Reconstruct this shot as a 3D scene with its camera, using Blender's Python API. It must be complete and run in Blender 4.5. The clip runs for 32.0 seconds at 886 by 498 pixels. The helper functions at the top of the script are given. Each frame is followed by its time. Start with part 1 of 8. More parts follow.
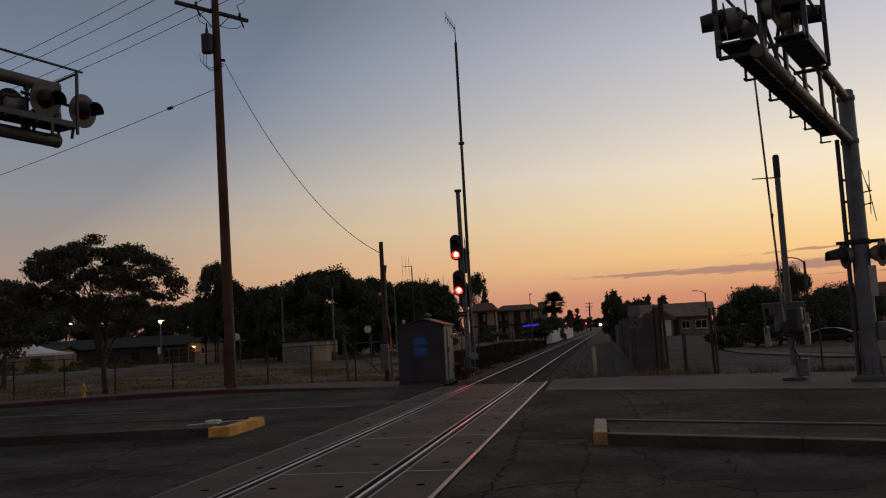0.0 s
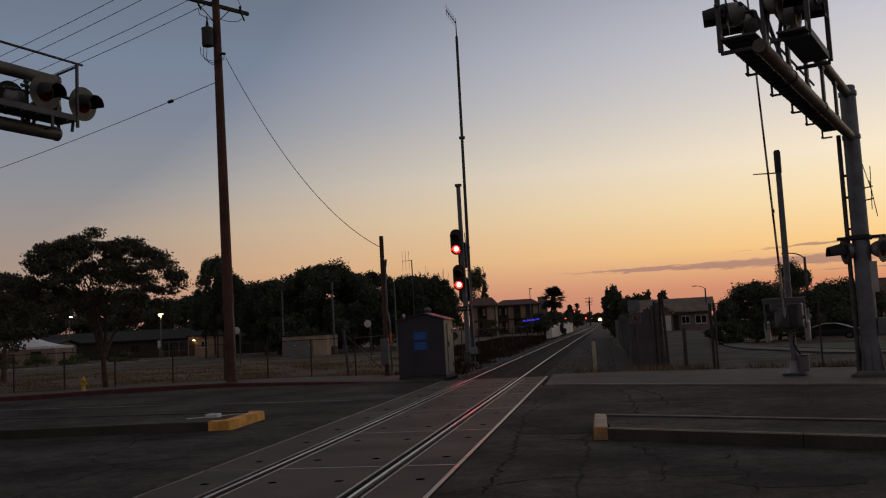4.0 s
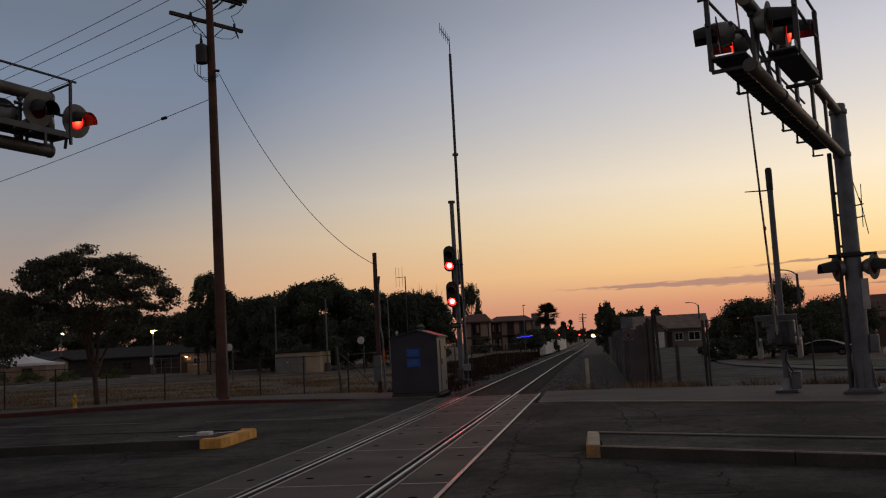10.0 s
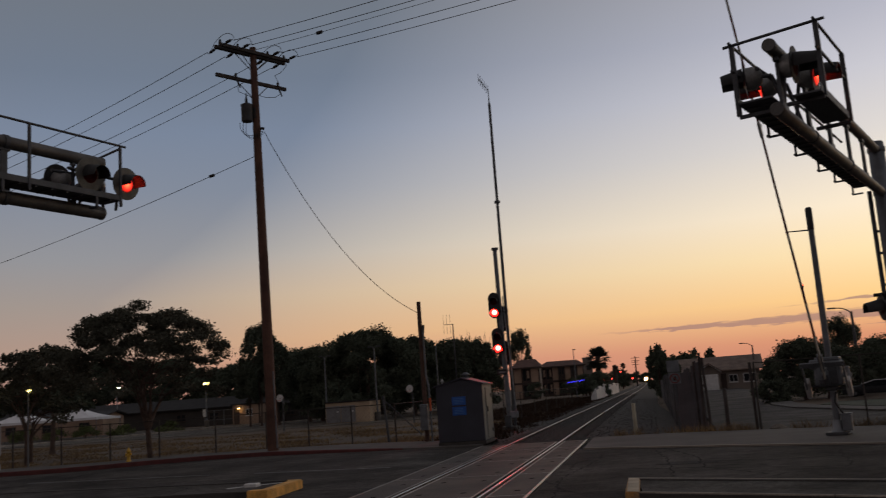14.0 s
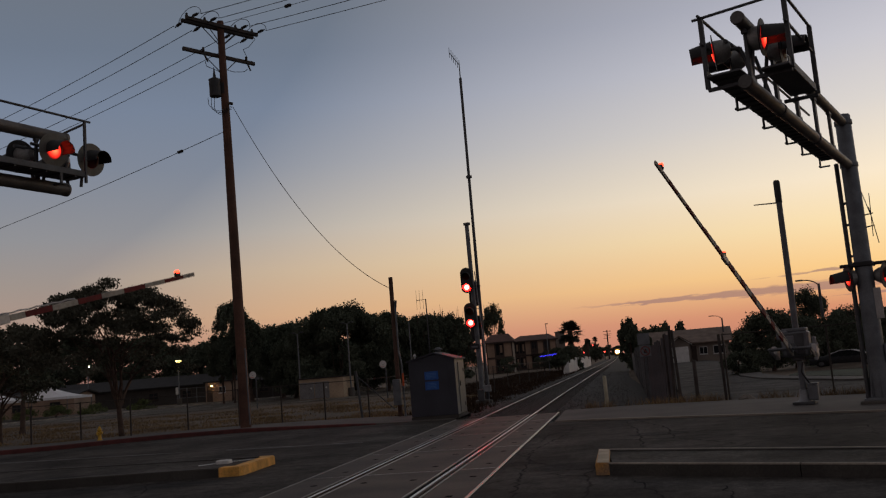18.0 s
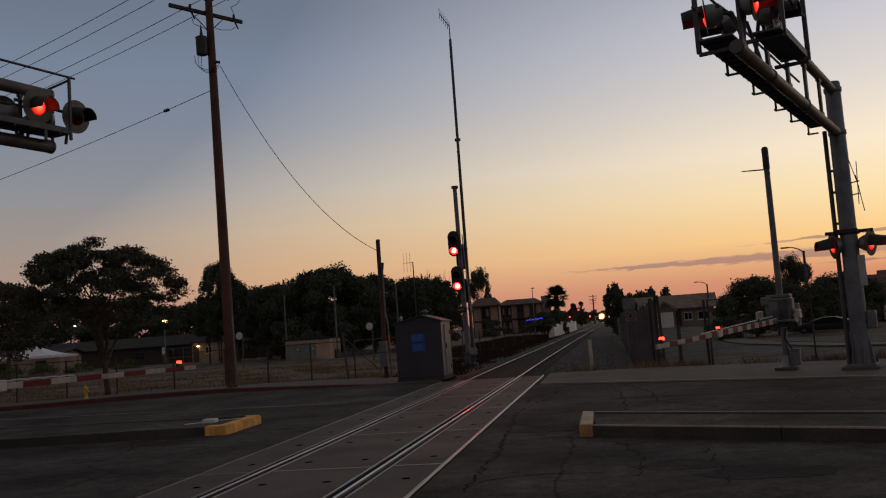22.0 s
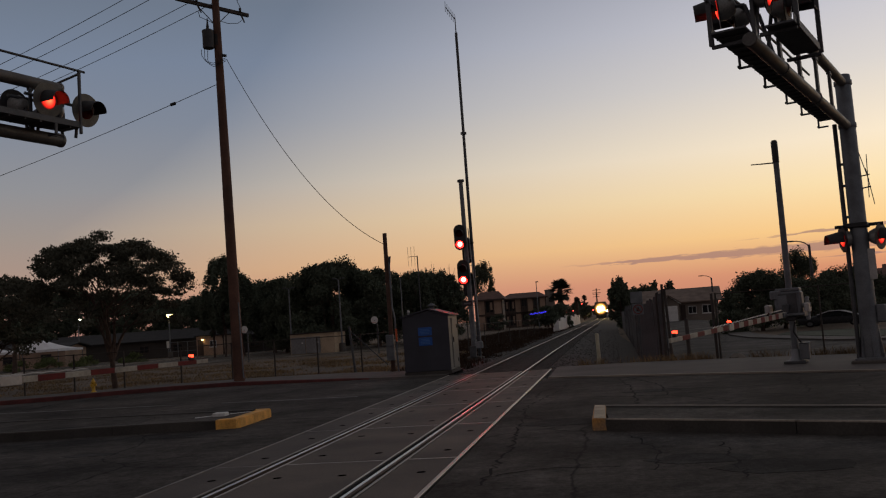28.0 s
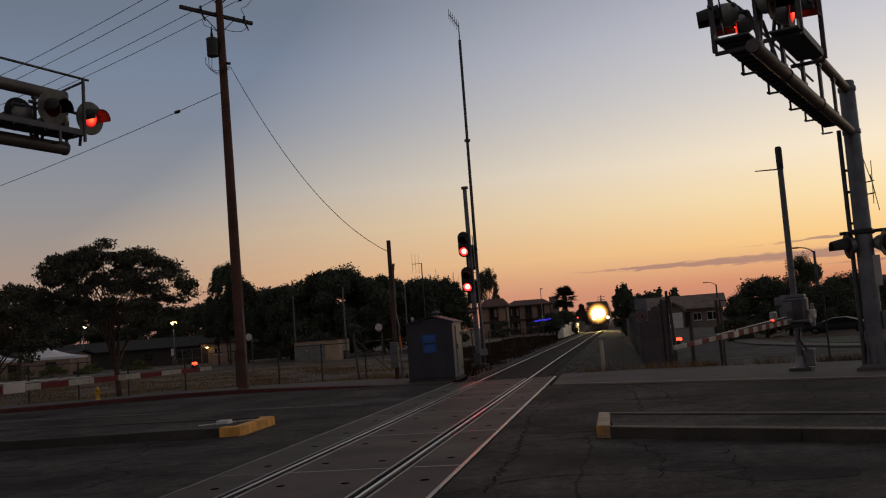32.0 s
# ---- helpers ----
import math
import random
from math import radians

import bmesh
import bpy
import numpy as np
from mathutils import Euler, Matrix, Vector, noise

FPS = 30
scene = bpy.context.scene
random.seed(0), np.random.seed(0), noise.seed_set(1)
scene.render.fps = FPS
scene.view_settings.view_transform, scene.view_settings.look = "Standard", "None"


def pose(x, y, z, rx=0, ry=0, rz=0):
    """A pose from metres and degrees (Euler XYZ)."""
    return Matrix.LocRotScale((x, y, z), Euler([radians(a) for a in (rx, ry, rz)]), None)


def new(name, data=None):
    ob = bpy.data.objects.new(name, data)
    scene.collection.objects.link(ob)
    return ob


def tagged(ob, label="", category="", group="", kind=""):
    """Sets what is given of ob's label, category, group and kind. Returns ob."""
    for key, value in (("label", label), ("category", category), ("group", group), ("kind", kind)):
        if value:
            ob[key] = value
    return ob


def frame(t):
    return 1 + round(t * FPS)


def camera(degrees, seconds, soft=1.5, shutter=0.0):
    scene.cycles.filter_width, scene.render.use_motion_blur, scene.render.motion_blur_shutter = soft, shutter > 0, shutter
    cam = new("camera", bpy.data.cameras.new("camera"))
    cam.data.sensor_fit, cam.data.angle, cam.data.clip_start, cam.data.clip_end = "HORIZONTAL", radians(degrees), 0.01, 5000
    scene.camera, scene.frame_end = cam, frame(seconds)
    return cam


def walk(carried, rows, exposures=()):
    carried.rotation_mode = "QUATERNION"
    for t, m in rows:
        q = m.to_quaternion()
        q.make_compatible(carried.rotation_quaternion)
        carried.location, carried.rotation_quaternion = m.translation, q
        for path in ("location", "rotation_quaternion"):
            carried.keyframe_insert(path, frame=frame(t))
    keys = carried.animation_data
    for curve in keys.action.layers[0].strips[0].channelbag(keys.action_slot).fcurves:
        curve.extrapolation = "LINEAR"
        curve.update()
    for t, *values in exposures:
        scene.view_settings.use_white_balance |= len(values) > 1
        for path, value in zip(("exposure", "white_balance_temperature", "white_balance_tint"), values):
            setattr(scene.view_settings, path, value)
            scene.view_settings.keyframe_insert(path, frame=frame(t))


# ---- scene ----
cam = camera(52.0, 32.0, soft=1.15, shutter=0.5)
# seconds, place, yaw, pitch, roll of the hand-held camera
PATH = [
    (0, -0.002, 0.017, 1.502, 9.97, 5.36, 3.12),
    (0.5, -0.004, 0.014, 1.507, 10.06, 5.25, 3.31),
    (1, 0.005, 0.010, 1.506, 10.21, 5.22, 3.39),
    (1.5, -0.004, 0.017, 1.501, 10.60, 5.12, 3.21),
    (2, -0.015, 0.030, 1.502, 10.89, 5.06, 3.07),
    (2.5, -0.007, 0.037, 1.510, 10.66, 5.12, 2.87),
    (3, -0.008, 0.040, 1.506, 10.27, 5.13, 2.90),
    (3.5, -0.013, 0.038, 1.504, 10.01, 5.01, 2.99),
    (5.5, -0.005, 0.030, 1.506, 9.96, 5.30, 2.84),
    (6, -0.000, 0.001, 1.509, 10.28, 5.68, 2.76),
    (6.5, -0.006, 0.012, 1.505, 10.32, 6.00, 2.69),
    (7, 0.002, 0.017, 1.511, 10.22, 6.06, 2.56),
    (7.5, -0.003, 0.021, 1.510, 10.21, 6.16, 2.46),
    (8, -0.012, 0.024, 1.514, 10.11, 6.08, 2.43),
    (8.5, -0.004, 0.030, 1.515, 9.80, 6.03, 2.52),
    (9, 0.005, 0.026, 1.519, 9.71, 6.20, 2.84),
    (9.5, 0.005, 0.022, 1.514, 9.62, 6.21, 2.92),
    (10, 0.004, 0.020, 1.516, 9.55, 6.02, 2.94),
    (10.5, 0.013, 0.024, 1.515, 9.69, 6.09, 2.98),
    (11, 0.005, 0.020, 1.517, 9.85, 6.16, 3.38),
    (11.5, -0.010, -0.024, 1.511, 9.30, 6.09, 4.66),
    (12, -0.011, -0.078, 1.512, 8.42, 5.55, 5.17),
    (12.5, 0.075, -0.118, 1.508, 9.42, 5.43, 4.26),
    (13, 0.182, -0.147, 1.499, 12.58, 5.91, 3.11),
    (13.5, 0.220, -0.187, 1.520, 14.05, 7.92, 3.60),
    (14, 0.244, -0.215, 1.535, 12.78, 9.12, 4.04),
    (14.5, 0.277, -0.208, 1.537, 10.70, 8.94, 3.88),
    (16.5, 0.278, -0.215, 1.537, 10.78, 8.26, 4.06),
    (17, 0.280, -0.186, 1.531, 11.09, 8.24, 4.12),
    (17.5, 0.274, -0.189, 1.529, 11.32, 8.17, 4.21),
    (18, 0.271, -0.168, 1.521, 11.14, 7.46, 4.68),
    (18.5, 0.261, -0.152, 1.514, 11.20, 6.52, 4.73),
    (19, 0.260, -0.145, 1.510, 11.04, 5.89, 4.52),
    (19.5, 0.263, -0.143, 1.504, 10.88, 5.62, 4.32),
    (20, 0.257, -0.140, 1.507, 10.74, 5.60, 4.36),
    (20.5, 0.267, -0.154, 1.510, 10.62, 5.65, 4.44),
    (21, 0.272, -0.154, 1.511, 10.60, 5.68, 4.34),
    (21.5, 0.271, -0.156, 1.512, 10.60, 5.43, 4.18),
    (22, 0.268, -0.158, 1.504, 10.28, 5.09, 4.09),
    (22.5, 0.270, -0.158, 1.513, 10.24, 5.01, 3.93),
    (23, 0.231, -0.171, 1.509, 11.02, 5.02, 3.60),
    (23.5, 0.136, -0.181, 1.516, 11.93, 4.95, 3.44),
    (24, 0.102, -0.185, 1.505, 11.95, 4.89, 3.89),
    (24.5, 0.102, -0.186, 1.505, 11.11, 4.82, 3.98),
    (25, 0.111, -0.178, 1.512, 10.39, 4.75, 3.78),
    (25.5, 0.113, -0.174, 1.517, 10.30, 4.58, 3.75),
    (27.5, 0.133, -0.160, 1.514, 10.32, 4.89, 3.97),
    (28, 0.139, -0.164, 1.513, 10.47, 4.71, 4.09),
    (28.5, 0.142, -0.152, 1.508, 10.95, 4.58, 4.29),
    (29, 0.149, -0.140, 1.514, 11.08, 4.51, 4.36),
    (29.5, 0.152, -0.130, 1.509, 10.78, 4.63, 4.43),
    (30, 0.160, -0.136, 1.507, 10.79, 5.01, 4.55),
    (30.5, 0.156, -0.139, 1.511, 10.97, 5.19, 4.31),
    (31, 0.155, -0.142, 1.521, 11.11, 5.45, 4.00),
    (31.5, 0.154, -0.145, 1.516, 11.00, 5.34, 3.98),
    (32, 0.148, -0.146, 1.512, 10.75, 5.18, 4.17),
]
walk(cam, [(t, pose(x, y, z, 90 + p, r, w)) for t, x, y, z, w, p, r in PATH],
     [(0, 0.0), (7.2, 0.0), (7.8, -0.1), (8.5, -0.12), (8.8, 0.02), (9.0, 0.14), (9.6, 0.1), (10.4, 0.04), (13.0, 0.02), (13.8, 0.1), (14.5, 0.08), (16.5, 0.02), (32, 0.02)])

# ---- sky and light: dusk, the sun just below the horizon ahead and to the right ----


def lin(r, g, b):
    return tuple((c / 255 / 12.92 if c <= 10 else ((c / 255 + 0.055) / 1.055) ** 2.4) for c in (r, g, b)) + (1.0,)


world = bpy.data.worlds.new("dusk")
scene.world = world
world.use_nodes = True
wn, wl = world.node_tree.nodes, world.node_tree.links
wn.clear()


def wnode(kind, **put):
    n = wn.new(kind)
    for k, v in put.items():
        n.inputs[int(k[1:])].default_value = v
    return n


def wmath(op, a, b=0.0):
    n = wn.new("ShaderNodeMath")
    n.operation = op
    for i, s in enumerate((a, b)):
        if isinstance(s, (int, float)):
            n.inputs[i].default_value = s
        else:
            wl.new(s, n.inputs[i])
    return n.outputs[0]


def wmix(fac, a, b):
    n = wn.new("ShaderNodeMix")
    n.data_type = "RGBA"
    n.clamp_factor = True
    wl.new(fac, n.inputs[0])
    for i, s in ((6, a), (7, b)):
        if isinstance(s, tuple):
            n.inputs[i].default_value = s
        else:
            wl.new(s, n.inputs[i])
    return n.outputs[2]


def wramp(fac, stops):
    n = wn.new("ShaderNodeValToRGB")
    e = n.color_ramp.elements
    while len(e) < len(stops):
        e.new(0.5)
    for el, (p, c) in zip(e, stops):
        el.position, el.color = p, lin(*c)
    wl.new(fac, n.inputs[0])
    return n.outputs[0]


coord = wnode("ShaderNodeTexCoord")
sep = wn.new("ShaderNodeSeparateXYZ")
wl.new(coord.outputs["Generated"], sep.inputs[0])
dx, dy, dz = sep.outputs
flat = wmath("SQRT", wmath("ADD", wmath("MULTIPLY", dx, dx), wmath("MULTIPLY", dy, dy)))
SUN_AZ = radians(34)
toward = wmath("DIVIDE", wmath("ADD", wmath("MULTIPLY", dx, math.sin(SUN_AZ)), wmath("MULTIPLY", dy, math.cos(SUN_AZ))), wmath("MAXIMUM", flat, 0.001))
up = wmath("MAXIMUM", dz, 0.0)
near_sun = wramp(up, [(0.0, (188, 117, 98)), (0.03, (214, 143, 107)), (0.07, (255, 209, 138)), (0.115, (255, 229, 178)), (0.16, (253, 235, 206)), (0.23, (223, 216, 210)),
                      (0.29, (203, 201, 208)), (0.345, (182, 182, 194)), (0.44, (162, 160, 165)), (0.6, (130, 127, 129)), (1.0, (110, 105, 106))])
side = wramp(up, [(0.0, (150, 109, 102)), (0.03, (166, 128, 117)), (0.07, (170, 144, 130)), (0.115, (157, 145, 138)), (0.16, (143, 143, 147)), (0.23, (126, 134, 149)),
                  (0.29, (117, 129, 149)), (0.345, (108, 119, 136)), (0.44, (108, 114, 123)), (0.6, (106, 108, 116)), (1.0, (110, 105, 106))])
behind = wramp(up, [(0.0, (112, 100, 102)), (0.10, (132, 116, 114)), (0.22, (126, 114, 114)), (0.5, (114, 109, 111)), (1.0, (110, 105, 106))])
f1 = wn.new("ShaderNodeMapRange")
wl.new(toward, f1.inputs[0])
f1.inputs[1].default_value, f1.inputs[2].default_value = 0.385, 0.985
f2 = wn.new("ShaderNodeMapRange")
wl.new(toward, f2.inputs[0])
f2.inputs[1].default_value, f2.inputs[2].default_value = -0.8, 0.34
f1b = wmath("SUBTRACT", f1.outputs[0], wmath("MULTIPLY", wmath("MULTIPLY", wmath("MAXIMUM", wmath("SUBTRACT", up, 0.12), 0.0), 2.7), wmath("SUBTRACT", 1.0, f1.outputs[0])))
glow = wmix(f2.outputs[0], behind, wmix(f1b, side, near_sun))
between = wmath("MULTIPLY", wmath("MULTIPLY", f1.outputs[0], wmath("SUBTRACT", 1.0, f1.outputs[0])), 4.0)
low = wmath("MAXIMUM", wmath("SUBTRACT", 1.0, wmath("DIVIDE", up, 0.17)), 0.0)
glow = wmix(wmath("MULTIPLY", wmath("MULTIPLY", between, low), 0.36), glow, lin(226, 160, 132))
# thin streaks of cloud low over the horizon
azim = wmath("ARCTAN2", dx, dy)
nz = wn.new("ShaderNodeTexNoise")
comb = wn.new("ShaderNodeCombineXYZ")
wl.new(wmath("MULTIPLY", azim, 48.0), comb.inputs[0])
wl.new(wmath("MULTIPLY", dz, 420.0), comb.inputs[1])
wl.new(comb.outputs[0], nz.inputs["Vector"])
nz.inputs["Scale"].default_value, nz.inputs["Detail"].default_value = 1.0, 4.0
rag = wmath("SUBTRACT", nz.outputs[0], 0.5)


def streak(a0, z0, slope, thick, a1):
    off = wmath("ABSOLUTE", wmath("SUBTRACT", dz, wmath("ADD", wmath("MULTIPLY", azim, slope), z0)))
    grown = wmath("MULTIPLY", wmath("MINIMUM", wmath("ADD", 0.15, wmath("MULTIPLY", wmath("MAXIMUM", wmath("SUBTRACT", azim, a0), 0.0), 3.2)), 1.0), thick)
    body = wmath("SUBTRACT", 1.0, wmath("DIVIDE", wmath("ADD", off, wmath("MULTIPLY", rag, thick * 1.5)), grown))
    body = wmath("MINIMUM", wmath("MAXIMUM", wmath("MULTIPLY", body, 2.4), 0.0), 1.0)
    ends = wmath("MINIMUM", wmath("MAXIMUM", wmath("MULTIPLY", wmath("SUBTRACT", azim, a0), 14.0), 0.0), 1.0)
    tail = wmath("MINIMUM", wmath("MAXIMUM", wmath("MULTIPLY", wmath("SUBTRACT", a1, azim), 6.0), 0.0), 1.0)
    return wmath("MULTIPLY", wmath("MULTIPLY", body, ends), tail)


cloud = wmath("MAXIMUM", wmath("MAXIMUM", streak(-0.052, 0.0522, -0.004, 0.0062, 0.4), streak(0.19, 0.041, -0.005, 0.0026, 0.6)), wmath("MAXIMUM", streak(0.13, 0.0606, 0.028, 0.0034, 0.7), streak(0.17, 0.040, 0.05, 0.0055, 0.8)))
dimmed = wmix(wmath("MULTIPLY", cloud, 0.7), glow, lin(148, 114, 114))
sky = wn.new("ShaderNodeTexSky")
sky.sky_type, sky.sun_disc, sky.sun_elevation, sky.sun_rotation = "NISHITA", False, radians(0.5), SUN_AZ
add = wn.new("ShaderNodeMix")
add.data_type, add.blend_type = "RGBA", "ADD"
add.inputs[0].default_value = 0.004
wl.new(dimmed, add.inputs[6])
wl.new(sky.outputs[0], add.inputs[7])
bg = wn.new("ShaderNodeBackground")
bg.inputs[1].default_value = 1.0
wl.new(add.outputs[2], bg.inputs[0])
wo = wn.new("ShaderNodeOutputWorld")
wl.new(bg.outputs[0], wo.inputs[0])

# ---- materials ----


def surf(name, col, rough=0.7, metal=0.0, var=0.3, scale=1.5, fine=40.0, bump=0.15, alt=None, world_space=False, island=0.0, spec=0.5):
    m = bpy.data.materials.new(name)
    m.use_nodes = True
    nt = m.node_tree
    n, l = nt.nodes, nt.links
    b = n["Principled BSDF"]
    b.inputs["Roughness"].default_value, b.inputs["Metallic"].default_value = rough, metal
    b.inputs["Specular IOR Level"].default_value = spec
    tc = n.new("ShaderNodeNewGeometry" if world_space else "ShaderNodeTexCoord")
    co = tc.outputs["Position" if world_space else "Object"]
    big, small = n.new("ShaderNodeTexNoise"), n.new("ShaderNodeTexNoise")
    for t, s, d in ((big, scale, 4.0), (small, fine, 3.0)):
        l.new(co, t.inputs["Vector"])
        t.inputs["Scale"].default_value, t.inputs["Detail"].default_value = s, d
    ramp = n.new("ShaderNodeValToRGB")
    ramp.color_ramp.elements[0].position, ramp.color_ramp.elements[1].position = 0.32, 0.68
    lo = alt or tuple(c * (1 - var) for c in col)
    ramp.color_ramp.elements[0].color = (*lo, 1)
    ramp.color_ramp.elements[1].color = (*[min(1, c * (1 + var * 0.5)) for c in col], 1)
    l.new(big.outputs[0], ramp.inputs[0])
    mix = n.new("ShaderNodeMix")
    mix.data_type, mix.blend_type = "RGBA", "MULTIPLY"
    mix.inputs[0].default_value = min(1.0, var * 1.6)
    l.new(ramp.outputs[0], mix.inputs[6])
    sr = n.new("ShaderNodeMapRange")
    sr.inputs[1].default_value, sr.inputs[2].default_value, sr.inputs[3].default_value, sr.inputs[4].default_value = 0.3, 0.7, 0.55, 1.25
    l.new(small.outputs[0], sr.inputs[0])
    l.new(sr.outputs[0], mix.inputs[7])
    out = mix.outputs[2]
    if island:
        g = n.new("ShaderNodeNewGeometry")
        hs = n.new("ShaderNodeHueSaturation")
        mr = n.new("ShaderNodeMapRange")
        mr.inputs[3].default_value, mr.inputs[4].default_value = 1 - island, 1 + island
        l.new(g.outputs["Random Per Island"], mr.inputs[0])
        l.new(mr.outputs[0], hs.inputs["Value"])
        l.new(out, hs.inputs["Color"])
        out = hs.outputs[0]
    l.new(out, b.inputs["Base Color"])
    rr = n.new("ShaderNodeMapRange")
    rr.inputs[3].default_value, rr.inputs[4].default_value = max(0.03, rough - 0.1), min(1.0, rough + 0.1)
    l.new(small.outputs[0], rr.inputs[0])
    l.new(rr.outputs[0], b.inputs["Roughness"])
    if bump:
        bp = n.new("ShaderNodeBump")
        bp.inputs["Strength"].default_value, bp.inputs["Distance"].default_value = bump, 0.02
        l.new(small.outputs[0], bp.inputs["Height"])
        l.new(bp.outputs[0], b.inputs["Normal"])
    return m


def lamp_mat(name, col, strength):
    m = bpy.data.materials.new(name)
    m.use_nodes = True
    b = m.node_tree.nodes["Principled BSDF"]
    b.inputs["Base Color"].default_value = (*[c * 0.3 for c in col], 1)
    b.inputs["Emission Color"].default_value = (*col, 1)
    b.inputs["Emission Strength"].default_value = strength
    return m


def glass_mat(name, col, rough=0.05, spec=0.35):
    m = bpy.data.materials.new(name)
    m.use_nodes = True
    b = m.node_tree.nodes["Principled BSDF"]
    b.inputs["Base Color"].default_value = (*col, 1)
    b.inputs["Roughness"].default_value = rough
    b.inputs["Specular IOR Level"].default_value = spec
    return m


def road_mat(name, col, crack=0.5):
    """Worn asphalt: aggregate, oil stains and wandering cracks."""
    m = surf(name, col, 0.85, 0, 0.5, 0.55, 70, 0.35, world_space=True, spec=0.08)
    nt = m.node_tree
    n, l = nt.nodes, nt.links
    b = n["Principled BSDF"]
    src = b.inputs["Base Color"].links[0].from_socket
    g = n.new("ShaderNodeNewGeometry")
    warp = n.new("ShaderNodeTexNoise")
    warp.inputs["Scale"].default_value, warp.inputs["Detail"].default_value = 1.3, 5
    l.new(g.outputs["Position"], warp.inputs["Vector"])
    add = n.new("ShaderNodeMix")
    add.data_type = "VECTOR"
    add.inputs[0].default_value = 0.3
    l.new(g.outputs["Position"], add.inputs[4])
    l.new(warp.outputs["Color"], add.inputs[5])
    v = n.new("ShaderNodeTexVoronoi")
    v.feature = "DISTANCE_TO_EDGE"
    v.inputs["Scale"].default_value = 0.34
    l.new(add.outputs[1], v.inputs["Vector"])
    mr = n.new("ShaderNodeMapRange")
    mr.inputs[1].default_value, mr.inputs[2].default_value, mr.inputs[3].default_value, mr.inputs[4].default_value = 0.0, 0.006, crack, 0.0
    l.new(v.outputs[0], mr.inputs[0])
    mx = n.new("ShaderNodeMix")
    mx.data_type = "RGBA"
    l.new(mr.outputs[0], mx.inputs[0])
    l.new(src, mx.inputs[6])
    mx.inputs[7].default_value = (0.008, 0.008, 0.009, 1)
    mid = n.new("ShaderNodeTexNoise")
    mid.inputs["Scale"].default_value, mid.inputs["Detail"].default_value, mid.inputs["Roughness"].default_value = 3.5, 8, 0.75
    l.new(g.outputs["Position"], mid.inputs["Vector"])
    m2 = n.new("ShaderNodeMapRange")
    m2.inputs[1].default_value, m2.inputs[2].default_value, m2.inputs[3].default_value, m2.inputs[4].default_value = 0.32, 0.68, 0.5, 1.5
    l.new(mid.outputs[0], m2.inputs[0])
    mm = n.new("ShaderNodeMix")
    mm.data_type, mm.blend_type = "RGBA", "MULTIPLY"
    mm.inputs[0].default_value = 1.0
    l.new(mx.outputs[2], mm.inputs[6])
    l.new(m2.outputs[0], mm.inputs[7])
    grit = n.new("ShaderNodeTexNoise")
    grit.inputs["Scale"].default_value, grit.inputs["Detail"].default_value, grit.inputs["Roughness"].default_value = 16, 6, 0.8
    l.new(g.outputs["Position"], grit.inputs["Vector"])
    m3 = n.new("ShaderNodeMapRange")
    m3.inputs[1].default_value, m3.inputs[2].default_value, m3.inputs[3].default_value, m3.inputs[4].default_value = 0.36, 0.64, 0.6, 1.4
    l.new(grit.outputs[0], m3.inputs[0])
    mg = n.new("ShaderNodeMix")
    mg.data_type, mg.blend_type = "RGBA", "MULTIPLY"
    mg.inputs[0].default_value = 1.0
    l.new(mm.outputs[2], mg.inputs[6])
    l.new(m3.outputs[0], mg.inputs[7])
    wide = n.new("ShaderNodeTexNoise")
    wide.inputs["Scale"].default_value, wide.inputs["Detail"].default_value = 0.42, 3
    l.new(g.outputs["Position"], wide.inputs["Vector"])
    m4 = n.new("ShaderNodeMapRange")
    m4.inputs[1].default_value, m4.inputs[2].default_value, m4.inputs[3].default_value, m4.inputs[4].default_value = 0.36, 0.62, 0.72, 1.26
    l.new(wide.outputs[0], m4.inputs[0])
    mw = n.new("ShaderNodeMix")
    mw.data_type, mw.blend_type = "RGBA", "MULTIPLY"
    mw.inputs[0].default_value = 1.0
    l.new(mg.outputs[2], mw.inputs[6])
    l.new(m4.outputs[0], mw.inputs[7])
    l.new(mw.outputs[2], b.inputs["Base Color"])
    return m


ASPHALT = road_mat("asphalt", (0.0713, 0.0648, 0.0594), 0.9)
INFILL = road_mat("infill_asphalt", (0.0925, 0.0873, 0.0799), 0.5)
SIDE_ASPHALT = road_mat("side_street_asphalt", (0.0873, 0.0814, 0.077), 0.4)
CONCRETE = surf("concrete", (0.09, 0.081, 0.072), 0.85, 0, 0.3, 0.8, 50, 0.2, world_space=True)
PANEL = surf("panel_concrete", (0.0966, 0.0743, 0.0594), 0.8, 0, 0.5, 0.7, 45, 0.3, world_space=True)
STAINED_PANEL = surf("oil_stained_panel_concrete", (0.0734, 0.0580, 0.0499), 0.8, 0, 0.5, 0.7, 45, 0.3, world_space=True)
PANEL_EDGE = surf("panel_edge_steel", (0.3, 0.275, 0.255), 0.38, 0.6, 0.25, 1.5, 40, 0.1, world_space=True)
RAIL_HEAD = surf("rail_head", (0.62, 0.64, 0.68), 0.34, 1.0, 0.12, 2, 60, 0.03, world_space=True)
RUST = surf("rusted_steel", (0.09, 0.055, 0.04), 0.75, 0.2, 0.4, 3, 50, 0.3, world_space=True)
RUBBER = surf("black_rubber", (0.015, 0.015, 0.016), 0.8, 0, 0.3, 3, 50, 0.2)
BALLAST = surf("ballast_stone", (0.0185, 0.0158, 0.0135), 0.9, 0, 0.4, 0.5, 14, 0.6, world_space=True, island=0.18)
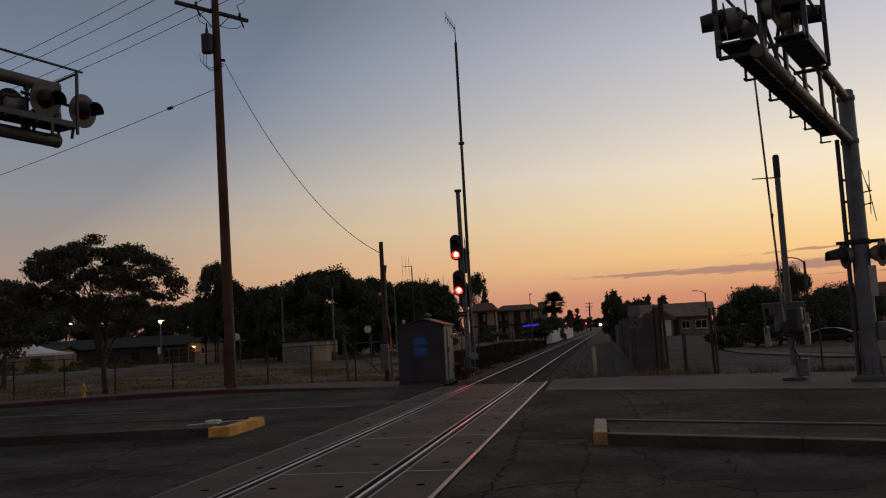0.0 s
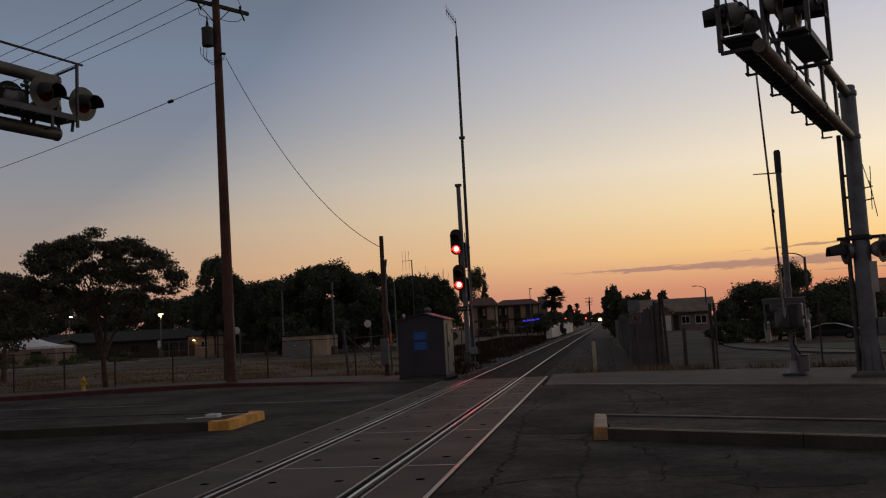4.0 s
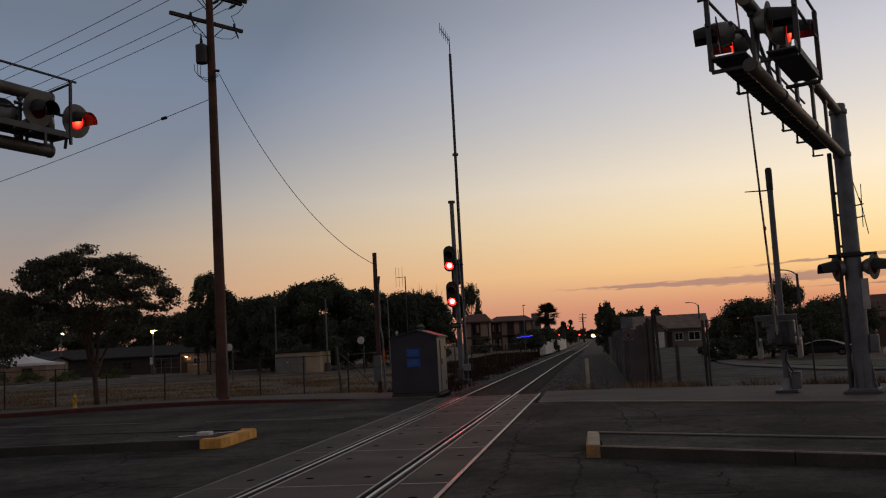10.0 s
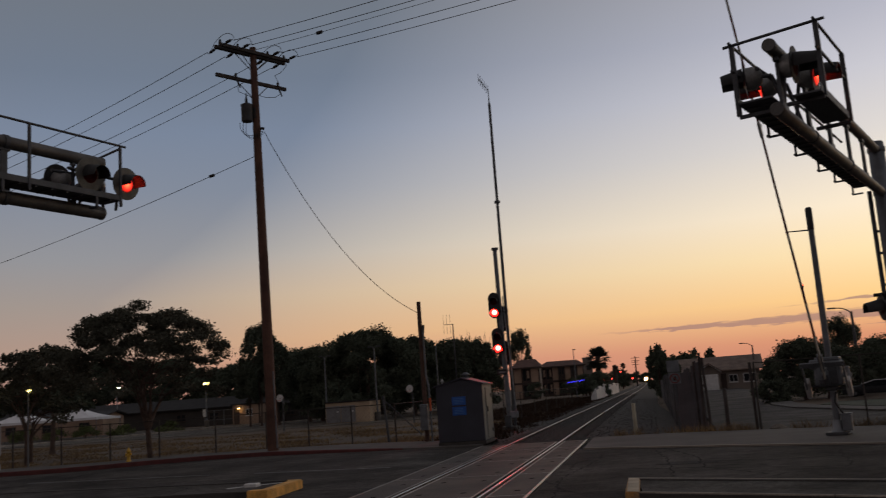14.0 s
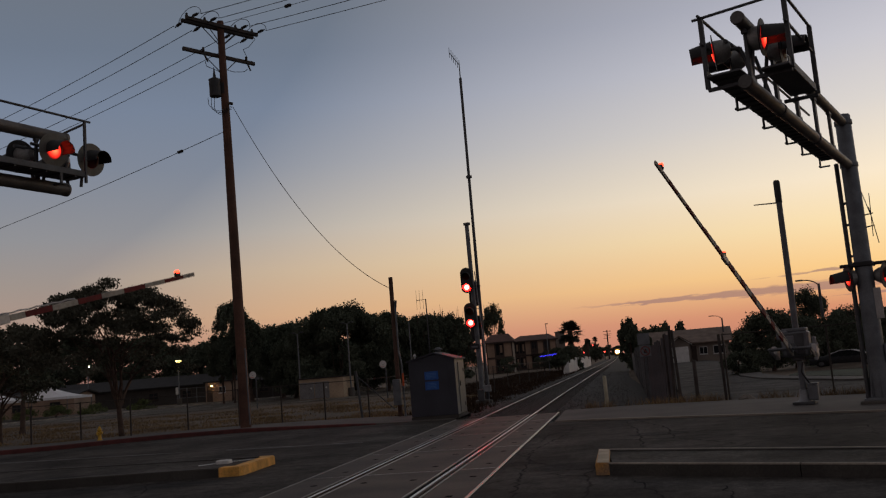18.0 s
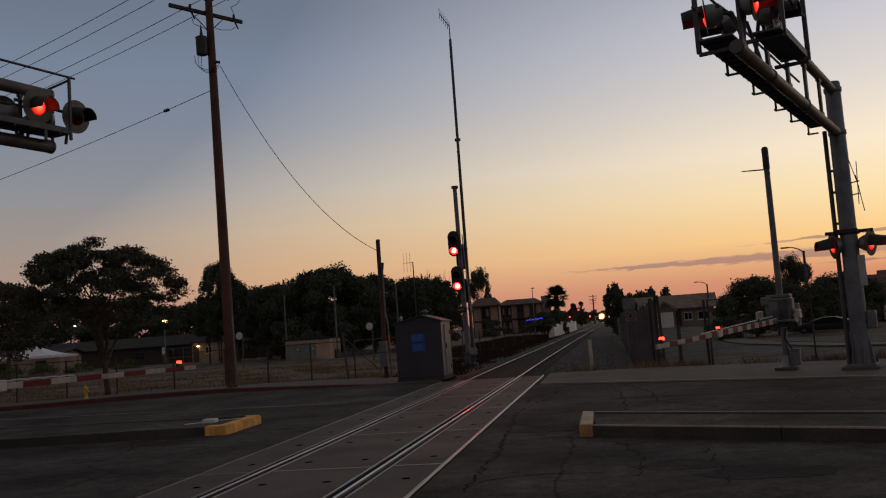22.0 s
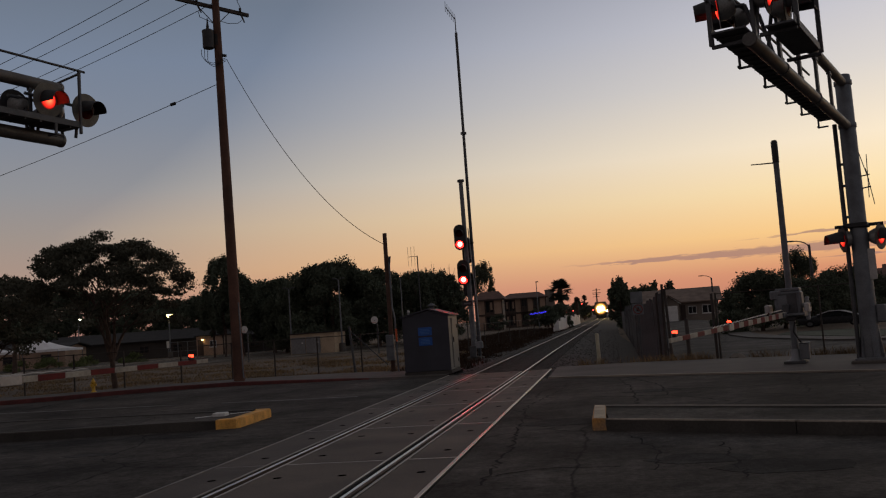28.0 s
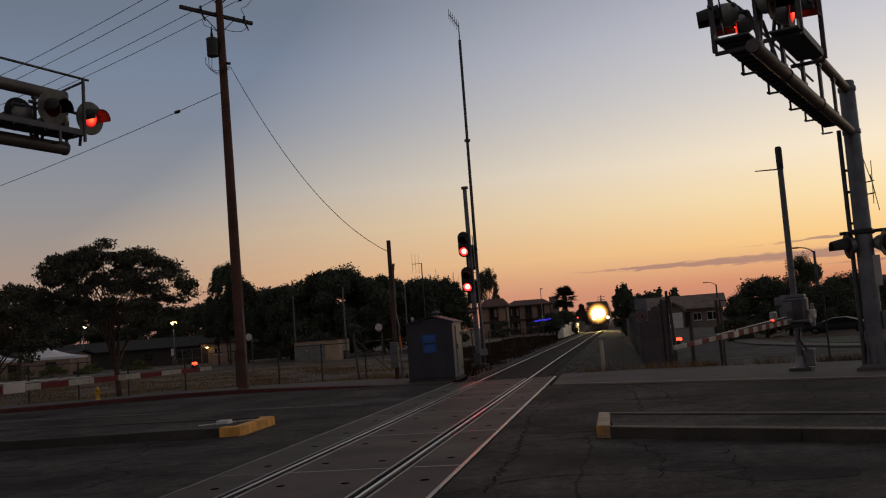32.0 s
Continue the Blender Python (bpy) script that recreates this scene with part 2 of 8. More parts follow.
TIE = surf("tie_concrete", (0.044, 0.0396, 0.0363), 0.9, 0, 0.4, 2, 40, 0.3)
PATH_TAR = road_mat("pale_path_tarmac", (0.148, 0.1332, 0.111), 0.3)
HOLE_BLACK = surf("dark_hole", (0.004, 0.004, 0.004), 1.0, 0, 0.2, 3, 50, 0.0, spec=0.0)
DIRT = surf("dry_earth", (0.115, 0.08, 0.049), 0.95, 0, 0.45, 0.12, 12, 0.5, world_space=True)
GRASS = surf("dry_grass", (0.225, 0.148, 0.068), 0.9, 0, 0.45, 0.3, 20, 0.1, world_space=True, island=0.5)
GREEN_GRASS = surf("lawn_grass", (0.024, 0.034, 0.012), 0.9, 0, 0.4, 0.3, 20, 0.1, world_space=True, island=0.4)
RED_PAINT = surf("worn_red_kerb_paint", (0.1, 0.022, 0.02), 0.8, 0, 0.4, 2.5, 40, 0.2, world_space=True)
YELLOW = surf("worn_yellow_kerb_paint", (0.78, 0.41, 0.09), 0.75, 0, 0.3, 4, 40, 0.2, world_space=True)
ROAD_WHITE = surf("worn_white_line", (0.17, 0.17, 0.17), 0.8, 0, 0.5, 2, 30, 0.1, world_space=True)
KERB_DARK = surf("dark_kerb_concrete", (0.0577, 0.0533, 0.0474), 0.9, 0, 0.4, 1.2, 40, 0.3, world_space=True)
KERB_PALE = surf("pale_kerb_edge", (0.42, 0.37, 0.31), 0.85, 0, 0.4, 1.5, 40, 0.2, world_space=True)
CREAM = surf("faded_cream_paint", (0.5, 0.42, 0.3), 0.8, 0, 0.3, 4, 40, 0.2, world_space=True)
GUARD = surf("worn_guard_steel", (0.2, 0.185, 0.17), 0.45, 0.5, 0.35, 1.5, 40, 0.1, world_space=True)
GALV = surf("galvanised_steel", (0.155, 0.168, 0.182), 0.55, 0.4, 0.25, 4, 40, 0.08)
GALV_PALE = surf("pale_galvanised_steel", (0.255, 0.27, 0.285), 0.55, 0.3, 0.25, 4, 40, 0.08)
ARM_STEEL = surf("grey_arm_steel", (0.13, 0.125, 0.118), 0.55, 0.4, 0.3, 2.5, 40, 0.08)
GALV_DARK = surf("weathered_steel", (0.08, 0.084, 0.09), 0.6, 0.3, 0.3, 4, 40, 0.1)
BLACK = surf("matt_black_metal", (0.024, 0.024, 0.026), 0.6, 0.1, 0.3, 4, 40, 0.08)
DISC_GREY = surf("weathered_grey_disc", (0.13, 0.125, 0.105), 0.6, 0.2, 0.3, 4, 40, 0.08)
FENCE_STEEL = surf("rusted_fence_steel", (0.05, 0.042, 0.036), 0.8, 0.1, 0.3, 4, 40, 0.1)
ALU = surf("lamp_aluminium", (0.3, 0.3, 0.29), 0.5, 0.3, 0.25, 5, 40, 0.08)
POLE_WOOD = surf("creosoted_pole_wood", (0.11, 0.052, 0.034), 0.85, 0, 0.4, 1.2, 25, 0.4)
STUB_WOOD = surf("brown_stub_wood", (0.1, 0.055, 0.04), 0.9, 0, 0.4, 2, 25, 0.4)
DARK_WOOD = surf("dark_weathered_wood", (0.06, 0.05, 0.045), 0.9, 0, 0.4, 2, 25, 0.4)
FENCE_WOOD = surf("grey_fence_board", (0.085, 0.082, 0.085), 0.9, 0, 0.35, 2, 25, 0.3, island=0.3)
BARK = surf("bark", (0.09, 0.06, 0.045), 0.95, 0, 0.4, 4, 30, 0.5)
LEAF = surf("oak_leaf", (0.1, 0.1, 0.075), 0.95, 0, 0.35, 0.6, 10, 0.0, island=0.15, spec=0.05)
SHRUB = surf("shrub_leaf", (0.14, 0.17, 0.07), 0.9, 0, 0.35, 0.6, 10, 0.0, island=0.4, spec=0.1)
BUSH = surf("dry_bush", (0.04675, 0.0286, 0.0187), 0.95, 0, 0.35, 0.6, 10, 0.0, island=0.35, spec=0.08)
LEAF_RED = surf("dark_red_leaf", (0.16, 0.03, 0.024), 0.9, 0, 0.35, 0.6, 10, 0.0, island=0.3, spec=0.1)
STONE = surf("field_stone", (0.2, 0.17, 0.14), 0.9, 0, 0.35, 3, 30, 0.3)
LEAF_DARK = surf("dark_leaf", (0.1, 0.118, 0.085), 0.95, 0, 0.35, 0.6, 10, 0.0, island=0.12, spec=0.04)
PALM_LEAF = surf("palm_leaf", (0.03, 0.035, 0.02), 0.7, 0, 0.3, 0.6, 10, 0.0, island=0.4)
SHELTER = surf("shelter_grey_paint", (0.036, 0.038, 0.052), 0.6, 0.1, 0.2, 1.5, 40, 0.06)
SHELTER_LIGHT = surf("shelter_light_metal", (0.19, 0.19, 0.19), 0.5, 0.4, 0.2, 2, 40, 0.06)
BLUE_SIGN = surf("blue_sign_enamel", (0.012, 0.09, 0.36), 0.5, 0, 0.15, 5, 30, 0.02)
SIGN_WHITE = surf("sign_white", (0.62, 0.62, 0.6), 0.6, 0, 0.15, 5, 30, 0.02)
SIGN_BACK = surf("sign_back_aluminium", (0.45, 0.44, 0.43), 0.5, 0.3, 0.2, 3, 30, 0.02)
ORANGE = surf("orange_marker", (0.7, 0.12, 0.03), 0.6, 0, 0.15, 5, 30, 0.02)
WHITE_PAINT = surf("white_paint", (0.7, 0.7, 0.68), 0.6, 0, 0.15, 2, 30, 0.05)
STUCCO = surf("beige_stucco", (0.36, 0.25, 0.18), 0.9, 0, 0.25, 0.6, 30, 0.2)
STUCCO_GREY = surf("grey_stucco", (0.2, 0.17, 0.145), 0.9, 0, 0.25, 0.6, 30, 0.2)
TRIM = surf("dark_timber_trim", (0.06, 0.04, 0.032), 0.8, 0, 0.3, 2, 30, 0.1)
STUCCO_DARK = surf("dark_school_stucco", (0.045, 0.04, 0.036), 0.9, 0, 0.25, 0.6, 30, 0.2)
ROOF = surf("shingle_roof", (0.022, 0.021, 0.021), 0.9, 0, 0.35, 1.2, 25, 0.3)
ROOF_TAN = surf("tan_shingle_roof", (0.2, 0.15, 0.12), 0.9, 0, 0.35, 1.2, 25, 0.3)
CANVAS = surf("white_canvas", (0.75, 0.75, 0.76), 0.8, 0, 0.1, 1, 30, 0.05)
DOOR_GREY = surf("grey_metal_door", (0.2, 0.2, 0.2), 0.6, 0.2, 0.2, 2, 30, 0.05)
GLASS = glass_mat("window_glass", (0.02, 0.022, 0.025), 0.08)
CAR_GLASS = glass_mat("tinted_car_glass", (0.008, 0.009, 0.01), 0.06, 0.12)
ALLOY = surf("alloy_wheel", (0.27, 0.27, 0.28), 0.35, 0.35, 0.1, 5, 50, 0.0)
CAR_GLASS.node_tree.nodes["Principled BSDF"].inputs["IOR"].default_value = 1.18
CAR_SCREEN = glass_mat("car_windscreen", (0.03, 0.037, 0.04), 0.06, 0.12)
CAR_SCREEN.node_tree.nodes["Principled BSDF"].inputs["IOR"].default_value = 1.5
WIRE = surf("wire", (0.03, 0.03, 0.032), 0.6, 0.3, 0.2, 4, 30, 0.0)
HYDRANT = surf("yellow_hydrant_paint", (0.62, 0.36, 0.03), 0.55, 0, 0.25, 6, 40, 0.1)
CAR_WHITE = surf("white_car_paint", (0.29, 0.31, 0.36), 0.14, 0, 0.06, 1.2, 60, 0.0)
CAR_BLACK = surf("black_car_plastic", (0.009, 0.009, 0.01), 0.8, 0, 0.2, 5, 50, 0.05, spec=0.08)
CAR_WHITE.node_tree.nodes["Principled BSDF"].inputs["Coat Weight"].default_value = 0.8
CAR_SILVER = surf("silver_car_paint", (0.5, 0.5, 0.5), 0.35, 0.2, 0.08, 2, 50, 0.0)
WORN_YELLOW = surf("faded_yellow_kerb_paint", (0.5, 0.25, 0.06), 0.8, 0, 0.4, 5, 40, 0.2, alt=(0.2, 0.16, 0.12), world_space=True)
HOUSE_BROWN = surf("brown_house_wall", (0.13, 0.085, 0.065), 0.9, 0, 0.3, 0.8, 30, 0.2)
ROOF_BROWN = surf("brown_shingle_roof", (0.12, 0.06, 0.045), 0.9, 0, 0.35, 1.2, 25, 0.3)
CAR_DARK_PAINT = surf("dark_car_paint", (0.008, 0.009, 0.011), 0.4, 0, 0.1, 2, 50, 0.0, spec=0.2)
CHROME = surf("chrome", (0.75, 0.75, 0.77), 0.3, 1.0, 0.05, 5, 50, 0.0)
GOLD = surf("gold_emblem", (0.6, 0.36, 0.08), 0.3, 0.8, 0.1, 5, 50, 0.0)
TYRE = surf("tyre_rubber", (0.012, 0.012, 0.013), 0.95, 0, 0.3, 6, 60, 0.2, spec=0.1)
LOCO = surf("locomotive_paint", (0.1, 0.075, 0.06), 0.5, 0.1, 0.3, 1, 30, 0.05)
LOCO_DARK = surf("locomotive_dark_steel", (0.03, 0.03, 0.032), 0.6, 0.2, 0.3, 1, 30, 0.05)
ARM_WHITE = surf("gate_arm_white", (0.4, 0.37, 0.31), 0.75, 0, 0.3, 4, 30, 0.02)
ARM_RED = surf("gate_arm_red", (0.14, 0.01, 0.009), 0.8, 0, 0.3, 4, 30, 0.02)
LENS_DARK = glass_mat("unlit_red_lens", (0.05, 0.003, 0.003), 0.5, 0.15)
SIGNAL_RED = lamp_mat("signal_red_light", (1.0, 0.004, 0.003), 32)
SIGNAL_CORE = lamp_mat("signal_red_core", (1.0, 0.012, 0.009), 150)
TIP_RED = lamp_mat("gate_red_light", (1.0, 0.035, 0.014), 7)
TAIL_RED = lamp_mat("tail_light", (1.0, 0.04, 0.02), 3)
AMBER = lamp_mat("amber_light", (1.0, 0.25, 0.03), 2.5)
HEAD_WHITE = lamp_mat("head_light", (0.9, 1.0, 0.88), 14)
TRAIN_LIGHT = lamp_mat("train_head_light", (1.0, 0.68, 0.26), 160)


def beam_mat(name, inner, outer, reach, strength):
    """A glowing disc, strongest at its middle and dying away towards the rim."""
    m = lamp_mat(name, inner, strength)
    n, l = m.node_tree.nodes, m.node_tree.links
    b = n["Principled BSDF"]
    tc, ln, ramp = n.new("ShaderNodeTexCoord"), n.new("ShaderNodeVectorMath"), n.new("ShaderNodeMapRange")
    ln.operation = "LENGTH"
    l.new(tc.outputs["Object"], ln.inputs[0])
    ramp.inputs[1].default_value, ramp.inputs[2].default_value, ramp.inputs[3].default_value, ramp.inputs[4].default_value = 0.0, reach, 1.0, 0.0
    l.new(ln.outputs["Value"], ramp.inputs[0])
    pw, mul, mix = n.new("ShaderNodeMath"), n.new("ShaderNodeMath"), n.new("ShaderNodeMix")
    pw.operation, mul.operation, mix.data_type = "POWER", "MULTIPLY", "RGBA"
    l.new(ramp.outputs[0], pw.inputs[0])
    pw.inputs[1].default_value, mul.inputs[1].default_value = 2.6, strength
    l.new(pw.outputs[0], mul.inputs[0])
    l.new(ramp.outputs[0], mix.inputs[0])
    mix.inputs[6].default_value, mix.inputs[7].default_value = (*outer, 1), (*inner, 1)
    l.new(mix.outputs[2], b.inputs["Emission Color"])
    l.new(mul.outputs[0], b.inputs["Emission Strength"])
    b.inputs["Base Color"].default_value = (0.03, 0.028, 0.025, 1)
    return m


FLASH_RED = beam_mat("flasher_red_light", (1.0, 0.055, 0.018), (1.0, 0.008, 0.012), 0.2, 14.0)
# glare about the train's headlights, put into the emission of a disc
TRAIN_GLARE = beam_mat("train_headlight_glare", (1.0, 0.66, 0.2), (1.0, 0.36, 0.05), 1.75, 20.0)
STREET_WARM = lamp_mat("warm_lamp_light", (1.0, 0.74, 0.24), 9)
STREET_WHITE = lamp_mat("cool_lamp_light", (1.0, 0.9, 0.62), 8)
BLUE_LIGHT = lamp_mat("blue_string_light", (0.06, 0.05, 1.0), 1.6)
FAR_RED = lamp_mat("far_red_light", (1.0, 0.06, 0.04), 5)


# ---- mesh building ----


class M:
    """A mesh in the making: boxes, tubes, lathed and lofted forms."""

    def __init__(self):
        self.v, self.f, self.s = [], [], []

    def put(self, vs, fs, smooth=False, m=None):
        o = len(self.v)
        self.v += [tuple(m @ Vector(p)) for p in vs] if m else [tuple(p) for p in vs]
        self.f += [tuple(i + o for i in f) for f in fs]
        self.s += [smooth] * len(fs)
        return self

    def box(self, c, d, b=0.0, m=None):
        """A box of the sizes d about c with its edges cut by b."""
        x, y, z = d[0] / 2, d[1] / 2, d[2] / 2
        b = min(b, x * 0.9, y * 0.9, z * 0.9)
        S = [(i, j, k) for i in (-1, 1) for j in (-1, 1) for k in (-1, 1)]
        if b <= 0:
            vs = [(c[0] + i * x, c[1] + j * y, c[2] + k * z) for i, j, k in S]
            return self.put(vs, [(0, 1, 3, 2), (4, 6, 7, 5), (0, 4, 5, 1), (2, 3, 7, 6), (0, 2, 6, 4), (1, 5, 7, 3)], False, m)
        vs, ix = [], {}
        for i, j, k in S:
            for a in range(3):
                p = [i * (x - b), j * (y - b), k * (z - b)]
                p[a] = (i * x, j * y, k * z)[a]
                ix[(i, j, k, a)] = len(vs)
                vs.append((c[0] + p[0], c[1] + p[1], c[2] + p[2]))
        fs = []
        for a in range(3):
            for s in (-1, 1):
                q = []
                for t, w in ((-1, -1), (1, -1), (1, 1), (-1, 1)):
                    k = [0, 0, 0]
                    k[a], k[(a + 1) % 3], k[(a + 2) % 3] = s, t, w
                    q.append(ix[(*k, a)])
                fs.append(tuple(q if s > 0 else q[::-1]))
        for a in range(3):
            e, g = (a + 1) % 3, (a + 2) % 3
            for s in (-1, 1):
                for t in (-1, 1):
                    k0, k1 = [0, 0, 0], [0, 0, 0]
                    k0[a], k1[a] = -1, 1
                    k0[e] = k1[e] = s
                    k0[g] = k1[g] = t
                    q = [ix[(*k0, e)], ix[(*k1, e)], ix[(*k1, g)], ix[(*k0, g)]]
                    fs.append(tuple(q if s * t < 0 else q[::-1]))
        for i, j, k in S:
            q = [ix[(i, j, k, a)] for a in range(3)]
            fs.append(tuple(q if i * j * k > 0 else q[::-1]))
        return self.put(vs, fs, False, m)

    def cyl(self, p0, p1, r0, r1=None, n=12, caps=True, smooth=True):
        p0, p1 = Vector(p0), Vector(p1)
        r1 = r0 if r1 is None else r1
        ax = (p1 - p0).normalized()
        e = ax.cross(Vector((0, 0, 1)) if abs(ax.z) < 0.9 else Vector((1, 0, 0))).normalized()
        g = ax.cross(e)
        vs = []
        for p, r in ((p0, r0), (p1, r1)):
            for i in range(n):
                a = 2 * math.pi * i / n
                vs.append(p + (e * math.cos(a) + g * math.sin(a)) * r)
        self.put(vs, [(i, (i + 1) % n, n + (i + 1) % n, n + i) for i in range(n)], smooth)
        if caps:
            self.put(vs, [tuple(range(n))[::-1], tuple(range(n, 2 * n))])
        return self

    def tube(self, pts, r, n=8):
        for a, b in zip(pts[:-1], pts[1:]):
            self.cyl(a, b, r, r, n)
        return self

    def lathe(self, prof, n=16, m=None, smooth=True):
        """prof: (radius, height) up the z axis."""
        vs = [(r * math.cos(2 * math.pi * i / n), r * math.sin(2 * math.pi * i / n), z) for r, z in prof for i in range(n)]
        fs = [(k * n + i, k * n + (i + 1) % n, (k + 1) * n + (i + 1) % n, (k + 1) * n + i) for k in range(len(prof) - 1) for i in range(n)]
        self.put(vs, fs, smooth, m)
        self.put([vs[i] for i in range(n)], [tuple(range(n))[::-1]], False, m)
        k = (len(prof) - 1) * n
        return self.put([vs[k + i] for i in range(n)], [tuple(range(n))], False, m)

    def prism(self, pts, z0, z1):
        n = len(pts)
        area = sum(pts[i][0] * pts[(i + 1) % n][1] - pts[(i + 1) % n][0] * pts[i][1] for i in range(n))
        if area < 0:
            pts = pts[::-1]
        vs = [(x, y, z0) for x, y in pts] + [(x, y, z1) for x, y in pts]
        return self.put(vs, [tuple(range(n))[::-1], tuple(range(n, 2 * n))] + [(i, (i + 1) % n, n + (i + 1) % n, n + i) for i in range(n)])

    def grid(self, rows, closed=False, smooth=True):
        w = len(rows[0])
        fs = [(k * w + i, k * w + (i + 1) % w, (k + 1) * w + (i + 1) % w, (k + 1) * w + i) for k in range(len(rows) - 1) for i in range(w if closed else w - 1)]
        return self.put([p for r in rows for p in r], fs, smooth)

    def mesh(self, name):
        me = bpy.data.meshes.new(name)
        me.from_pydata(self.v, [], self.f)
        me.polygons.foreach_set("use_smooth", self.s)
        me.update()
        return me


GROUPS = {"dense dark tree in the row behind the field": "trees in the row behind the field", "tree with an airy crown at the back of the dry field": "airy trees at the back of the field",
          "dense dark hedge tree beyond the side street": "hedge trees beyond the side street", "far dark tree by the railway": "far trees by the railway",
          "round garden shrub in front of the school": "shrubs in front of the school", "small dark conifer behind the house": "conifers behind the house",
          "dark rounded bush before the flats": "bushes before the flats", "lit street lamp on a concrete base by the path": "lit lamps by the school path",
          "small white light on the school path": "small lights on the school path", "unlit twin floodlight on a tall thin pole": "floodlights over the field",
          "canopy_tent": "tents on the school ground", "signal_cantilever": "signal cantilevers over the street", "crossing_gate": "gates of the crossing", "traffic_island": "traffic islands in the street",
          "basketball_hoop": "hoops on the school ground", "parked_car": "cars parked on the side street", "power_pole": "far poles by the railway", "far_crossing_light": "far red railway lights",
          "apartment_building": "flats along the railway", "rock": "rocks beside the pavement"}


def thing(name, x, y, z, label, category, rz=0.0, group="", kind="", m=None):
    ob = new(name)
    ob.matrix_basis = m or pose(x, y, z, 0, 0, rz)
    ob.empty_display_size = 0.2
    return tagged(ob, label, category, group or GROUPS.get(label) or GROUPS.get(name, ""), kind)


def part(name, mb, material, parent=None, label="", m=None):
    """Links a mesh as one object under a thing or a part."""
    me = mb.mesh(name) if isinstance(mb, M) else mb
    if not me.materials:
        me.materials.append(material)
    ob = new(name, me)
    ob.parent = parent
    if m:
        ob.matrix_basis = m
    return tagged(ob, label)


def solo(name, mb, material, label, category, kind="", group=""):
    ob = part(name, mb, material)
    return tagged(ob, label, category, group, kind)


def scatter_blades(name, x, y, z, h, w, rng):
    """Upright grass blades, each a narrow leaning triangle."""
    n = len(x)
    a = rng.uniform(0, 6.283, n)
    hh, ww = h * rng.uniform(0.4, 1.3, n), w * rng.uniform(0.6, 1.4, n)
    lean = rng.normal(0, 0.35, (2, n)) * hh
    v = np.stack([np.stack([x - np.cos(a) * ww, y - np.sin(a) * ww, z], 1), np.stack([x + np.cos(a) * ww, y + np.sin(a) * ww, z], 1),
                  np.stack([x + lean[0], y + lean[1], z + hh], 1)], 1).reshape(-1, 3)
    me = bpy.data.meshes.new(name)
    me.from_pydata(v.tolist(), [], np.arange(3 * n).reshape(-1, 3).tolist())
    return me


def scatter_cards(name, centres, size, rng):
    """Many small leaf cards about the centres (an array of points)."""
    n = len(centres)
    a = rng.normal(size=(n, 3))
    a /= np.linalg.norm(a, axis=1)[:, None]
    b = rng.normal(size=(n, 3))
    b -= a * (a * b).sum(1)[:, None]
    b /= np.linalg.norm(b, axis=1)[:, None]
    s = size * rng.uniform(0.6, 1.4, (n, 1))
    u, w = a * s * 0.5, b * s * 0.32
    v = np.stack([centres - u, centres + w, centres + u, centres - w], 1).reshape(-1, 3)
    me = bpy.data.meshes.new(name)
    me.from_pydata(v.tolist(), [], np.arange(4 * n).reshape(-1, 4).tolist())
    return me

# ---- the ground and the street ----
RNG = np.random.default_rng(7)
tagged(solo("ground", M().put([(-3000, -3000, -0.2), (3000, -3000, -0.2), (3000, 3000, -0.2), (-3000, 3000, -0.2)], [(0, 1, 2, 3)]), DIRT,
            "bare dry earth and weeds reaching to the horizon", "ground"), kind="structure")

KERB_L = [(-60, 24.6, 0.13), (-30, 24.6, 0.13), (-21, 24.7, 0.13), (-18.2, 24.9, 0.13), (-16.7, 25.6, 0.13), (-15.4, 26.6, 0.13), (-14.0, 27.3, 0.13), (-11.9, 27.6, 0.12),
          (-10.1, 27.2, 0.1), (-8.1, 26.75, 0.07), (-7.2, 26.6, 0.04), (-4.76, 26.3, 0.015)]
KERB_R = [(-1.5, 22.3), (-0.2, 21.75), (2.54, 20.25), (5.1, 18.8), (12, 15.0), (40, 0.0)]
tagged(solo("road", M().prism([(-60, -16), (-4.7, -16), (-4.7, 26.3)] + [(x, y) for x, y, _ in KERB_L[:-1]][::-1], -0.2, 0.0), ASPHALT,
            "worn dark grey asphalt street with cracks and patches", "road"), kind="structure")
tagged(solo("road", M().prism([(-1.63, -16), (40, -16)] + KERB_R[::-1] + [(-1.63, 22.4)], -0.2, 0.0), ASPHALT,
            "worn dark grey asphalt street with long cracks", "road"), kind="structure")

# pavement behind the red kerb
walk_l = M()
back_y = [26.4, 26.4, 26.5, 27.0, 27.8, 28.6, 29.0, 29.6, 29.8, 29.8, 29.8, 29.4]
walk_l.grid([[(x, y + 0.16, h) for x, y, h in KERB_L], [(x, b, h + 0.01) for (x, _, h), b in zip(KERB_L, back_y)], [(x, b, -0.2) for (x, _, h), b in zip(KERB_L, back_y)]], smooth=False)
tagged(solo("pavement", walk_l, CONCRETE, "grey concrete pavement behind a red kerb", "pavement"), kind="structure")
kerb, ramp = M(), M()
for mb, line in ((kerb, KERB_L[:11]), (ramp, KERB_L[10:])):
    mb.grid([[(x, y, -0.1) for x, y, h in line], [(x, y + 0.015, h - 0.015) for x, y, h in line], [(x, y + 0.03, h + 0.003) for x, y, h in line], [(x, y + 0.17, h + 0.003) for x, y, h in line]], smooth=False)
tagged(solo("kerb", ramp, CONCRETE, "low grey concrete kerb falling to the track", "kerb"), kind="structure")
tagged(solo("kerb", kerb, RED_PAINT, "worn dark red painted concrete kerb", "kerb"), kind="structure")
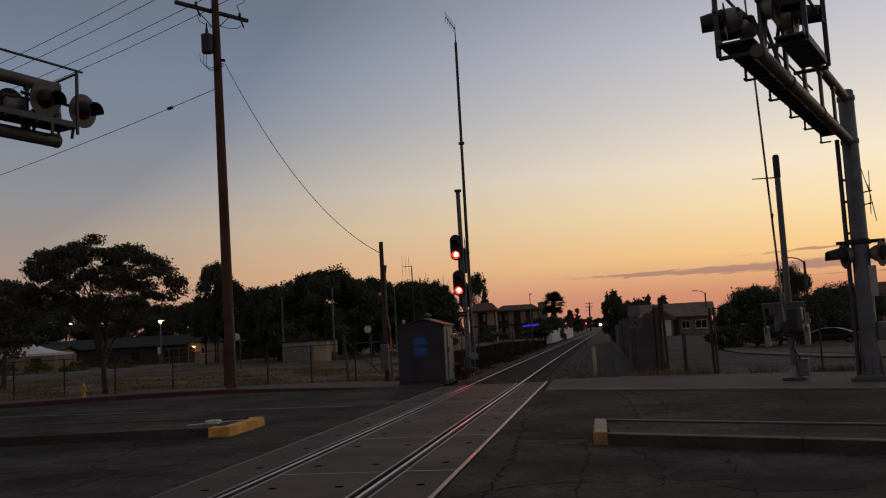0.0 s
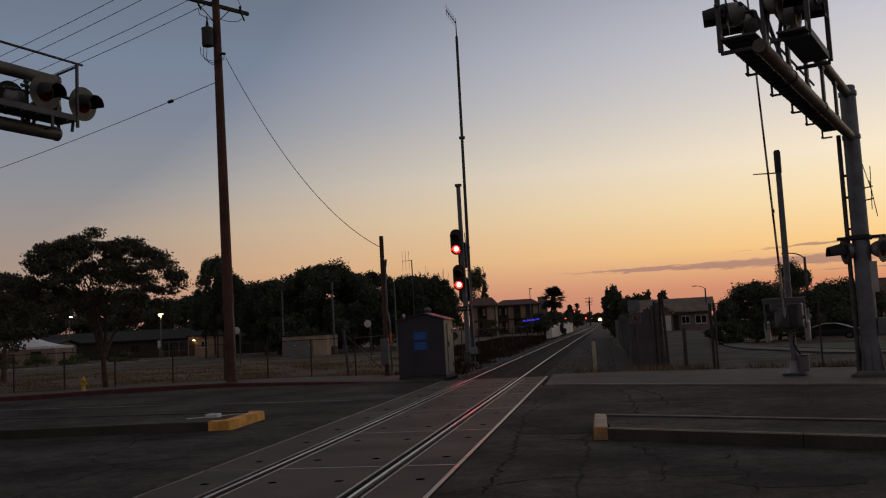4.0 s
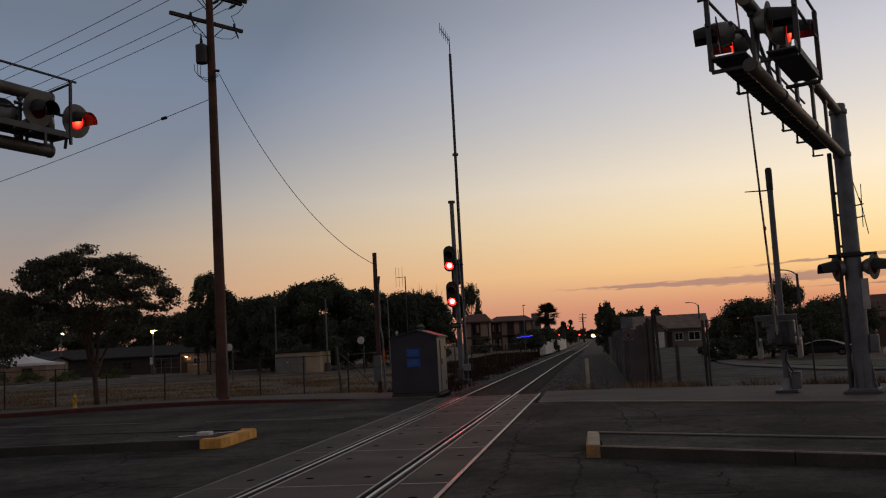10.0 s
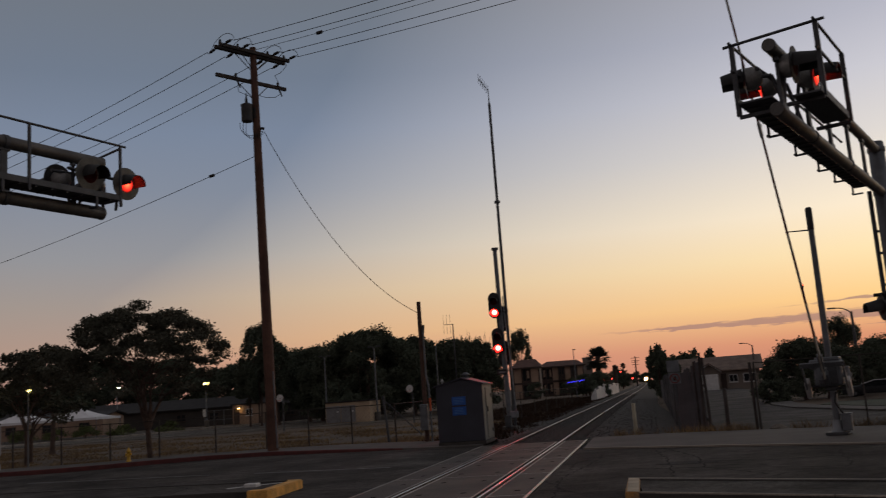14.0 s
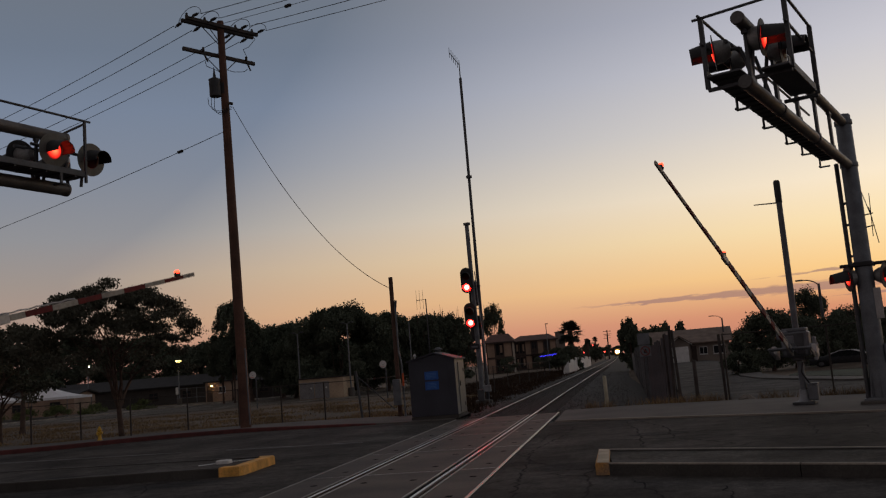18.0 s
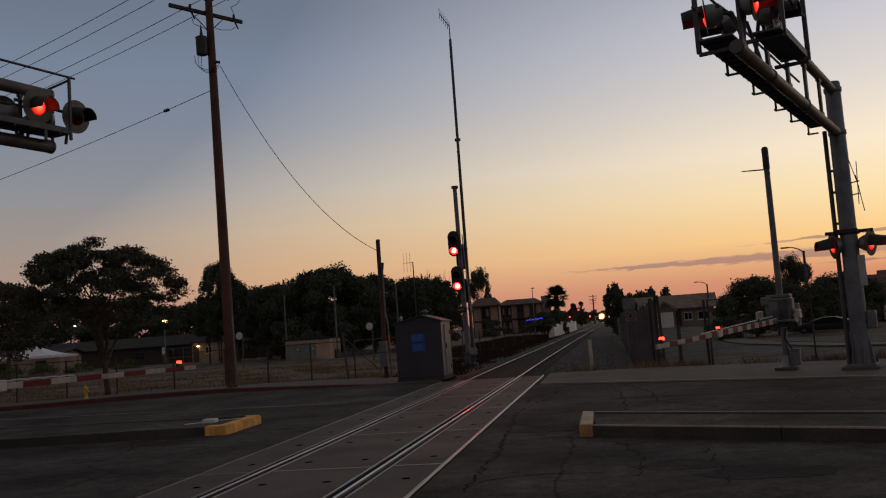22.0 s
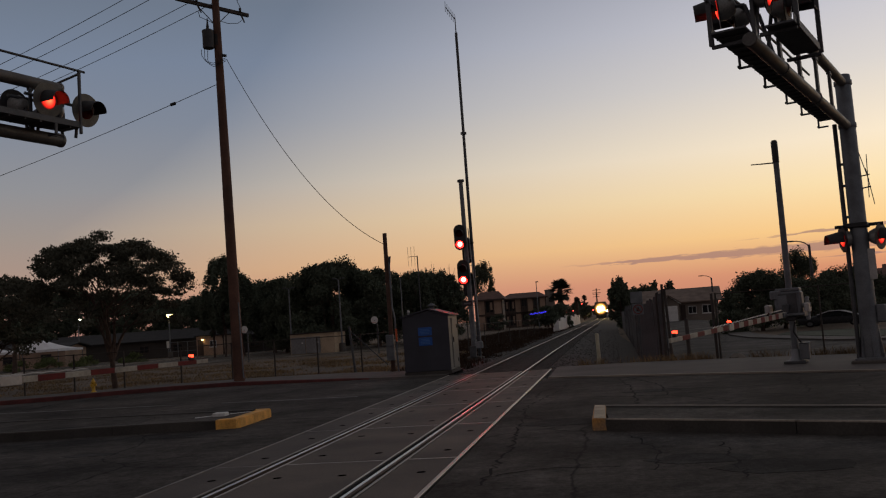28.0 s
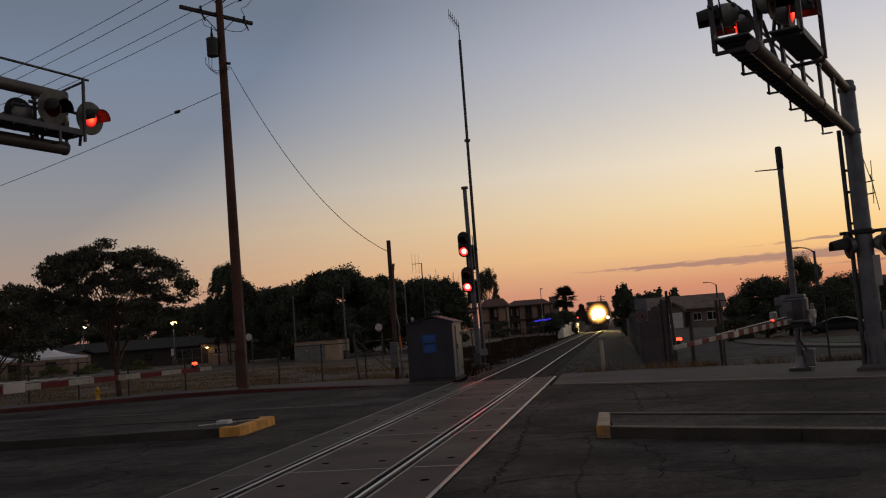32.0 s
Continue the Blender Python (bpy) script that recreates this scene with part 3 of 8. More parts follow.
# pavement on the far right
sw = M()
OUT_R = [(-1.5, 26.4), (0.6, 26.3), (3.6, 25.2), (7.0, 23.6), (14, 19.8), (42, 4.5)]
sw.grid([[(x, y, -0.05) for x, y in KERB_R], [(x, y + 0.01, 0.02) for x, y in KERB_R], [(x, y + 0.02, 0.028) for x, y in KERB_R], [(x, y, 0.045) for x, y in OUT_R], [(x, y, -0.2) for x, y in OUT_R]], smooth=False)
tagged(solo("pavement", sw, CONCRETE, "pale grey concrete pavement with a low kerb", "pavement"), kind="structure")
kr = M()
for (x0, y0), (x1, y1) in zip(KERB_R[:-1], KERB_R[1:]):
    n = max(1, int(math.hypot(x1 - x0, y1 - y0) / 2.4))
    for i in range(n):
        a, b = i / n, (i + 1) / n - 0.006
        p, q = (x0 + (x1 - x0) * a, y0 + (y1 - y0) * a), (x0 + (x1 - x0) * b, y0 + (y1 - y0) * b)
        kr.prism([(p[0], p[1] - 0.012), (q[0], q[1] - 0.012), (q[0], q[1] + 0.15), (p[0], p[1] + 0.12)], -0.05, 0.034)
tagged(solo("kerb", kr, surf("kerb_concrete", (0.27, 0.23, 0.19), 0.85, 0, 0.3, 0.8, 50, 0.2, world_space=True), "pale concrete kerb stones", "kerb"), kind="structure")

# side street and waste ground beyond the crossing
tagged(solo("road", M().prism([(1.95, 26.5), (3.9, 25.4), (8.0, 24.2), (40, 8.0), (60, 10), (40, 18), (12, 28.5), (7.7, 33.8), (5.9, 41), (5.7, 46), (6.4, 54), (9.6, 96), (9.8, 150), (7.0, 150), (2.9, 60)], -0.2, -0.06), SIDE_ASPHALT,
            "pale worn asphalt side street leading to houses", "road"), kind="structure")
tagged(solo("path", M().prism([(-110, 90), (-70, 70), (-46, 62), (-36, 64), (-28, 66), (-16, 68), (-17, 84), (-30, 98), (-60, 98), (-110, 110)], -0.2, -0.17), PATH_TAR,
            "pale tarmac path across the dry field", "path"), kind="structure")
tagged(solo("pavement", M().prism([(6.45, 54), (5.75, 46), (5.95, 41), (7.75, 33.9), (12.05, 28.6), (40, 18.1), (40, 19.4), (12.6, 29.8), (8.9, 34.6), (7.1, 41.3), (6.8, 46), (7.5, 54), (10.4, 95), (9.7, 95)], -0.2, 0.0), CONCRETE,
            "pale concrete pavement along the side street", "pavement"), kind="structure")
tagged(solo("lawn", M().prism([(7.15, 41.4), (8.95, 34.7), (12.65, 29.9), (40, 19.5), (40, 24), (14, 34.5), (11.5, 39), (10.8, 43), (8, 44)], -0.2, 0.01), GREEN_GRASS, "dark mown lawn beside the side street", "lawn"), kind="structure")

# faint painted lines
lines = M()
lines.prism([(-9.2, 20.45), (-5.7, 20.0), (-5.7, 20.1), (-9.2, 20.55)], -0.01, 0.004)
lines.prism([(-16, 21.3), (-10.5, 20.7), (-10.5, 20.8), (-16, 21.4)], -0.01, 0.004)
tagged(solo("lane_line", lines, ROAD_WHITE, "faded white lane line on the asphalt", "road marking"), kind="structure")

# dark sealed cracks and patches, a few millimetres proud of the asphalt
seal = M()


def crack(pts, w, seed):
    r = random.Random(seed)
    fine = []
    for (x0, y0), (x1, y1) in zip(pts[:-1], pts[1:]):
        n = max(3, int(math.hypot(x1 - x0, y1 - y0) / 0.12))
        for i in range(n):
            t = i / n
            fine.append((x0 + (x1 - x0) * t + r.uniform(-0.05, 0.05), y0 + (y1 - y0) * t + r.uniform(-0.05, 0.05)))
    for k, ((x0, y0), (x1, y1)) in enumerate(zip(fine[:-1], fine[1:])):
        d = Vector((x1 - x0, y1 - y0, 0)).normalized()
        ww = 0.62 * w * (0.4 + 0.6 * math.sin(k * 0.7) ** 2)
        nx, ny = -d.y * ww, d.x * ww
        seal.put([(x0 - nx, y0 - ny, 0.004), (x1 - nx, y1 - ny, 0.004), (x1 + nx, y1 + ny, 0.004), (x0 + nx, y0 + ny, 0.004)], [(0, 1, 2, 3)])


crack([(-1.2, 8.2), (-1.15, 10.5), (-1.25, 12.6), (-1.4, 15.5), (-1.05, 18.0), (-0.9, 20.5)], 0.03, 1)
crack([(0.15, 21.0), (0.39, 18.5), (0.41, 16.4), (0.45, 14.8)], 0.036, 2)
crack([(0.35, 21.3), (0.95, 18.6), (1.0, 16.3), (1.9, 14.6)], 0.04, 3)
crack([(0.25, 11.3), (0.5, 9.9), (0.4, 8.6)], 0.024, 4)
crack([(1.2, 10.4), (1.2, 9.2), (1.2, 8.0)], 0.024, 5)
crack([(-1.2, 8.7), (-0.6, 9.1), (0.2, 9.0)], 0.03, 6)
crack([(-12.5, 11.0), (-9.8, 12.4), (-7.8, 13.8), (-6.1, 15.8), (-5.1, 17.4)], 0.035, 7)
crack([(-7.4, 13.6), (-6.1, 13.4), (-5.0, 13.1)], 0.03, 8)
crack([(-8.2, 9.4), (-6.8, 10.6), (-5.2, 11.4)], 0.03, 9)
crack([(1.4, 12.2), (0.4, 11.75), (-0.5, 11.9), (-0.95, 12.4)], 0.04, 10)
crack([(-1.5, 21.9), (0.0, 21.45), (2.5, 20.1), (5.0, 18.7)], 0.06, 12)
crack([(3.1, 9.9), (3.6, 9.0), (3.4, 8.1)], 0.02, 21)
crack([(-0.4, 16.8), (0.6, 16.3), (1.5, 16.5), (2.6, 15.7)], 0.04, 23)
crack([(4.2, 16.4), (3.9, 14.8), (4.6, 13.2)], 0.02, 24)
crack([(-14.0, 12.6), (-11.0, 13.3), (-8.6, 13.9)], 0.035, 14)
crack([(-11.5, 9.6), (-9.4, 10.6), (-7.6, 10.9), (-6.0, 12.3)], 0.022, 15)
crack([(-12.8, 19.3), (-9.0, 18.9), (-6.2, 19.2)], 0.03, 16)
crack([(0.8, 17.6), (2.2, 17.0), (3.6, 17.2)], 0.05, 17)
tagged(solo("crack", seal, surf("crack_filler", (0.015, 0.015, 0.016), 1.0, 0, 0.3, 4, 40, 0.2, spec=0.1), "dark wandering cracks in the asphalt", "road crack"), kind="structure")
patch = M()
for x, y, a, b in ((-7.35, 11.9, 0.42, 0.2), (0.9, 9.3, 0.5, 0.32), (1.6, 8.7, 0.6, 0.4), (0.8, 17.3, 0.55, 0.3), (-0.55, 13.0, 0.7, 0.45)):
    patch.prism([(x + a * math.cos(k * 0.52) * (1 + 0.15 * math.sin(k * 2.3)), y + b * math.sin(k * 0.52) * (1 + 0.15 * math.cos(k * 1.7))) for k in range(12)], -0.01, 0.003)
tagged(solo("road_patch", patch, road_mat("patch_asphalt", (0.045, 0.043, 0.042), 0.5), "dark tar patches in the asphalt", "road patch"), kind="structure")

# ---- stony margin between the railway and the board fence ----
tagged(solo("ground", M().prism([(-0.1, 26.7), (1.72, 26.75), (1.62, 30), (0.72, 60), (0.62, 66), (-0.1, 66)], -0.24, -0.185), BALLAST, "dark stony margin between the railway and the fence", "ground"), kind="structure")

# ---- traffic islands ----


def island_right():
    t = thing("traffic_island", 0, 0, 0, "low concrete traffic island with a worn yellow painted end", "traffic island")
    d = (0.883, -0.469)
    f0, b0 = (-0.22, 11.9), (-0.22, 13.62)

    def at(p, s, n=0.0):
        return (p[0] + d[0] * s - d[1] * n, p[1] + d[1] * s + d[0] * n)
    part("infill", M().prism([at(f0, 0.2, 0.1), at(f0, 17), at(b0, 17.6), at(b0, 0.2, -0.1)], 0.0, 0.138), INFILL, t, "rough grey asphalt infill")
    for p, w in ((f0, 0.15), (b0, -0.15)):
        for k in range(7):
            s0, s1 = 0.2 + 2.4 * k, 0.2 + 2.4 * (k + 1) - 0.012
            mb = M().prism([at(p, s0), at(p, s1), at(p, s1, w), at(p, s0, w)], 0.0, 0.14)
            mb.prism([at(p, s0, w * 0.1), at(p, s1, w * 0.1), at(p, s1, w * 0.95), at(p, s0, w * 0.95)], 0.13, 0.155)
            # dark kerb body, then a thin pale strip along its top edge
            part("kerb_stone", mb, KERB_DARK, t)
            part("kerb_edge", M().prism([at(p, s0, w * 0.02), at(p, s1, w * 0.02), at(p, s1, w * 0.2), at(p, s0, w * 0.2)], 0.135, 0.158), KERB_PALE, t, "thin pale strip on the kerb's top edge")
    end = M().prism([at(f0, 0), at(f0, 0.2), at(b0, 0.2), at(b0, 0)], 0.0, 0.14)
    end.prism([at(f0, 0.01), at(f0, 0.2, 0.01), at(b0, 0.2, -0.01), at(b0, 0.01)], 0.13, 0.155)
    part("end_kerb", end, WORN_YELLOW, t, "worn yellow painted kerb end")
    part("end_cap", M().prism([at(f0, 0.02, 0.02), at(f0, 0.19, 0.02), at(b0, 0.19, -0.02), at(b0, 0.02, -0.02)], 0.15, 0.159), CREAM, t, "faded cream top of the kerb end")


def island_left():
    t = thing("traffic_island", 0, 0, 0, "low concrete traffic island with a bright yellow painted nose", "traffic island")
    part("infill", M().prism([(-6.4, 14.75), (-6.5, 16.1), (-12.3, 16.7), (-40, 16.9), (-40, 14.2), (-10.3, 14.5)], 0.0, 0.142), ASPHALT, t, "grey asphalt infill")
    near = [(-6.62, 14.5), (-8.5, 14.42), (-10.3, 14.3), (-14, 14.2), (-18, 14.1), (-24, 14.0), (-40, 13.9)]
    far = [(-6.66, 16.36), (-9.5, 16.6), (-12.3, 16.85), (-18, 17.0), (-24, 17.0), (-40, 17.0)]
    for line, w in ((near, 0.15), (far, -0.15)):
        for (x0, y0), (x1, y1) in zip(line[:-1], line[1:]):
            mb = M().prism([(x0, y0), (x1 + 0.01, y1), (x1 + 0.01, y1 + w), (x0, y0 + w)], 0.0, 0.14)
            mb.prism([(x0, y0 + w * 0.1), (x1 + 0.01, y1 + w * 0.1), (x1 + 0.01, y1 + w * 0.95), (x0, y0 + w * 0.95)], 0.13, 0.155)
            # dark kerb body with a somewhat paler strip on its top edge
            part("kerb_stone", mb, KERB_DARK, t)
            part("kerb_edge", M().prism([(x0, y0 + w * 0.02), (x1 + 0.01, y1 + w * 0.02), (x1 + 0.01, y1 + w * 0.2), (x0, y0 + w * 0.2)], 0.135, 0.158), CONCRETE, t, "paler strip on the kerb's top edge")
    nose = M().prism([(-6.62, 14.5), (-6.26, 14.52), (-6.22, 14.62), (-6.3, 16.25), (-6.36, 16.34), (-6.66, 16.36), (-6.5, 16.1), (-6.42, 14.75), (-6.62, 14.72)], 0.0, 0.14)
    nose.prism([(-6.62, 14.515), (-6.27, 14.535), (-6.24, 14.64), (-6.315, 16.24), (-6.37, 16.32), (-6.65, 16.34), (-6.52, 16.1), (-6.44, 14.75), (-6.62, 14.71)], 0.13, 0.158)
    part("nose", nose, YELLOW, t, "yellow painted rounded kerb nose")
    pl = M().box((-6.95, 15.45, 0.16), (0.24, 0.2, 0.09), 0.015)
    part("base_block", pl, WHITE_PAINT, t, "small white block on the island")
    part("painted_edge", M().prism([(-7.35, 15.25), (-6.62, 15.95), (-6.6, 16.02), (-7.4, 15.33)], 0.1, 0.147), WHITE_PAINT, t, "white painted strip")


island_right()
island_left()

# ---- the railway ----
RAIL_X = (-3.905, -2.40)


def drift(y):
    """The line bears a little to the right in the distance."""
    return float(np.interp(y, [40, 75, 110, 160, 240, 1500], [0.0, 0.12, 0.33, 0.65, 0.8, 0.8]))


def long_bar(mb, x0, x1, z0, z1):
    """A bar of oblong section laid along the line."""
    rows = []
    for y in (-4, 26, 40, 58, 75, 92, 110, 135, 160, 200, 240, 400, 1496):
        d = drift(y)
        rows.append([(x0 + d, y, z0), (x1 + d, y, z0), (x1 + d, y, z1), (x0 + d, y, z1)])
    return mb.grid(rows, True, False)


def railway():
    t = thing("railway_track", -3.15, 26, -0.2, "single railway track on ballast, rails polished bright", "railway track", kind="structure")
    inv = Matrix.Translation((3.15, -26, 0.2))
    for x in RAIL_X:
        g = 0.016 if x < -3 else -0.016
        head = long_bar(M(), x + g * 0.9 - 0.018, x + g * 0.9 + 0.018, -0.013, 0.003)
        web = long_bar(long_bar(long_bar(M(), x - 0.036, x + 0.036, -0.038, -0.0025), x - 0.01, x + 0.01, -0.145, -0.035), x - 0.07, x + 0.07, -0.165, -0.145)
        r = part("rail", head, RAIL_HEAD, t, "polished steel rail head", inv)
        part("rail_web", web, RUST, r, "rusted rail web and foot")
    bed = M()
    prof = [(-6.3, -0.199), (-5.3, -0.105), (-4.3, -0.09), (-2.0, -0.09), (-0.9, -0.105), (0.5, -0.199)]
    ys = [26.35, 40, 75, 110, 160, 240, 400, 1500]
    bed.grid([[(x + drift(y), y, z) for x, z in prof] for y in ys][::-1], smooth=False)
    part("ballast_bed", bed, BALLAST, t, "grey crushed stone ballast", inv)
    tie_mesh = M().box((0, 0, 0), (2.55, 0.25, 0.12), 0.02).mesh("tie")
    for k in range(150):
        part("tie", tie_mesh, TIE, t, m=inv @ Matrix.Translation((-3.15 + drift(26.8 + 0.61 * k), 26.8 + 0.61 * k, -0.125)))
    n = 9000
    yy = 26.4 + RNG.power(0.6, n) * 60
    xx = RNG.uniform(-6.2, 0.9, n)
    zz = np.interp(xx, [p[0] for p in prof], [p[1] for p in prof])
    st = M()
    for x, y, z, s in zip(xx, yy, zz, RNG.uniform(0.014, 0.034, n)):
        if min(abs(x - RAIL_X[0]), abs(x - RAIL_X[1])) < 0.09:
            continue
        a, h = random.random() * 6.28, s * random.uniform(0.5, 1.0)
        c, q = math.cos(a) * s, math.sin(a) * s
        st.put([(x + c, y + q, z), (x - q, y + c, z), (x - c, y - q, z), (x + q, y - c, z), (x + q * 0.2, y + c * 0.2, z + h)], [(0, 1, 4), (1, 2, 4), (2, 3, 4), (3, 0, 4)])
    tagged(part("stones", st, BALLAST, t, "loose ballast stones", inv), kind="stuff")


def crossing():
    t = thing("level_crossing", -3.15, 10, 0, "grey concrete panels of a level crossing between the rails", "level crossing", kind="structure")
    inv = Matrix.Translation((3.15, -10, 0))
    part("bed", M().prism([(-4.695, -15), (-1.64, -15), (-1.64, 26.35), (-4.695, 26.35)], -0.2, -0.075), RUBBER, t, "dark joint bed", inv)
    joints = [10.15 + 3.35 * k for k in range(-7, 5)] + [26.3]
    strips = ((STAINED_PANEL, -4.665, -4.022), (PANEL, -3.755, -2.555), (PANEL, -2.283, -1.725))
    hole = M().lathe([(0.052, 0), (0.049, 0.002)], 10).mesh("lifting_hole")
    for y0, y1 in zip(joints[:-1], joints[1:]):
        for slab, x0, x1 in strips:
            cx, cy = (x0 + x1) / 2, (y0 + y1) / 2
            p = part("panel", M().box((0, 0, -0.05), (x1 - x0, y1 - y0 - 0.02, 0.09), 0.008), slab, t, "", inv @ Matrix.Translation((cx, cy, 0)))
            for sx in ((-0.3, 0.3) if x1 - x0 > 1 else (0.12,)):
                for sy in (-1.05, 0.75):
                    part("lifting_hole", hole, HOLE_BLACK, p, "", Matrix.Translation((sx * (x1 - x0), sy, -0.0045)))
    for y in joints[1:-1]:
        part("joint_seal", M().box((-3.15, y, -0.03), (1.265, 0.03, 0.056)), PANEL_EDGE, t, "", inv)
        part("joint_seal", M().box((-2.02, y, -0.03), (0.59, 0.034, 0.056)), PANEL_EDGE, t, "", inv)
        part("joint_seal", M().box((-4.35, y, -0.03), (0.63, 0.014, 0.055)), PANEL_EDGE, t, "", inv)
    for y0, y1 in zip(joints[:-1], joints[1:]):
        part("edge_strip", M().box((-1.69, (y0 + y1) / 2, -0.03), (0.05, y1 - y0 - 0.01, 0.07), 0.006), PANEL_EDGE, t, "pale steel edge strip", inv)
        part("edge_strip", M().box((-4.682, (y0 + y1) / 2, -0.03), (0.02, y1 - y0 - 0.01, 0.066), 0.004), GUARD, t, "", inv)
    for x, s in ((RAIL_X[0], 1), (RAIL_X[1], -1)):
        part("flange_guard", M().box((x + s * 0.135, 5.7, -0.006), (0.024, 41, 0.016), 0.003), PANEL_EDGE, t, "worn steel flangeway guard", inv)
        part("flange_filler", M().box((x + s * 0.13, 5.7, -0.045), (0.03, 41, 0.062)), RUBBER, t, "black flangeway filler", inv)
        part("field_seal", M().box((x - s * 0.058, 5.7, -0.035), (0.04, 41, 0.03), 0.003), RUBBER, t, "black rubber rail seal", inv)
        part("field_guard", M().box((x - s * 0.1, 5.7, -0.006), (0.03, 41, 0.016), 0.003), GUARD, t, "worn steel panel edge", inv)


railway()
crossing()

# dry weeds of the field, along the kerb and by the fences
def weeds():
    n = 170000
    x = RNG.uniform(-46, -7.5, n)
    y = 28.4 + RNG.power(0.6, n) * 30
    keep = (y > np.interp(x, [-60, -21, -14, -10, -7], [26.6, 26.7, 29.2, 30.2, 30.0])) & (noise_field(x, y) > RNG.uniform(0.4, 0.7, n))
    x, y = x[keep], y[keep]
    tagged(part("dry_weeds", scatter_blades("dry_weeds", x, y, np.full(len(x), -0.2), 0.12, 0.013, RNG), GRASS), "tufts of dry straw-coloured grass", "grass", kind="stuff")
    n = 9000
    x = RNG.uniform(-0.9, 9.5, n)
    y = np.interp(x, [-1.5, 0.6, 3.6, 7, 14], [26.5, 26.4, 25.35, 23.8, 20.1]) + RNG.exponential(0.2, n)
    keep = noise_field(x * 3, y) > RNG.uniform(0.35, 0.9, n)
    x, y = x[keep], y[keep]
    tagged(part("dry_weeds", scatter_blades("dry_weeds", x, y, np.full(len(x), -0.12), 0.32, 0.013, RNG), GRASS), "dry weeds along the edge of the pavement", "grass", kind="stuff")


def noise_field(x, y):
    return np.array([0.5 + 0.5 * noise.noise((a * 0.35, b * 0.35, 3.1)) + 0.2 * noise.noise((a * 1.3, b * 1.3, 1.1)) for a, b in zip(x, y)])


weeds()


# dark joints scored across the pavements
joint = M()
for k in range(26):
    f = k / 25
    x = -46 + 40.5 * f
    y0 = float(np.interp(x, [q[0] for q in KERB_L], [q[1] for q in KERB_L])) + 0.18
    y1 = float(np.interp(x, [q[0] for q in KERB_L], back_y)) - 0.02
    z0 = float(np.interp(x, [q[0] for q in KERB_L], [q[2] for q in KERB_L]))
    joint.put([(x - 0.012, y0, z0 + 0.004), (x + 0.012, y0, z0 + 0.004), (x + 0.012, y1, z0 + 0.014), (x - 0.012, y1, z0 + 0.014)], [(0, 1, 2, 3)])
tagged(solo("pavement_joint", joint, surf("joint_dirt", (0.035, 0.032, 0.028), 0.95, 0, 0.3, 4, 40, 0.2), "dark scored joints across the concrete pavement", "pavement joint"), kind="structure")
# ---- trees ----


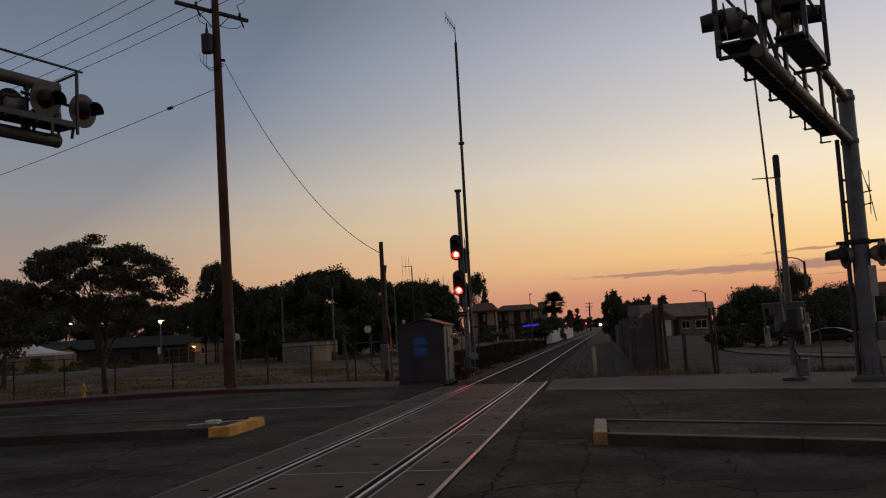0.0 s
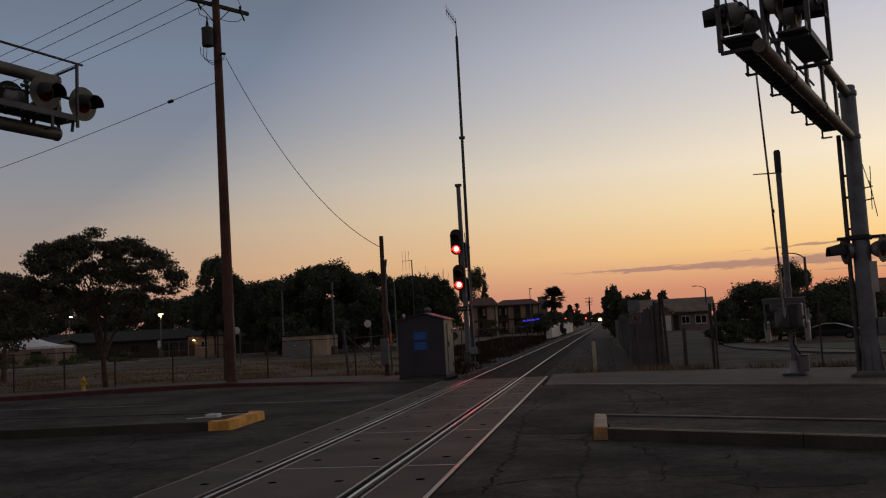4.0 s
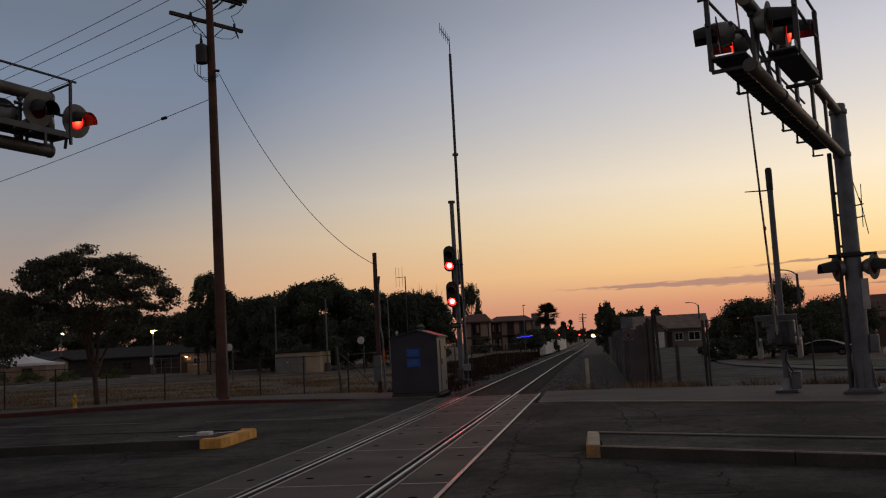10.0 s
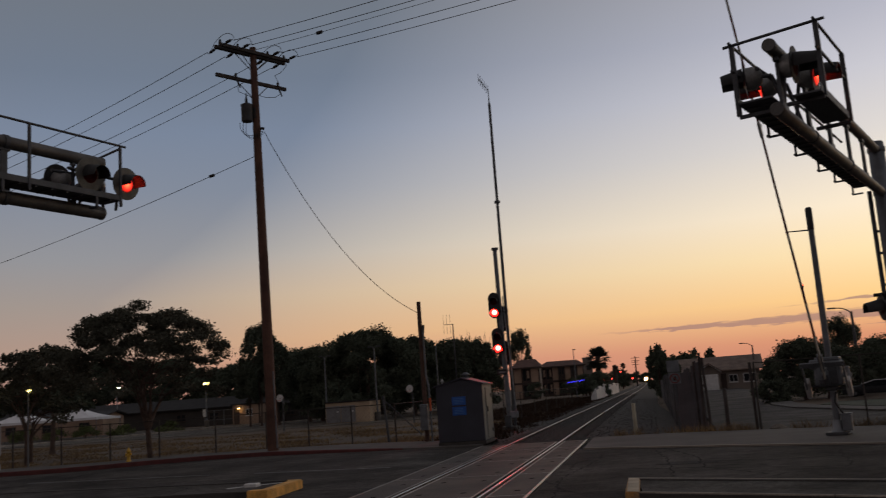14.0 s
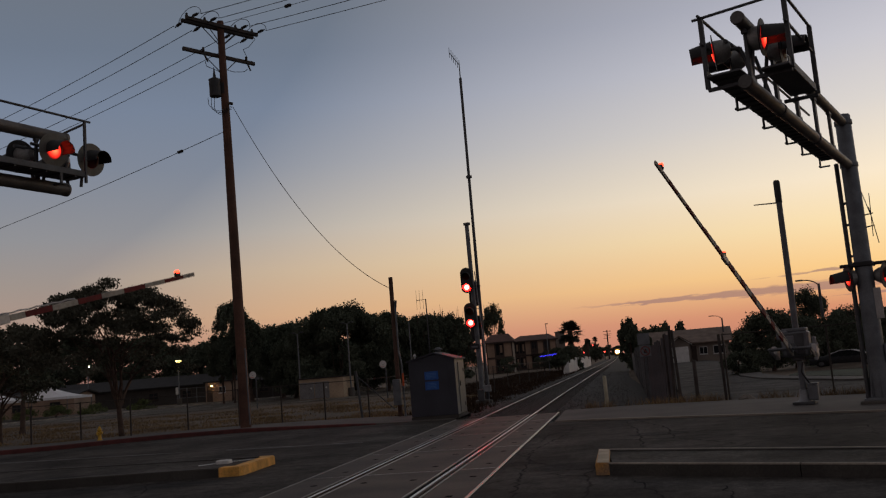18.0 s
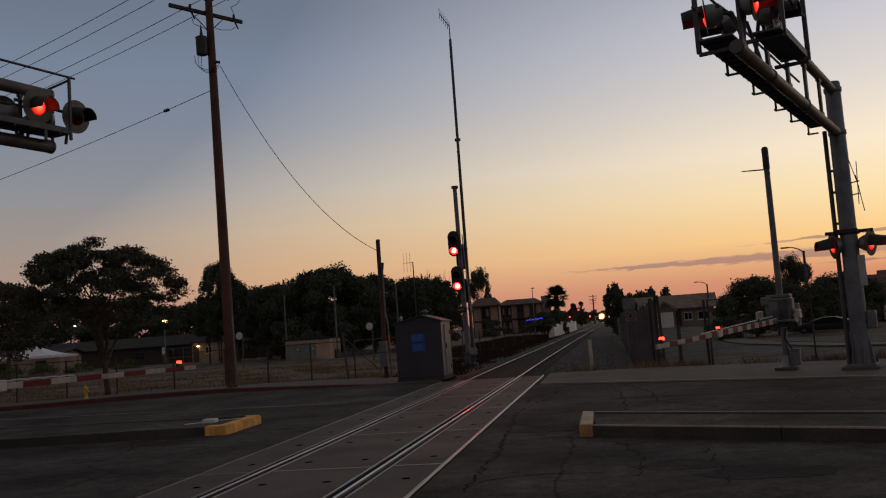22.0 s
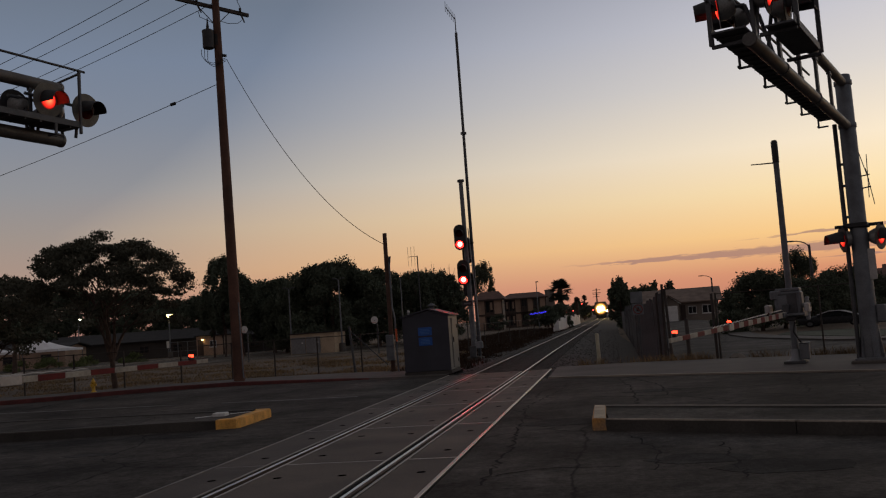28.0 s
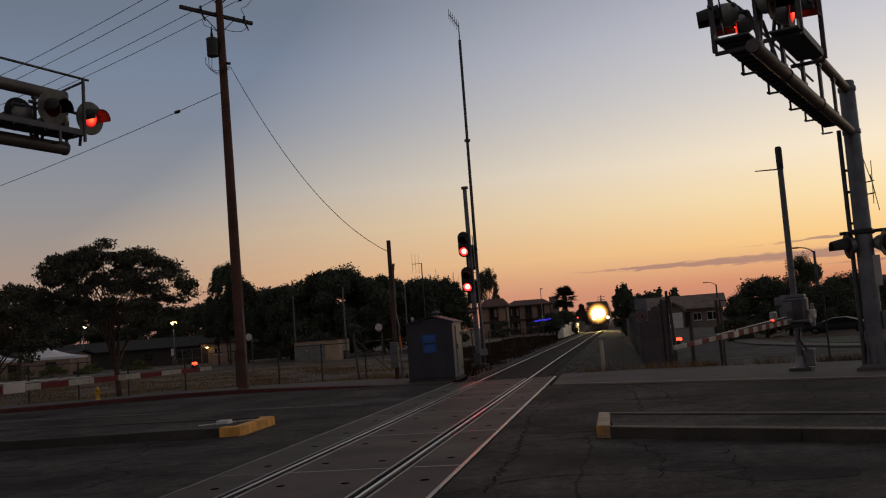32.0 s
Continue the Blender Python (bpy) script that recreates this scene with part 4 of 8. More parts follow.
def tree(x, y, height, half, bottom, label, n=2500, leaf=0.35, trunk=0.18, mat=None, lean=0.0, clumps=26, seed=1, deep=0.8, bare=0.0, fork=0.35, full=1.05, dome=0.0, stems=5, sprig=0.35):
    """A tapered trunk, limbs, and a crown of leaf clumps with gaps and a ragged outline."""
    r = np.random.default_rng(seed)
    rr = random.Random(seed)
    t = thing("tree", x, y, -0.2, label, "tree")
    height, bottom = height + 0.2, bottom + 0.2
    mid, rz = (height + bottom) / 2, (height - bottom) / 2
    cs = []
    for k in range(clumps):
        a = 2.399963 * k + rr.uniform(-0.4, 0.4)
        q = math.sqrt((k + 0.5) / clumps)
        top = math.sqrt(max(0.02, 1 - q * q))
        zz = rr.uniform(-0.95 * (0.35 + 0.65 * top), 0.95 * top) if k % 3 else 0.9 * top
        if dome:
            hi, lo = height - dome * q ** 2.7 - 0.25 - 0.22 * rr.random(), bottom + 0.5 * (1 - q) ** 1.5 - 0.45 * q
            u = rr.random() ** 0.6 if k % 2 else rr.uniform(0.8, 1.0)
            wide = half * (1 + 0.1 * math.sin(5 * a + seed) + 0.06 * math.sin(9 * a))
            cs.append((wide * q * math.cos(a) + lean, wide * q * deep * math.sin(a), lo + (hi - lo) * u))
            continue
        cs.append((half * q * 0.95 * math.cos(a) + lean, half * q * deep * math.sin(a), mid + rz * zz))
    tr = M()
    fz = bottom * fork + height * 0.12
    p0, p1 = Vector((0, 0, -0.1)), Vector((lean * 0.3 + rr.uniform(-0.1, 0.1), 0, fz))
    tr.cyl(p0, p0.lerp(p1, 0.25), trunk * 1.45, trunk * 1.05, 9, False)
    tr.cyl(p0.lerp(p1, 0.25), p1, trunk * 1.05, trunk * 0.85, 9, False)
    part("trunk", tr, BARK, t, "grey-brown bark")
    for k in range(stems):
        c = Vector(cs[int(k * clumps / stems) + rr.randrange(max(1, clumps // stems))])
        lm = M()
        a = p1 + Vector((0, 0, -trunk * rr.random()))
        m1 = a.lerp(c, 0.45) + Vector((rr.uniform(-0.15, 0.15), rr.uniform(-0.15, 0.15), (c.z - a.z) * 0.14))
        way = [a]
        for j in range(1, 9):
            f = j / 8
            q = (a.lerp(m1, f / 0.45) if f <= 0.45 else m1.lerp(c, (f - 0.45) / 0.55)) + Vector((rr.uniform(-1, 1), rr.uniform(-1, 1), 0)) * (0.035 * half * min(1, 4 * f * (1 - f) + 0.1))
            q.x -= (c.x - a.x) * 0.22 * math.sin(math.pi * f)
            way.append(q)
        for j in range(8):
            r0, r1 = (trunk * (0.58 - 0.5 * u ** 0.8) for u in (j / 8, (j + 1) / 8))
            lm.cyl(way[j], way[j + 1], r0, r1, 7, False)
        m1 = way[4]
        for _ in range(4):
            d = Vector(cs[rr.randrange(clumps)])
            if (d - m1).length < half * 1.1:
                lm.cyl(m1, d, trunk * 0.2, trunk * 0.05, 5, False)
        part("limb", lm, BARK, t)
    w = np.array([max(0.25, rr.random()) for _ in cs])
    pick = r.choice(len(cs), n, p=w / w.sum())
    spread = np.array([half, half * 0.95, max(0.45 * half, rz * 0.9)]) * (full / math.sqrt(clumps)) if not dome else np.array([0.3, 0.3, 0.17]) * full
    d = r.normal(size=(n, 3))
    loose = r.random((n, 1)) < 0.28
    d = np.where(loose, d * np.minimum(0.5, 1.25 / np.linalg.norm(d, axis=1)[:, None]), d * (r.random((n, 1)) ** 0.45) / np.linalg.norm(d, axis=1)[:, None])
    puff = r.uniform(0.5, 1.35, len(cs))[pick][:, None] if not dome else r.uniform(0.6, 1.25, len(cs))[pick][:, None]
    pts = np.array(cs)[pick] + d * spread * puff * 1.4
    if sprig:
        # leafy shoots that stand out of the crown
        order = pts[np.argsort(-pts[:, 2])]
        foot = order[r.integers(n // 40, n // 4, int(26 * half))] - np.array([0, 0, 0.3 * leaf])
        f = np.linspace(0.0, 1.0, 9)[None, :, None]
        aim = np.stack([r.normal(0, 0.25, len(foot)), r.normal(0, 0.25, len(foot)), r.uniform(0.25, 1.0, len(foot))], 1) * sprig
        grown = foot[:, None, :] + aim[:, None, :] * f + r.normal(0, leaf * 0.2, (len(foot), 9, 3)) * (1.2 - f)
        pts = np.concatenate([pts, grown.reshape(-1, 3)])
    pts[:, 2] = np.maximum(pts[:, 2], 0.15)
    tagged(part("crown", scatter_cards("crown", pts, leaf, r), mat or LEAF, t, "dark leaves in uneven clumps"), kind="stuff")
    if bare:
        tw = M()
        for _ in range(60):
            c = Vector(cs[rr.randrange(clumps)])
            tw.cyl(c, c + Vector((rr.uniform(-0.3, 0.3), rr.uniform(-0.3, 0.3), bare * rr.uniform(0.5, 1.3))), 0.03, 0.008, 4, False)
        tagged(part("brushwood", tw, BARK, t, "bare upright brushwood"), kind="stuff")
    return t


tree(-16.75, 28.75, 5.68, 3.0, 2.38, "broad-crowned street tree with a forked slender trunk behind the kerb", 46000, 0.088, 0.1, LEAF, -0.33, 200, 3, 0.85, fork=0.2, full=0.88, dome=1.65, stems=10, sprig=0.12)
tree(-25.6, 34.0, 4.9, 2.1, 1.9, "tree with an airy crown at the back of the dry field", 8000, 0.13, 0.085, LEAF, 0, 75, 4, full=0.95, dome=1.2)
tree(-32.3, 45, 6.0, 2.3, 2.9, "tree with an airy crown at the back of the dry field", 6000, 0.2, 0.14, LEAF, 0, 60, 8, dome=1.4)
tree(-27.3, 36.5, 3.3, 2.3, 2.15, "low spreading dark tree beside the canopy", 6000, 0.15, 0.1, LEAF_DARK, 0.2, 46, 5, dome=0.7)
tree(-41.5, 47, 4.6, 3.4, 2.4, "low dark spreading tree at the edge of the field", 7000, 0.24, 0.18, LEAF_DARK, 0, 40, 6)
for x, y, h, w, b, n, sd, sh in ((-33.2, 75, 8.6, 1.7, 1.7, 9000, 11, 0.5), (-34.7, 76, 5.6, 1.3, 2.0, 4000, 71, 0.3), (-32.0, 76, 6.9, 1.5, 0.6, 5000, 72, 0.3), (-30.6, 80, 6.6, 2.3, 0.6, 5500, 12, 0.5), (-36.5, 82, 5.4, 2.4, 2.4, 5000, 13, 0), (-28.3, 77, 5.4, 2.2, -0.2, 5000, 14, 0),
                             (-22.4, 72, 7.0, 4.5, -0.2, 17000, 15, 0.3), (-26.0, 76, 6.0, 2.6, -0.2, 5500, 61, 0), (-19.6, 76, 6.6, 3.1, -0.2, 8000, 16, 0), (-18.0, 85, 6.6, 3.2, -0.2, 7000, 17, 0.4), (-15.4, 77, 5.9, 2.5, -0.2, 6000, 18, 1.0),
                             (-14.1, 77, 5.9, 2.0, -0.2, 5500, 19, 1.1), (-42, 112, 8.6, 4.6, 0.0, 5500, 21, 0), (-49, 116, 9.4, 5.2, 0.0, 5500, 22, 0),
                             (-57, 118, 7.4, 5.2, 0.0, 6500, 23, 0), (-67, 120, 9.2, 6.0, 0.0, 6500, 24, 0), (-77, 121, 10.2, 6.2, 0.0, 6500, 63, 0), (-88, 122, 9.6, 6.4, 0.0, 6500, 25, 0), (-100, 122, 7.6, 6.4, 0.0, 5000, 64, 0), (-35, 100, 5.6, 3.6, 0.0, 5000, 65, 0), (-29, 96, 5.4, 3.6, 0.0, 5000, 66, 0), (-17.5, 92, 5.4, 3.4, -0.2, 5000, 67, 0.4), (-26, 101, 5.4, 4.2, -0.2, 5000, 73, 0.2), (-20.5, 99, 5.6, 3.8, -0.2, 5000, 74, 0.2), (-31.5, 103, 5.4, 3.4, -0.2, 4500, 75, 0.2)):
    if y < 86:
        x, y, h, w = x * 1.09, y * 1.09, 1.5 + (h - 1.5) * 1.09, w * 1.09
    tree(x, y, h, w, b, "dense dark tree in the row behind the field", int(n * 4.4), 0.19 if y < 100 else 0.34, 0.09 if b > 1 else 0.2, LEAF_DARK, 0, 70, sd, 0.7, sh + 0.25, full=1.3, sprig=0.4 + 0.7 * sh)
tree(-22.3, 165, 12.0, 2.0, 2.0, "tall feathery dark tree behind the flats", 7000, 0.3, 0.2, LEAF_DARK, 0, 40, 31, full=1.1, sprig=1.2)
tree(1.05, 90, 4.5, 0.95, -0.1, "tall dense dark tree beside the railway", 11000, 0.24, 0.16, LEAF_DARK, 0, 40, 31)
tree(2.7, 100, 3.7, 0.75, -0.1, "dark bushy tree behind the board fence", 6000, 0.24, 0.12, LEAF_DARK, 0, 26, 131)
tree(1.75, 78, 1.7, 0.6, -0.1, "low dark shrub by the railway fence", 2400, 0.18, 0.08, LEAF_DARK, 0, 14, 32)
for x, y, h, w, b, n, sd, sh in ((7.1, 45, 2.9, 1.25, -0.2, 3600, 33, 0.4), (6.7, 50, 2.2, 0.9, -0.2, 2400, 34, 0.3), (8.3, 46, 2.5, 1.6, -0.2, 3200, 35, 0.2), (11.9, 60, 4.4, 1.15, 0.2, 3000, 36, 0),
                             (12.3, 50, 2.9, 1.8, -0.2, 3000, 37, 0.4), (10.0, 47, 2.3, 1.7, -0.2, 3000, 38, 0.3), (13.0, 50, 2.6, 1.3, -0.2, 3000, 39, 0.5), (5.1, 40.5, 1.1, 0.7, -0.2, 1400, 40, 0)):
    x, y, h, w = x * 1.22, y * 1.22, 1.5 + (h - 1.5) * 1.22, w * 1.22
    tree(x, y, h, w, b, "dense dark hedge tree beyond the side street", n * 6, 0.12, 0.12, LEAF_DARK, 0, 34, sd, 0.8, sh, full=1.25)
tree(7.3, 150, 5.8, 1.0, 1.5, "small dark conifer behind the house", 800, 0.4, 0.14, LEAF_DARK, 0, 14, 42)
tree(9.8, 150, 5.6, 0.9, 1.5, "small dark conifer behind the house", 800, 0.4, 0.14, LEAF_DARK, 0, 14, 43)
tree(5.0, 140, 4.8, 2.4, 1.0, "dark rounded tree behind the house", 1400, 0.45, 0.16, LEAF_DARK, 0, 18, 44)
for x, y, h, w, sd in ((-8.3, 250, 5.6, 0.4, 45), (-8.85, 250, 5.2, 0.35, 46), (-6.6, 235, 3.2, 1.6, 89), (-12.0, 420, 5.5, 3.2, 47), (3.6, 300, 6.0, 2.6, 48), (-9.4, 140, 2.4, 1.8, 49), (-7.4, 118, 1.8, 1.7, 50), (-10.6, 150, 3.0, 2.0, 51), (-12, 330, 5.6, 6.0, 52), (-31, 905, 9.6, 6, 140), (-22, 908, 8.6, 6, 141), (-13, 905, 9.4, 5.5, 142), (-5, 910, 8.2, 5.5, 143), (3, 906, 9.0, 5.5, 144), (11, 908, 8.4, 6, 145)):
    tree(x, y, h, w, 0.1, "far dark tree by the railway", 2200, 1.3 if y > 800 else 0.6 if y > 200 else 0.3, 0.16, LEAF_DARK, 0, 16, sd)


def palm(x, y, height, crown, label, seed):
    t = thing("palm_tree", x, y, -0.2, label, "palm tree")
    part("trunk", M().lathe([(0.42, 0), (0.3, 0.5), (0.26, height - crown * 1.3), (0.4, height - crown * 0.8), (0.4, height - crown * 0.25)], 10), BARK, t, "thick fibrous trunk")
    rr = random.Random(seed)
    for k in range(46):
        az, el = k * 2.4, -0.8 + 2.3 * rr.random()
        L = crown * rr.uniform(0.8, 1.12)
        fr = M()
        o, d = Vector((0, 0, height - crown * 0.75)), Vector((math.cos(az) * math.cos(el), math.sin(az) * math.cos(el), math.sin(el)))
        tip = o + d * L * 0.5
        fr.cyl(o, tip, 0.03, 0.015, 4, False)
        e = d.cross(Vector((0, 0, 1)) if abs(d.z) < 0.95 else Vector((1, 0, 0))).normalized()
        for j in range(15):
            a = (j - 7) * 0.23
            q = tip + (d * math.cos(a) + e * math.sin(a)) * L * 0.5 + Vector((0, 0, -0.12 * L * rr.random()))
            w = (e * math.cos(a) - d * math.sin(a)) * 0.055 * crown
            fr.put([tip, tip.lerp(q, 0.55) + w, q, tip.lerp(q, 0.55) - w], [(0, 1, 2, 3)])
        part("frond", fr, PALM_LEAF, t)
    skirt = M()
    for k in range(90):
        a, z = k * 2.4, height - crown * (0.9 + 1.3 * rr.random())
        c, q = math.cos(a), math.sin(a)
        skirt.put([(c * 0.25, q * 0.25, z + 0.5), (c * 0.6 - q * 0.1, q * 0.6 + c * 0.1, z), (c * 0.45, q * 0.45, z - 0.6), (c * 0.6 + q * 0.1, q * 0.6 - c * 0.1, z)], [(0, 1, 2, 3)])
    if crown > 1.5:
        tagged(part("skirt", skirt, BARK, t, "dead hanging fronds round the trunk"), kind="stuff")
    return t


palm(-7.75, 150, 7.5, 2.5, "dense fan palm rising over the flats", 5)
palm(-8.0, 300, 7.7, 1.15, "far slender fan palm", 6)
palm(-5.9, 170, 4.9, 0.7, "thin young palm beside the larger one", 8)

# ---- utility pole with its arms, transformer and wires ----
ARM_DIR = 58.0


def insulator(parent, x, y, z, m=None):
    part("insulator", M().lathe([(0.03, 0), (0.06, 0.03), (0.035, 0.06), (0.06, 0.09), (0.035, 0.12), (0.05, 0.15), (0.02, 0.19)], 8), BLACK, parent, "dark ribbed insulator", m or Matrix.Translation((x, y, z)))


def utility_pole():
    t = thing("utility_pole", -12.06, 28.3, 0.1, "tall brown wooden utility pole with two crossarms", "utility pole", m=pose(-12.06, 28.3, 0.1, 0, -0.7, 0))
    part("pole", M().lathe([(0.185, -0.15), (0.18, 1.0), (0.165, 5), (0.14, 10), (0.115, 13.98)], 16), POLE_WOOD, t, "weathered brown wood")
    part("pole_sleeve", M().cyl((0.17, -0.06, 0.1), (0.155, -0.06, 2.6), 0.03, 0.03, 8), GALV, t, "grey conduit on the pole")
    arms = []
    for z, half, off in ((13.75, 1.45, 0.14), (13.75, 1.45, -0.14), (12.76, 1.45, 0.15)):
        a = part("crossarm", M().box((0, 0, 0), (half * 2, 0.1, 0.125), 0.01), DARK_WOOD, t, "dark wooden crossarm", pose(0, 0, z, 0, 0, ARM_DIR) @ Matrix.Translation((0, off, 0)))
        arms.append(a)
        for s in (-1, 1):
            part("brace", M().cyl((s * 0.65, 0, -0.06), (s * 0.06, -off * 0.6, -0.62), 0.016, 0.016, 6), BLACK, a, "steel brace")
    for s in (-1.32, -0.62, 0.62, 1.32):
        insulator(arms[0], s, -0.14, 0.06)
        for side in (1, -1):
            part("dead_end_insulator", M().tube([(s, -0.14 + side * 0.2, 0), (s, -0.14 + side * 0.75, -0.02)], 0.022, 6).cyl((s, -0.14 + side * 0.4, 0), (s, -0.14 + side * 0.62, -0.01), 0.05, 0.05, 8), BLACK, arms[0], "dark strain insulator")
        lp = [(s + 0.1, -0.14 + 0.72 * math.cos(a), 0.42 * math.sin(a)) for a in [math.pi * k / 10 for k in range(11)]]
        part("jumper", M().tube(lp, 0.011, 5), WIRE, arms[0], "looped jumper wire")
    for s, side in ((-0.7, 1), (1.05, 1)):
        part("cutout", M().cyl((s, -0.1, -0.05), (s + 0.1, -0.16, -0.36), 0.035, 0.025, 8).box((s, -0.08, 0.1), (0.07, 0.07, 0.14), 0.01), BLACK, arms[2], "dark fuse cutout")
    part("jumper", M().tube([(1.05, -0.15, -0.3), (0.9, -0.1, -0.42), (0.5, -0.1, -0.5), (0.15, -0.1, -0.48)], 0.011, 5), WIRE, arms[2])
    part("jumper", M().tube([(1.05, -0.15, 0.1), (1.0, 0.0, 0.45), (1.25, 0, 0.6), (1.55, 0, 0.95), (1.35, 0, 1.15)], 0.011, 5), WIRE, arms[2])
    part("jumper", M().tube([(-0.7, -0.15, -0.34), (-0.62, -0.1, -0.5), (-0.2, -0.1, -0.58), (0.0, -0.2, -0.75)], 0.011, 5), WIRE, arms[2])
    tr = part("transformer", M().lathe([(0.18, 0), (0.195, 0.02), (0.195, 0.56), (0.205, 0.58), (0.205, 0.61), (0.11, 0.66)], 18), GALV_DARK, t, "grey transformer can", Matrix.Translation((-0.25, -0.2, 11.25)))
    insulator(tr, 0, 0, 0.66)
    part("bushing", M().cyl((0, 0, 0.7), (0.0, 0, 1.05), 0.05, 0.015, 8), BLACK, tr, "dark bushing")
    part("bracket", M().box((0.2, 0.1, 0.3), (0.2, 0.06, 0.4), 0.01), BLACK, tr)
    for k in range(3):
        lp = [(-0.52 + 0.12 * k, -0.22, 11.25), (-0.5 + 0.1 * k, -0.24, 11.0 - 0.08 * k), (-0.36 + 0.06 * k, -0.24, 10.8 - 0.06 * k), (-0.12, -0.2, 10.72 - 0.06 * k), (0.3, -0.15, 10.85 - 0.05 * k)]
        part("lead", M().tube(lp, 0.01, 5), WIRE, t, "drooping service lead")
    part("wire_clamp", M().cyl((0.16, -0.1, 10.98), (0.3, -0.05, 10.96), 0.05, 0.05, 8), BLACK, t)


utility_pole()


def wire(p, q, sag, r=0.012, label="thin dark overhead wire", bead=None):
    p, q = Vector(p), Vector(q)
    n = 28
    pts = [p.lerp(q, k / n) - Vector((0, 0, sag * 4 * (k / n) * (1 - k / n))) for k in range(n + 1)]
    ob = solo("overhead_wire", M().tube(pts, r, 5), WIRE, label, "overhead wire", group="overhead wires")
    if bead is not None:
        c = p.lerp(q, bead) - Vector((0, 0, sag * 4 * bead * (1 - bead)))
        part("splice", M().lathe([(0.02, -0.14), (0.06, -0.1), (0.06, 0.1), (0.02, 0.14)], 8), BLACK, ob, "dark splice sleeve", Matrix.Translation(c) @ (q - p).to_track_quat("Z", "Y").to_matrix().to_4x4())
    return ob


for k, s in enumerate((-1.32, -0.62, 0.62, 1.32)):
    ax, ay = -12.23 + s * math.cos(radians(ARM_DIR)), 28.3 + s * math.sin(radians(ARM_DIR))
    wire((ax - 0.6, ay + 0.25, 13.8), (ax - 0.927 * 46, ay + 0.376 * 46, 13.3), 1.3)
    wire((ax + 0.6, ay - 0.2, 13.88), (ax + 0.948 * 48, ay - 0.318 * 48, 14.0), 0.75)
wire((-12.1, 28.2, 13.95), (-12.1 + 0.948 * 48, 28.2 - 0.318 * 48, 14.3), 0.75, 0.009, "thin overhead wire with a splice", 0.06)
wire((-12.2, 28.3, 10.17), (-12.2 - 0.927 * 42, 28.3 + 0.376 * 42, 8.1), 0.75, 0.012, "lower telephone wire with a dark splice", 0.056)
wire((-11.9, 28.25, 10.95), (-7.14, 29.55, 4.3), 0.98, 0.011, "slack service wire from the pole to a stub pole")


def stub_pole():
    t = thing("stub_pole", -7.15, 29.6, -0.1, "short dark wooden service pole with a meter box and conduit", "pole")
    part("pole", M().lathe([(0.08, -0.1), (0.076, 2.0), (0.072, 4.8)], 10), STUB_WOOD, t, "dark wood")
    part("conduit", M().tube([(0.11, -0.07, 3.8), (0.12, -0.1, 2.3), (0.2, -0.16, 1.9), (0.22, -0.18, 0.1)], 0.03, 8), GALV, t, "bent grey conduit")
    part("meter_box", M().box((0.0, -0.2, 0.95), (0.26, 0.18, 0.85), 0.02).box((0.0, -0.3, 1.15), (0.2, 0.03, 0.3), 0.01), GALV, t, "grey meter box")
    part("marker", M().box((0.23, -0.22, 1.35), (0.06, 0.03, 0.42), 0.005), ORANGE, t, "orange marker strip")
    part("weatherhead", M().cyl((0.11, -0.06, 3.7), (0.14, -0.08, 4.0), 0.03, 0.045, 8), GALV_DARK, t)


stub_pole()

# ---- signal equipment shelter ----


def text_bars(parent, x0, x1, z0, z1, y, rows, material, seed=1):
    """Plain bars standing for unreadable lines of writing."""
    rr = random.Random(seed)
    dz = (z1 - z0) / rows
    for k in range(rows):
        w = (x1 - x0) * rr.uniform(0.7, 1.0)
        part("writing_bar", M().box(((x0 + x1) / 2, y, z0 + dz * (k + 0.5)), (w, 0.004, dz * 0.45)), material, parent)


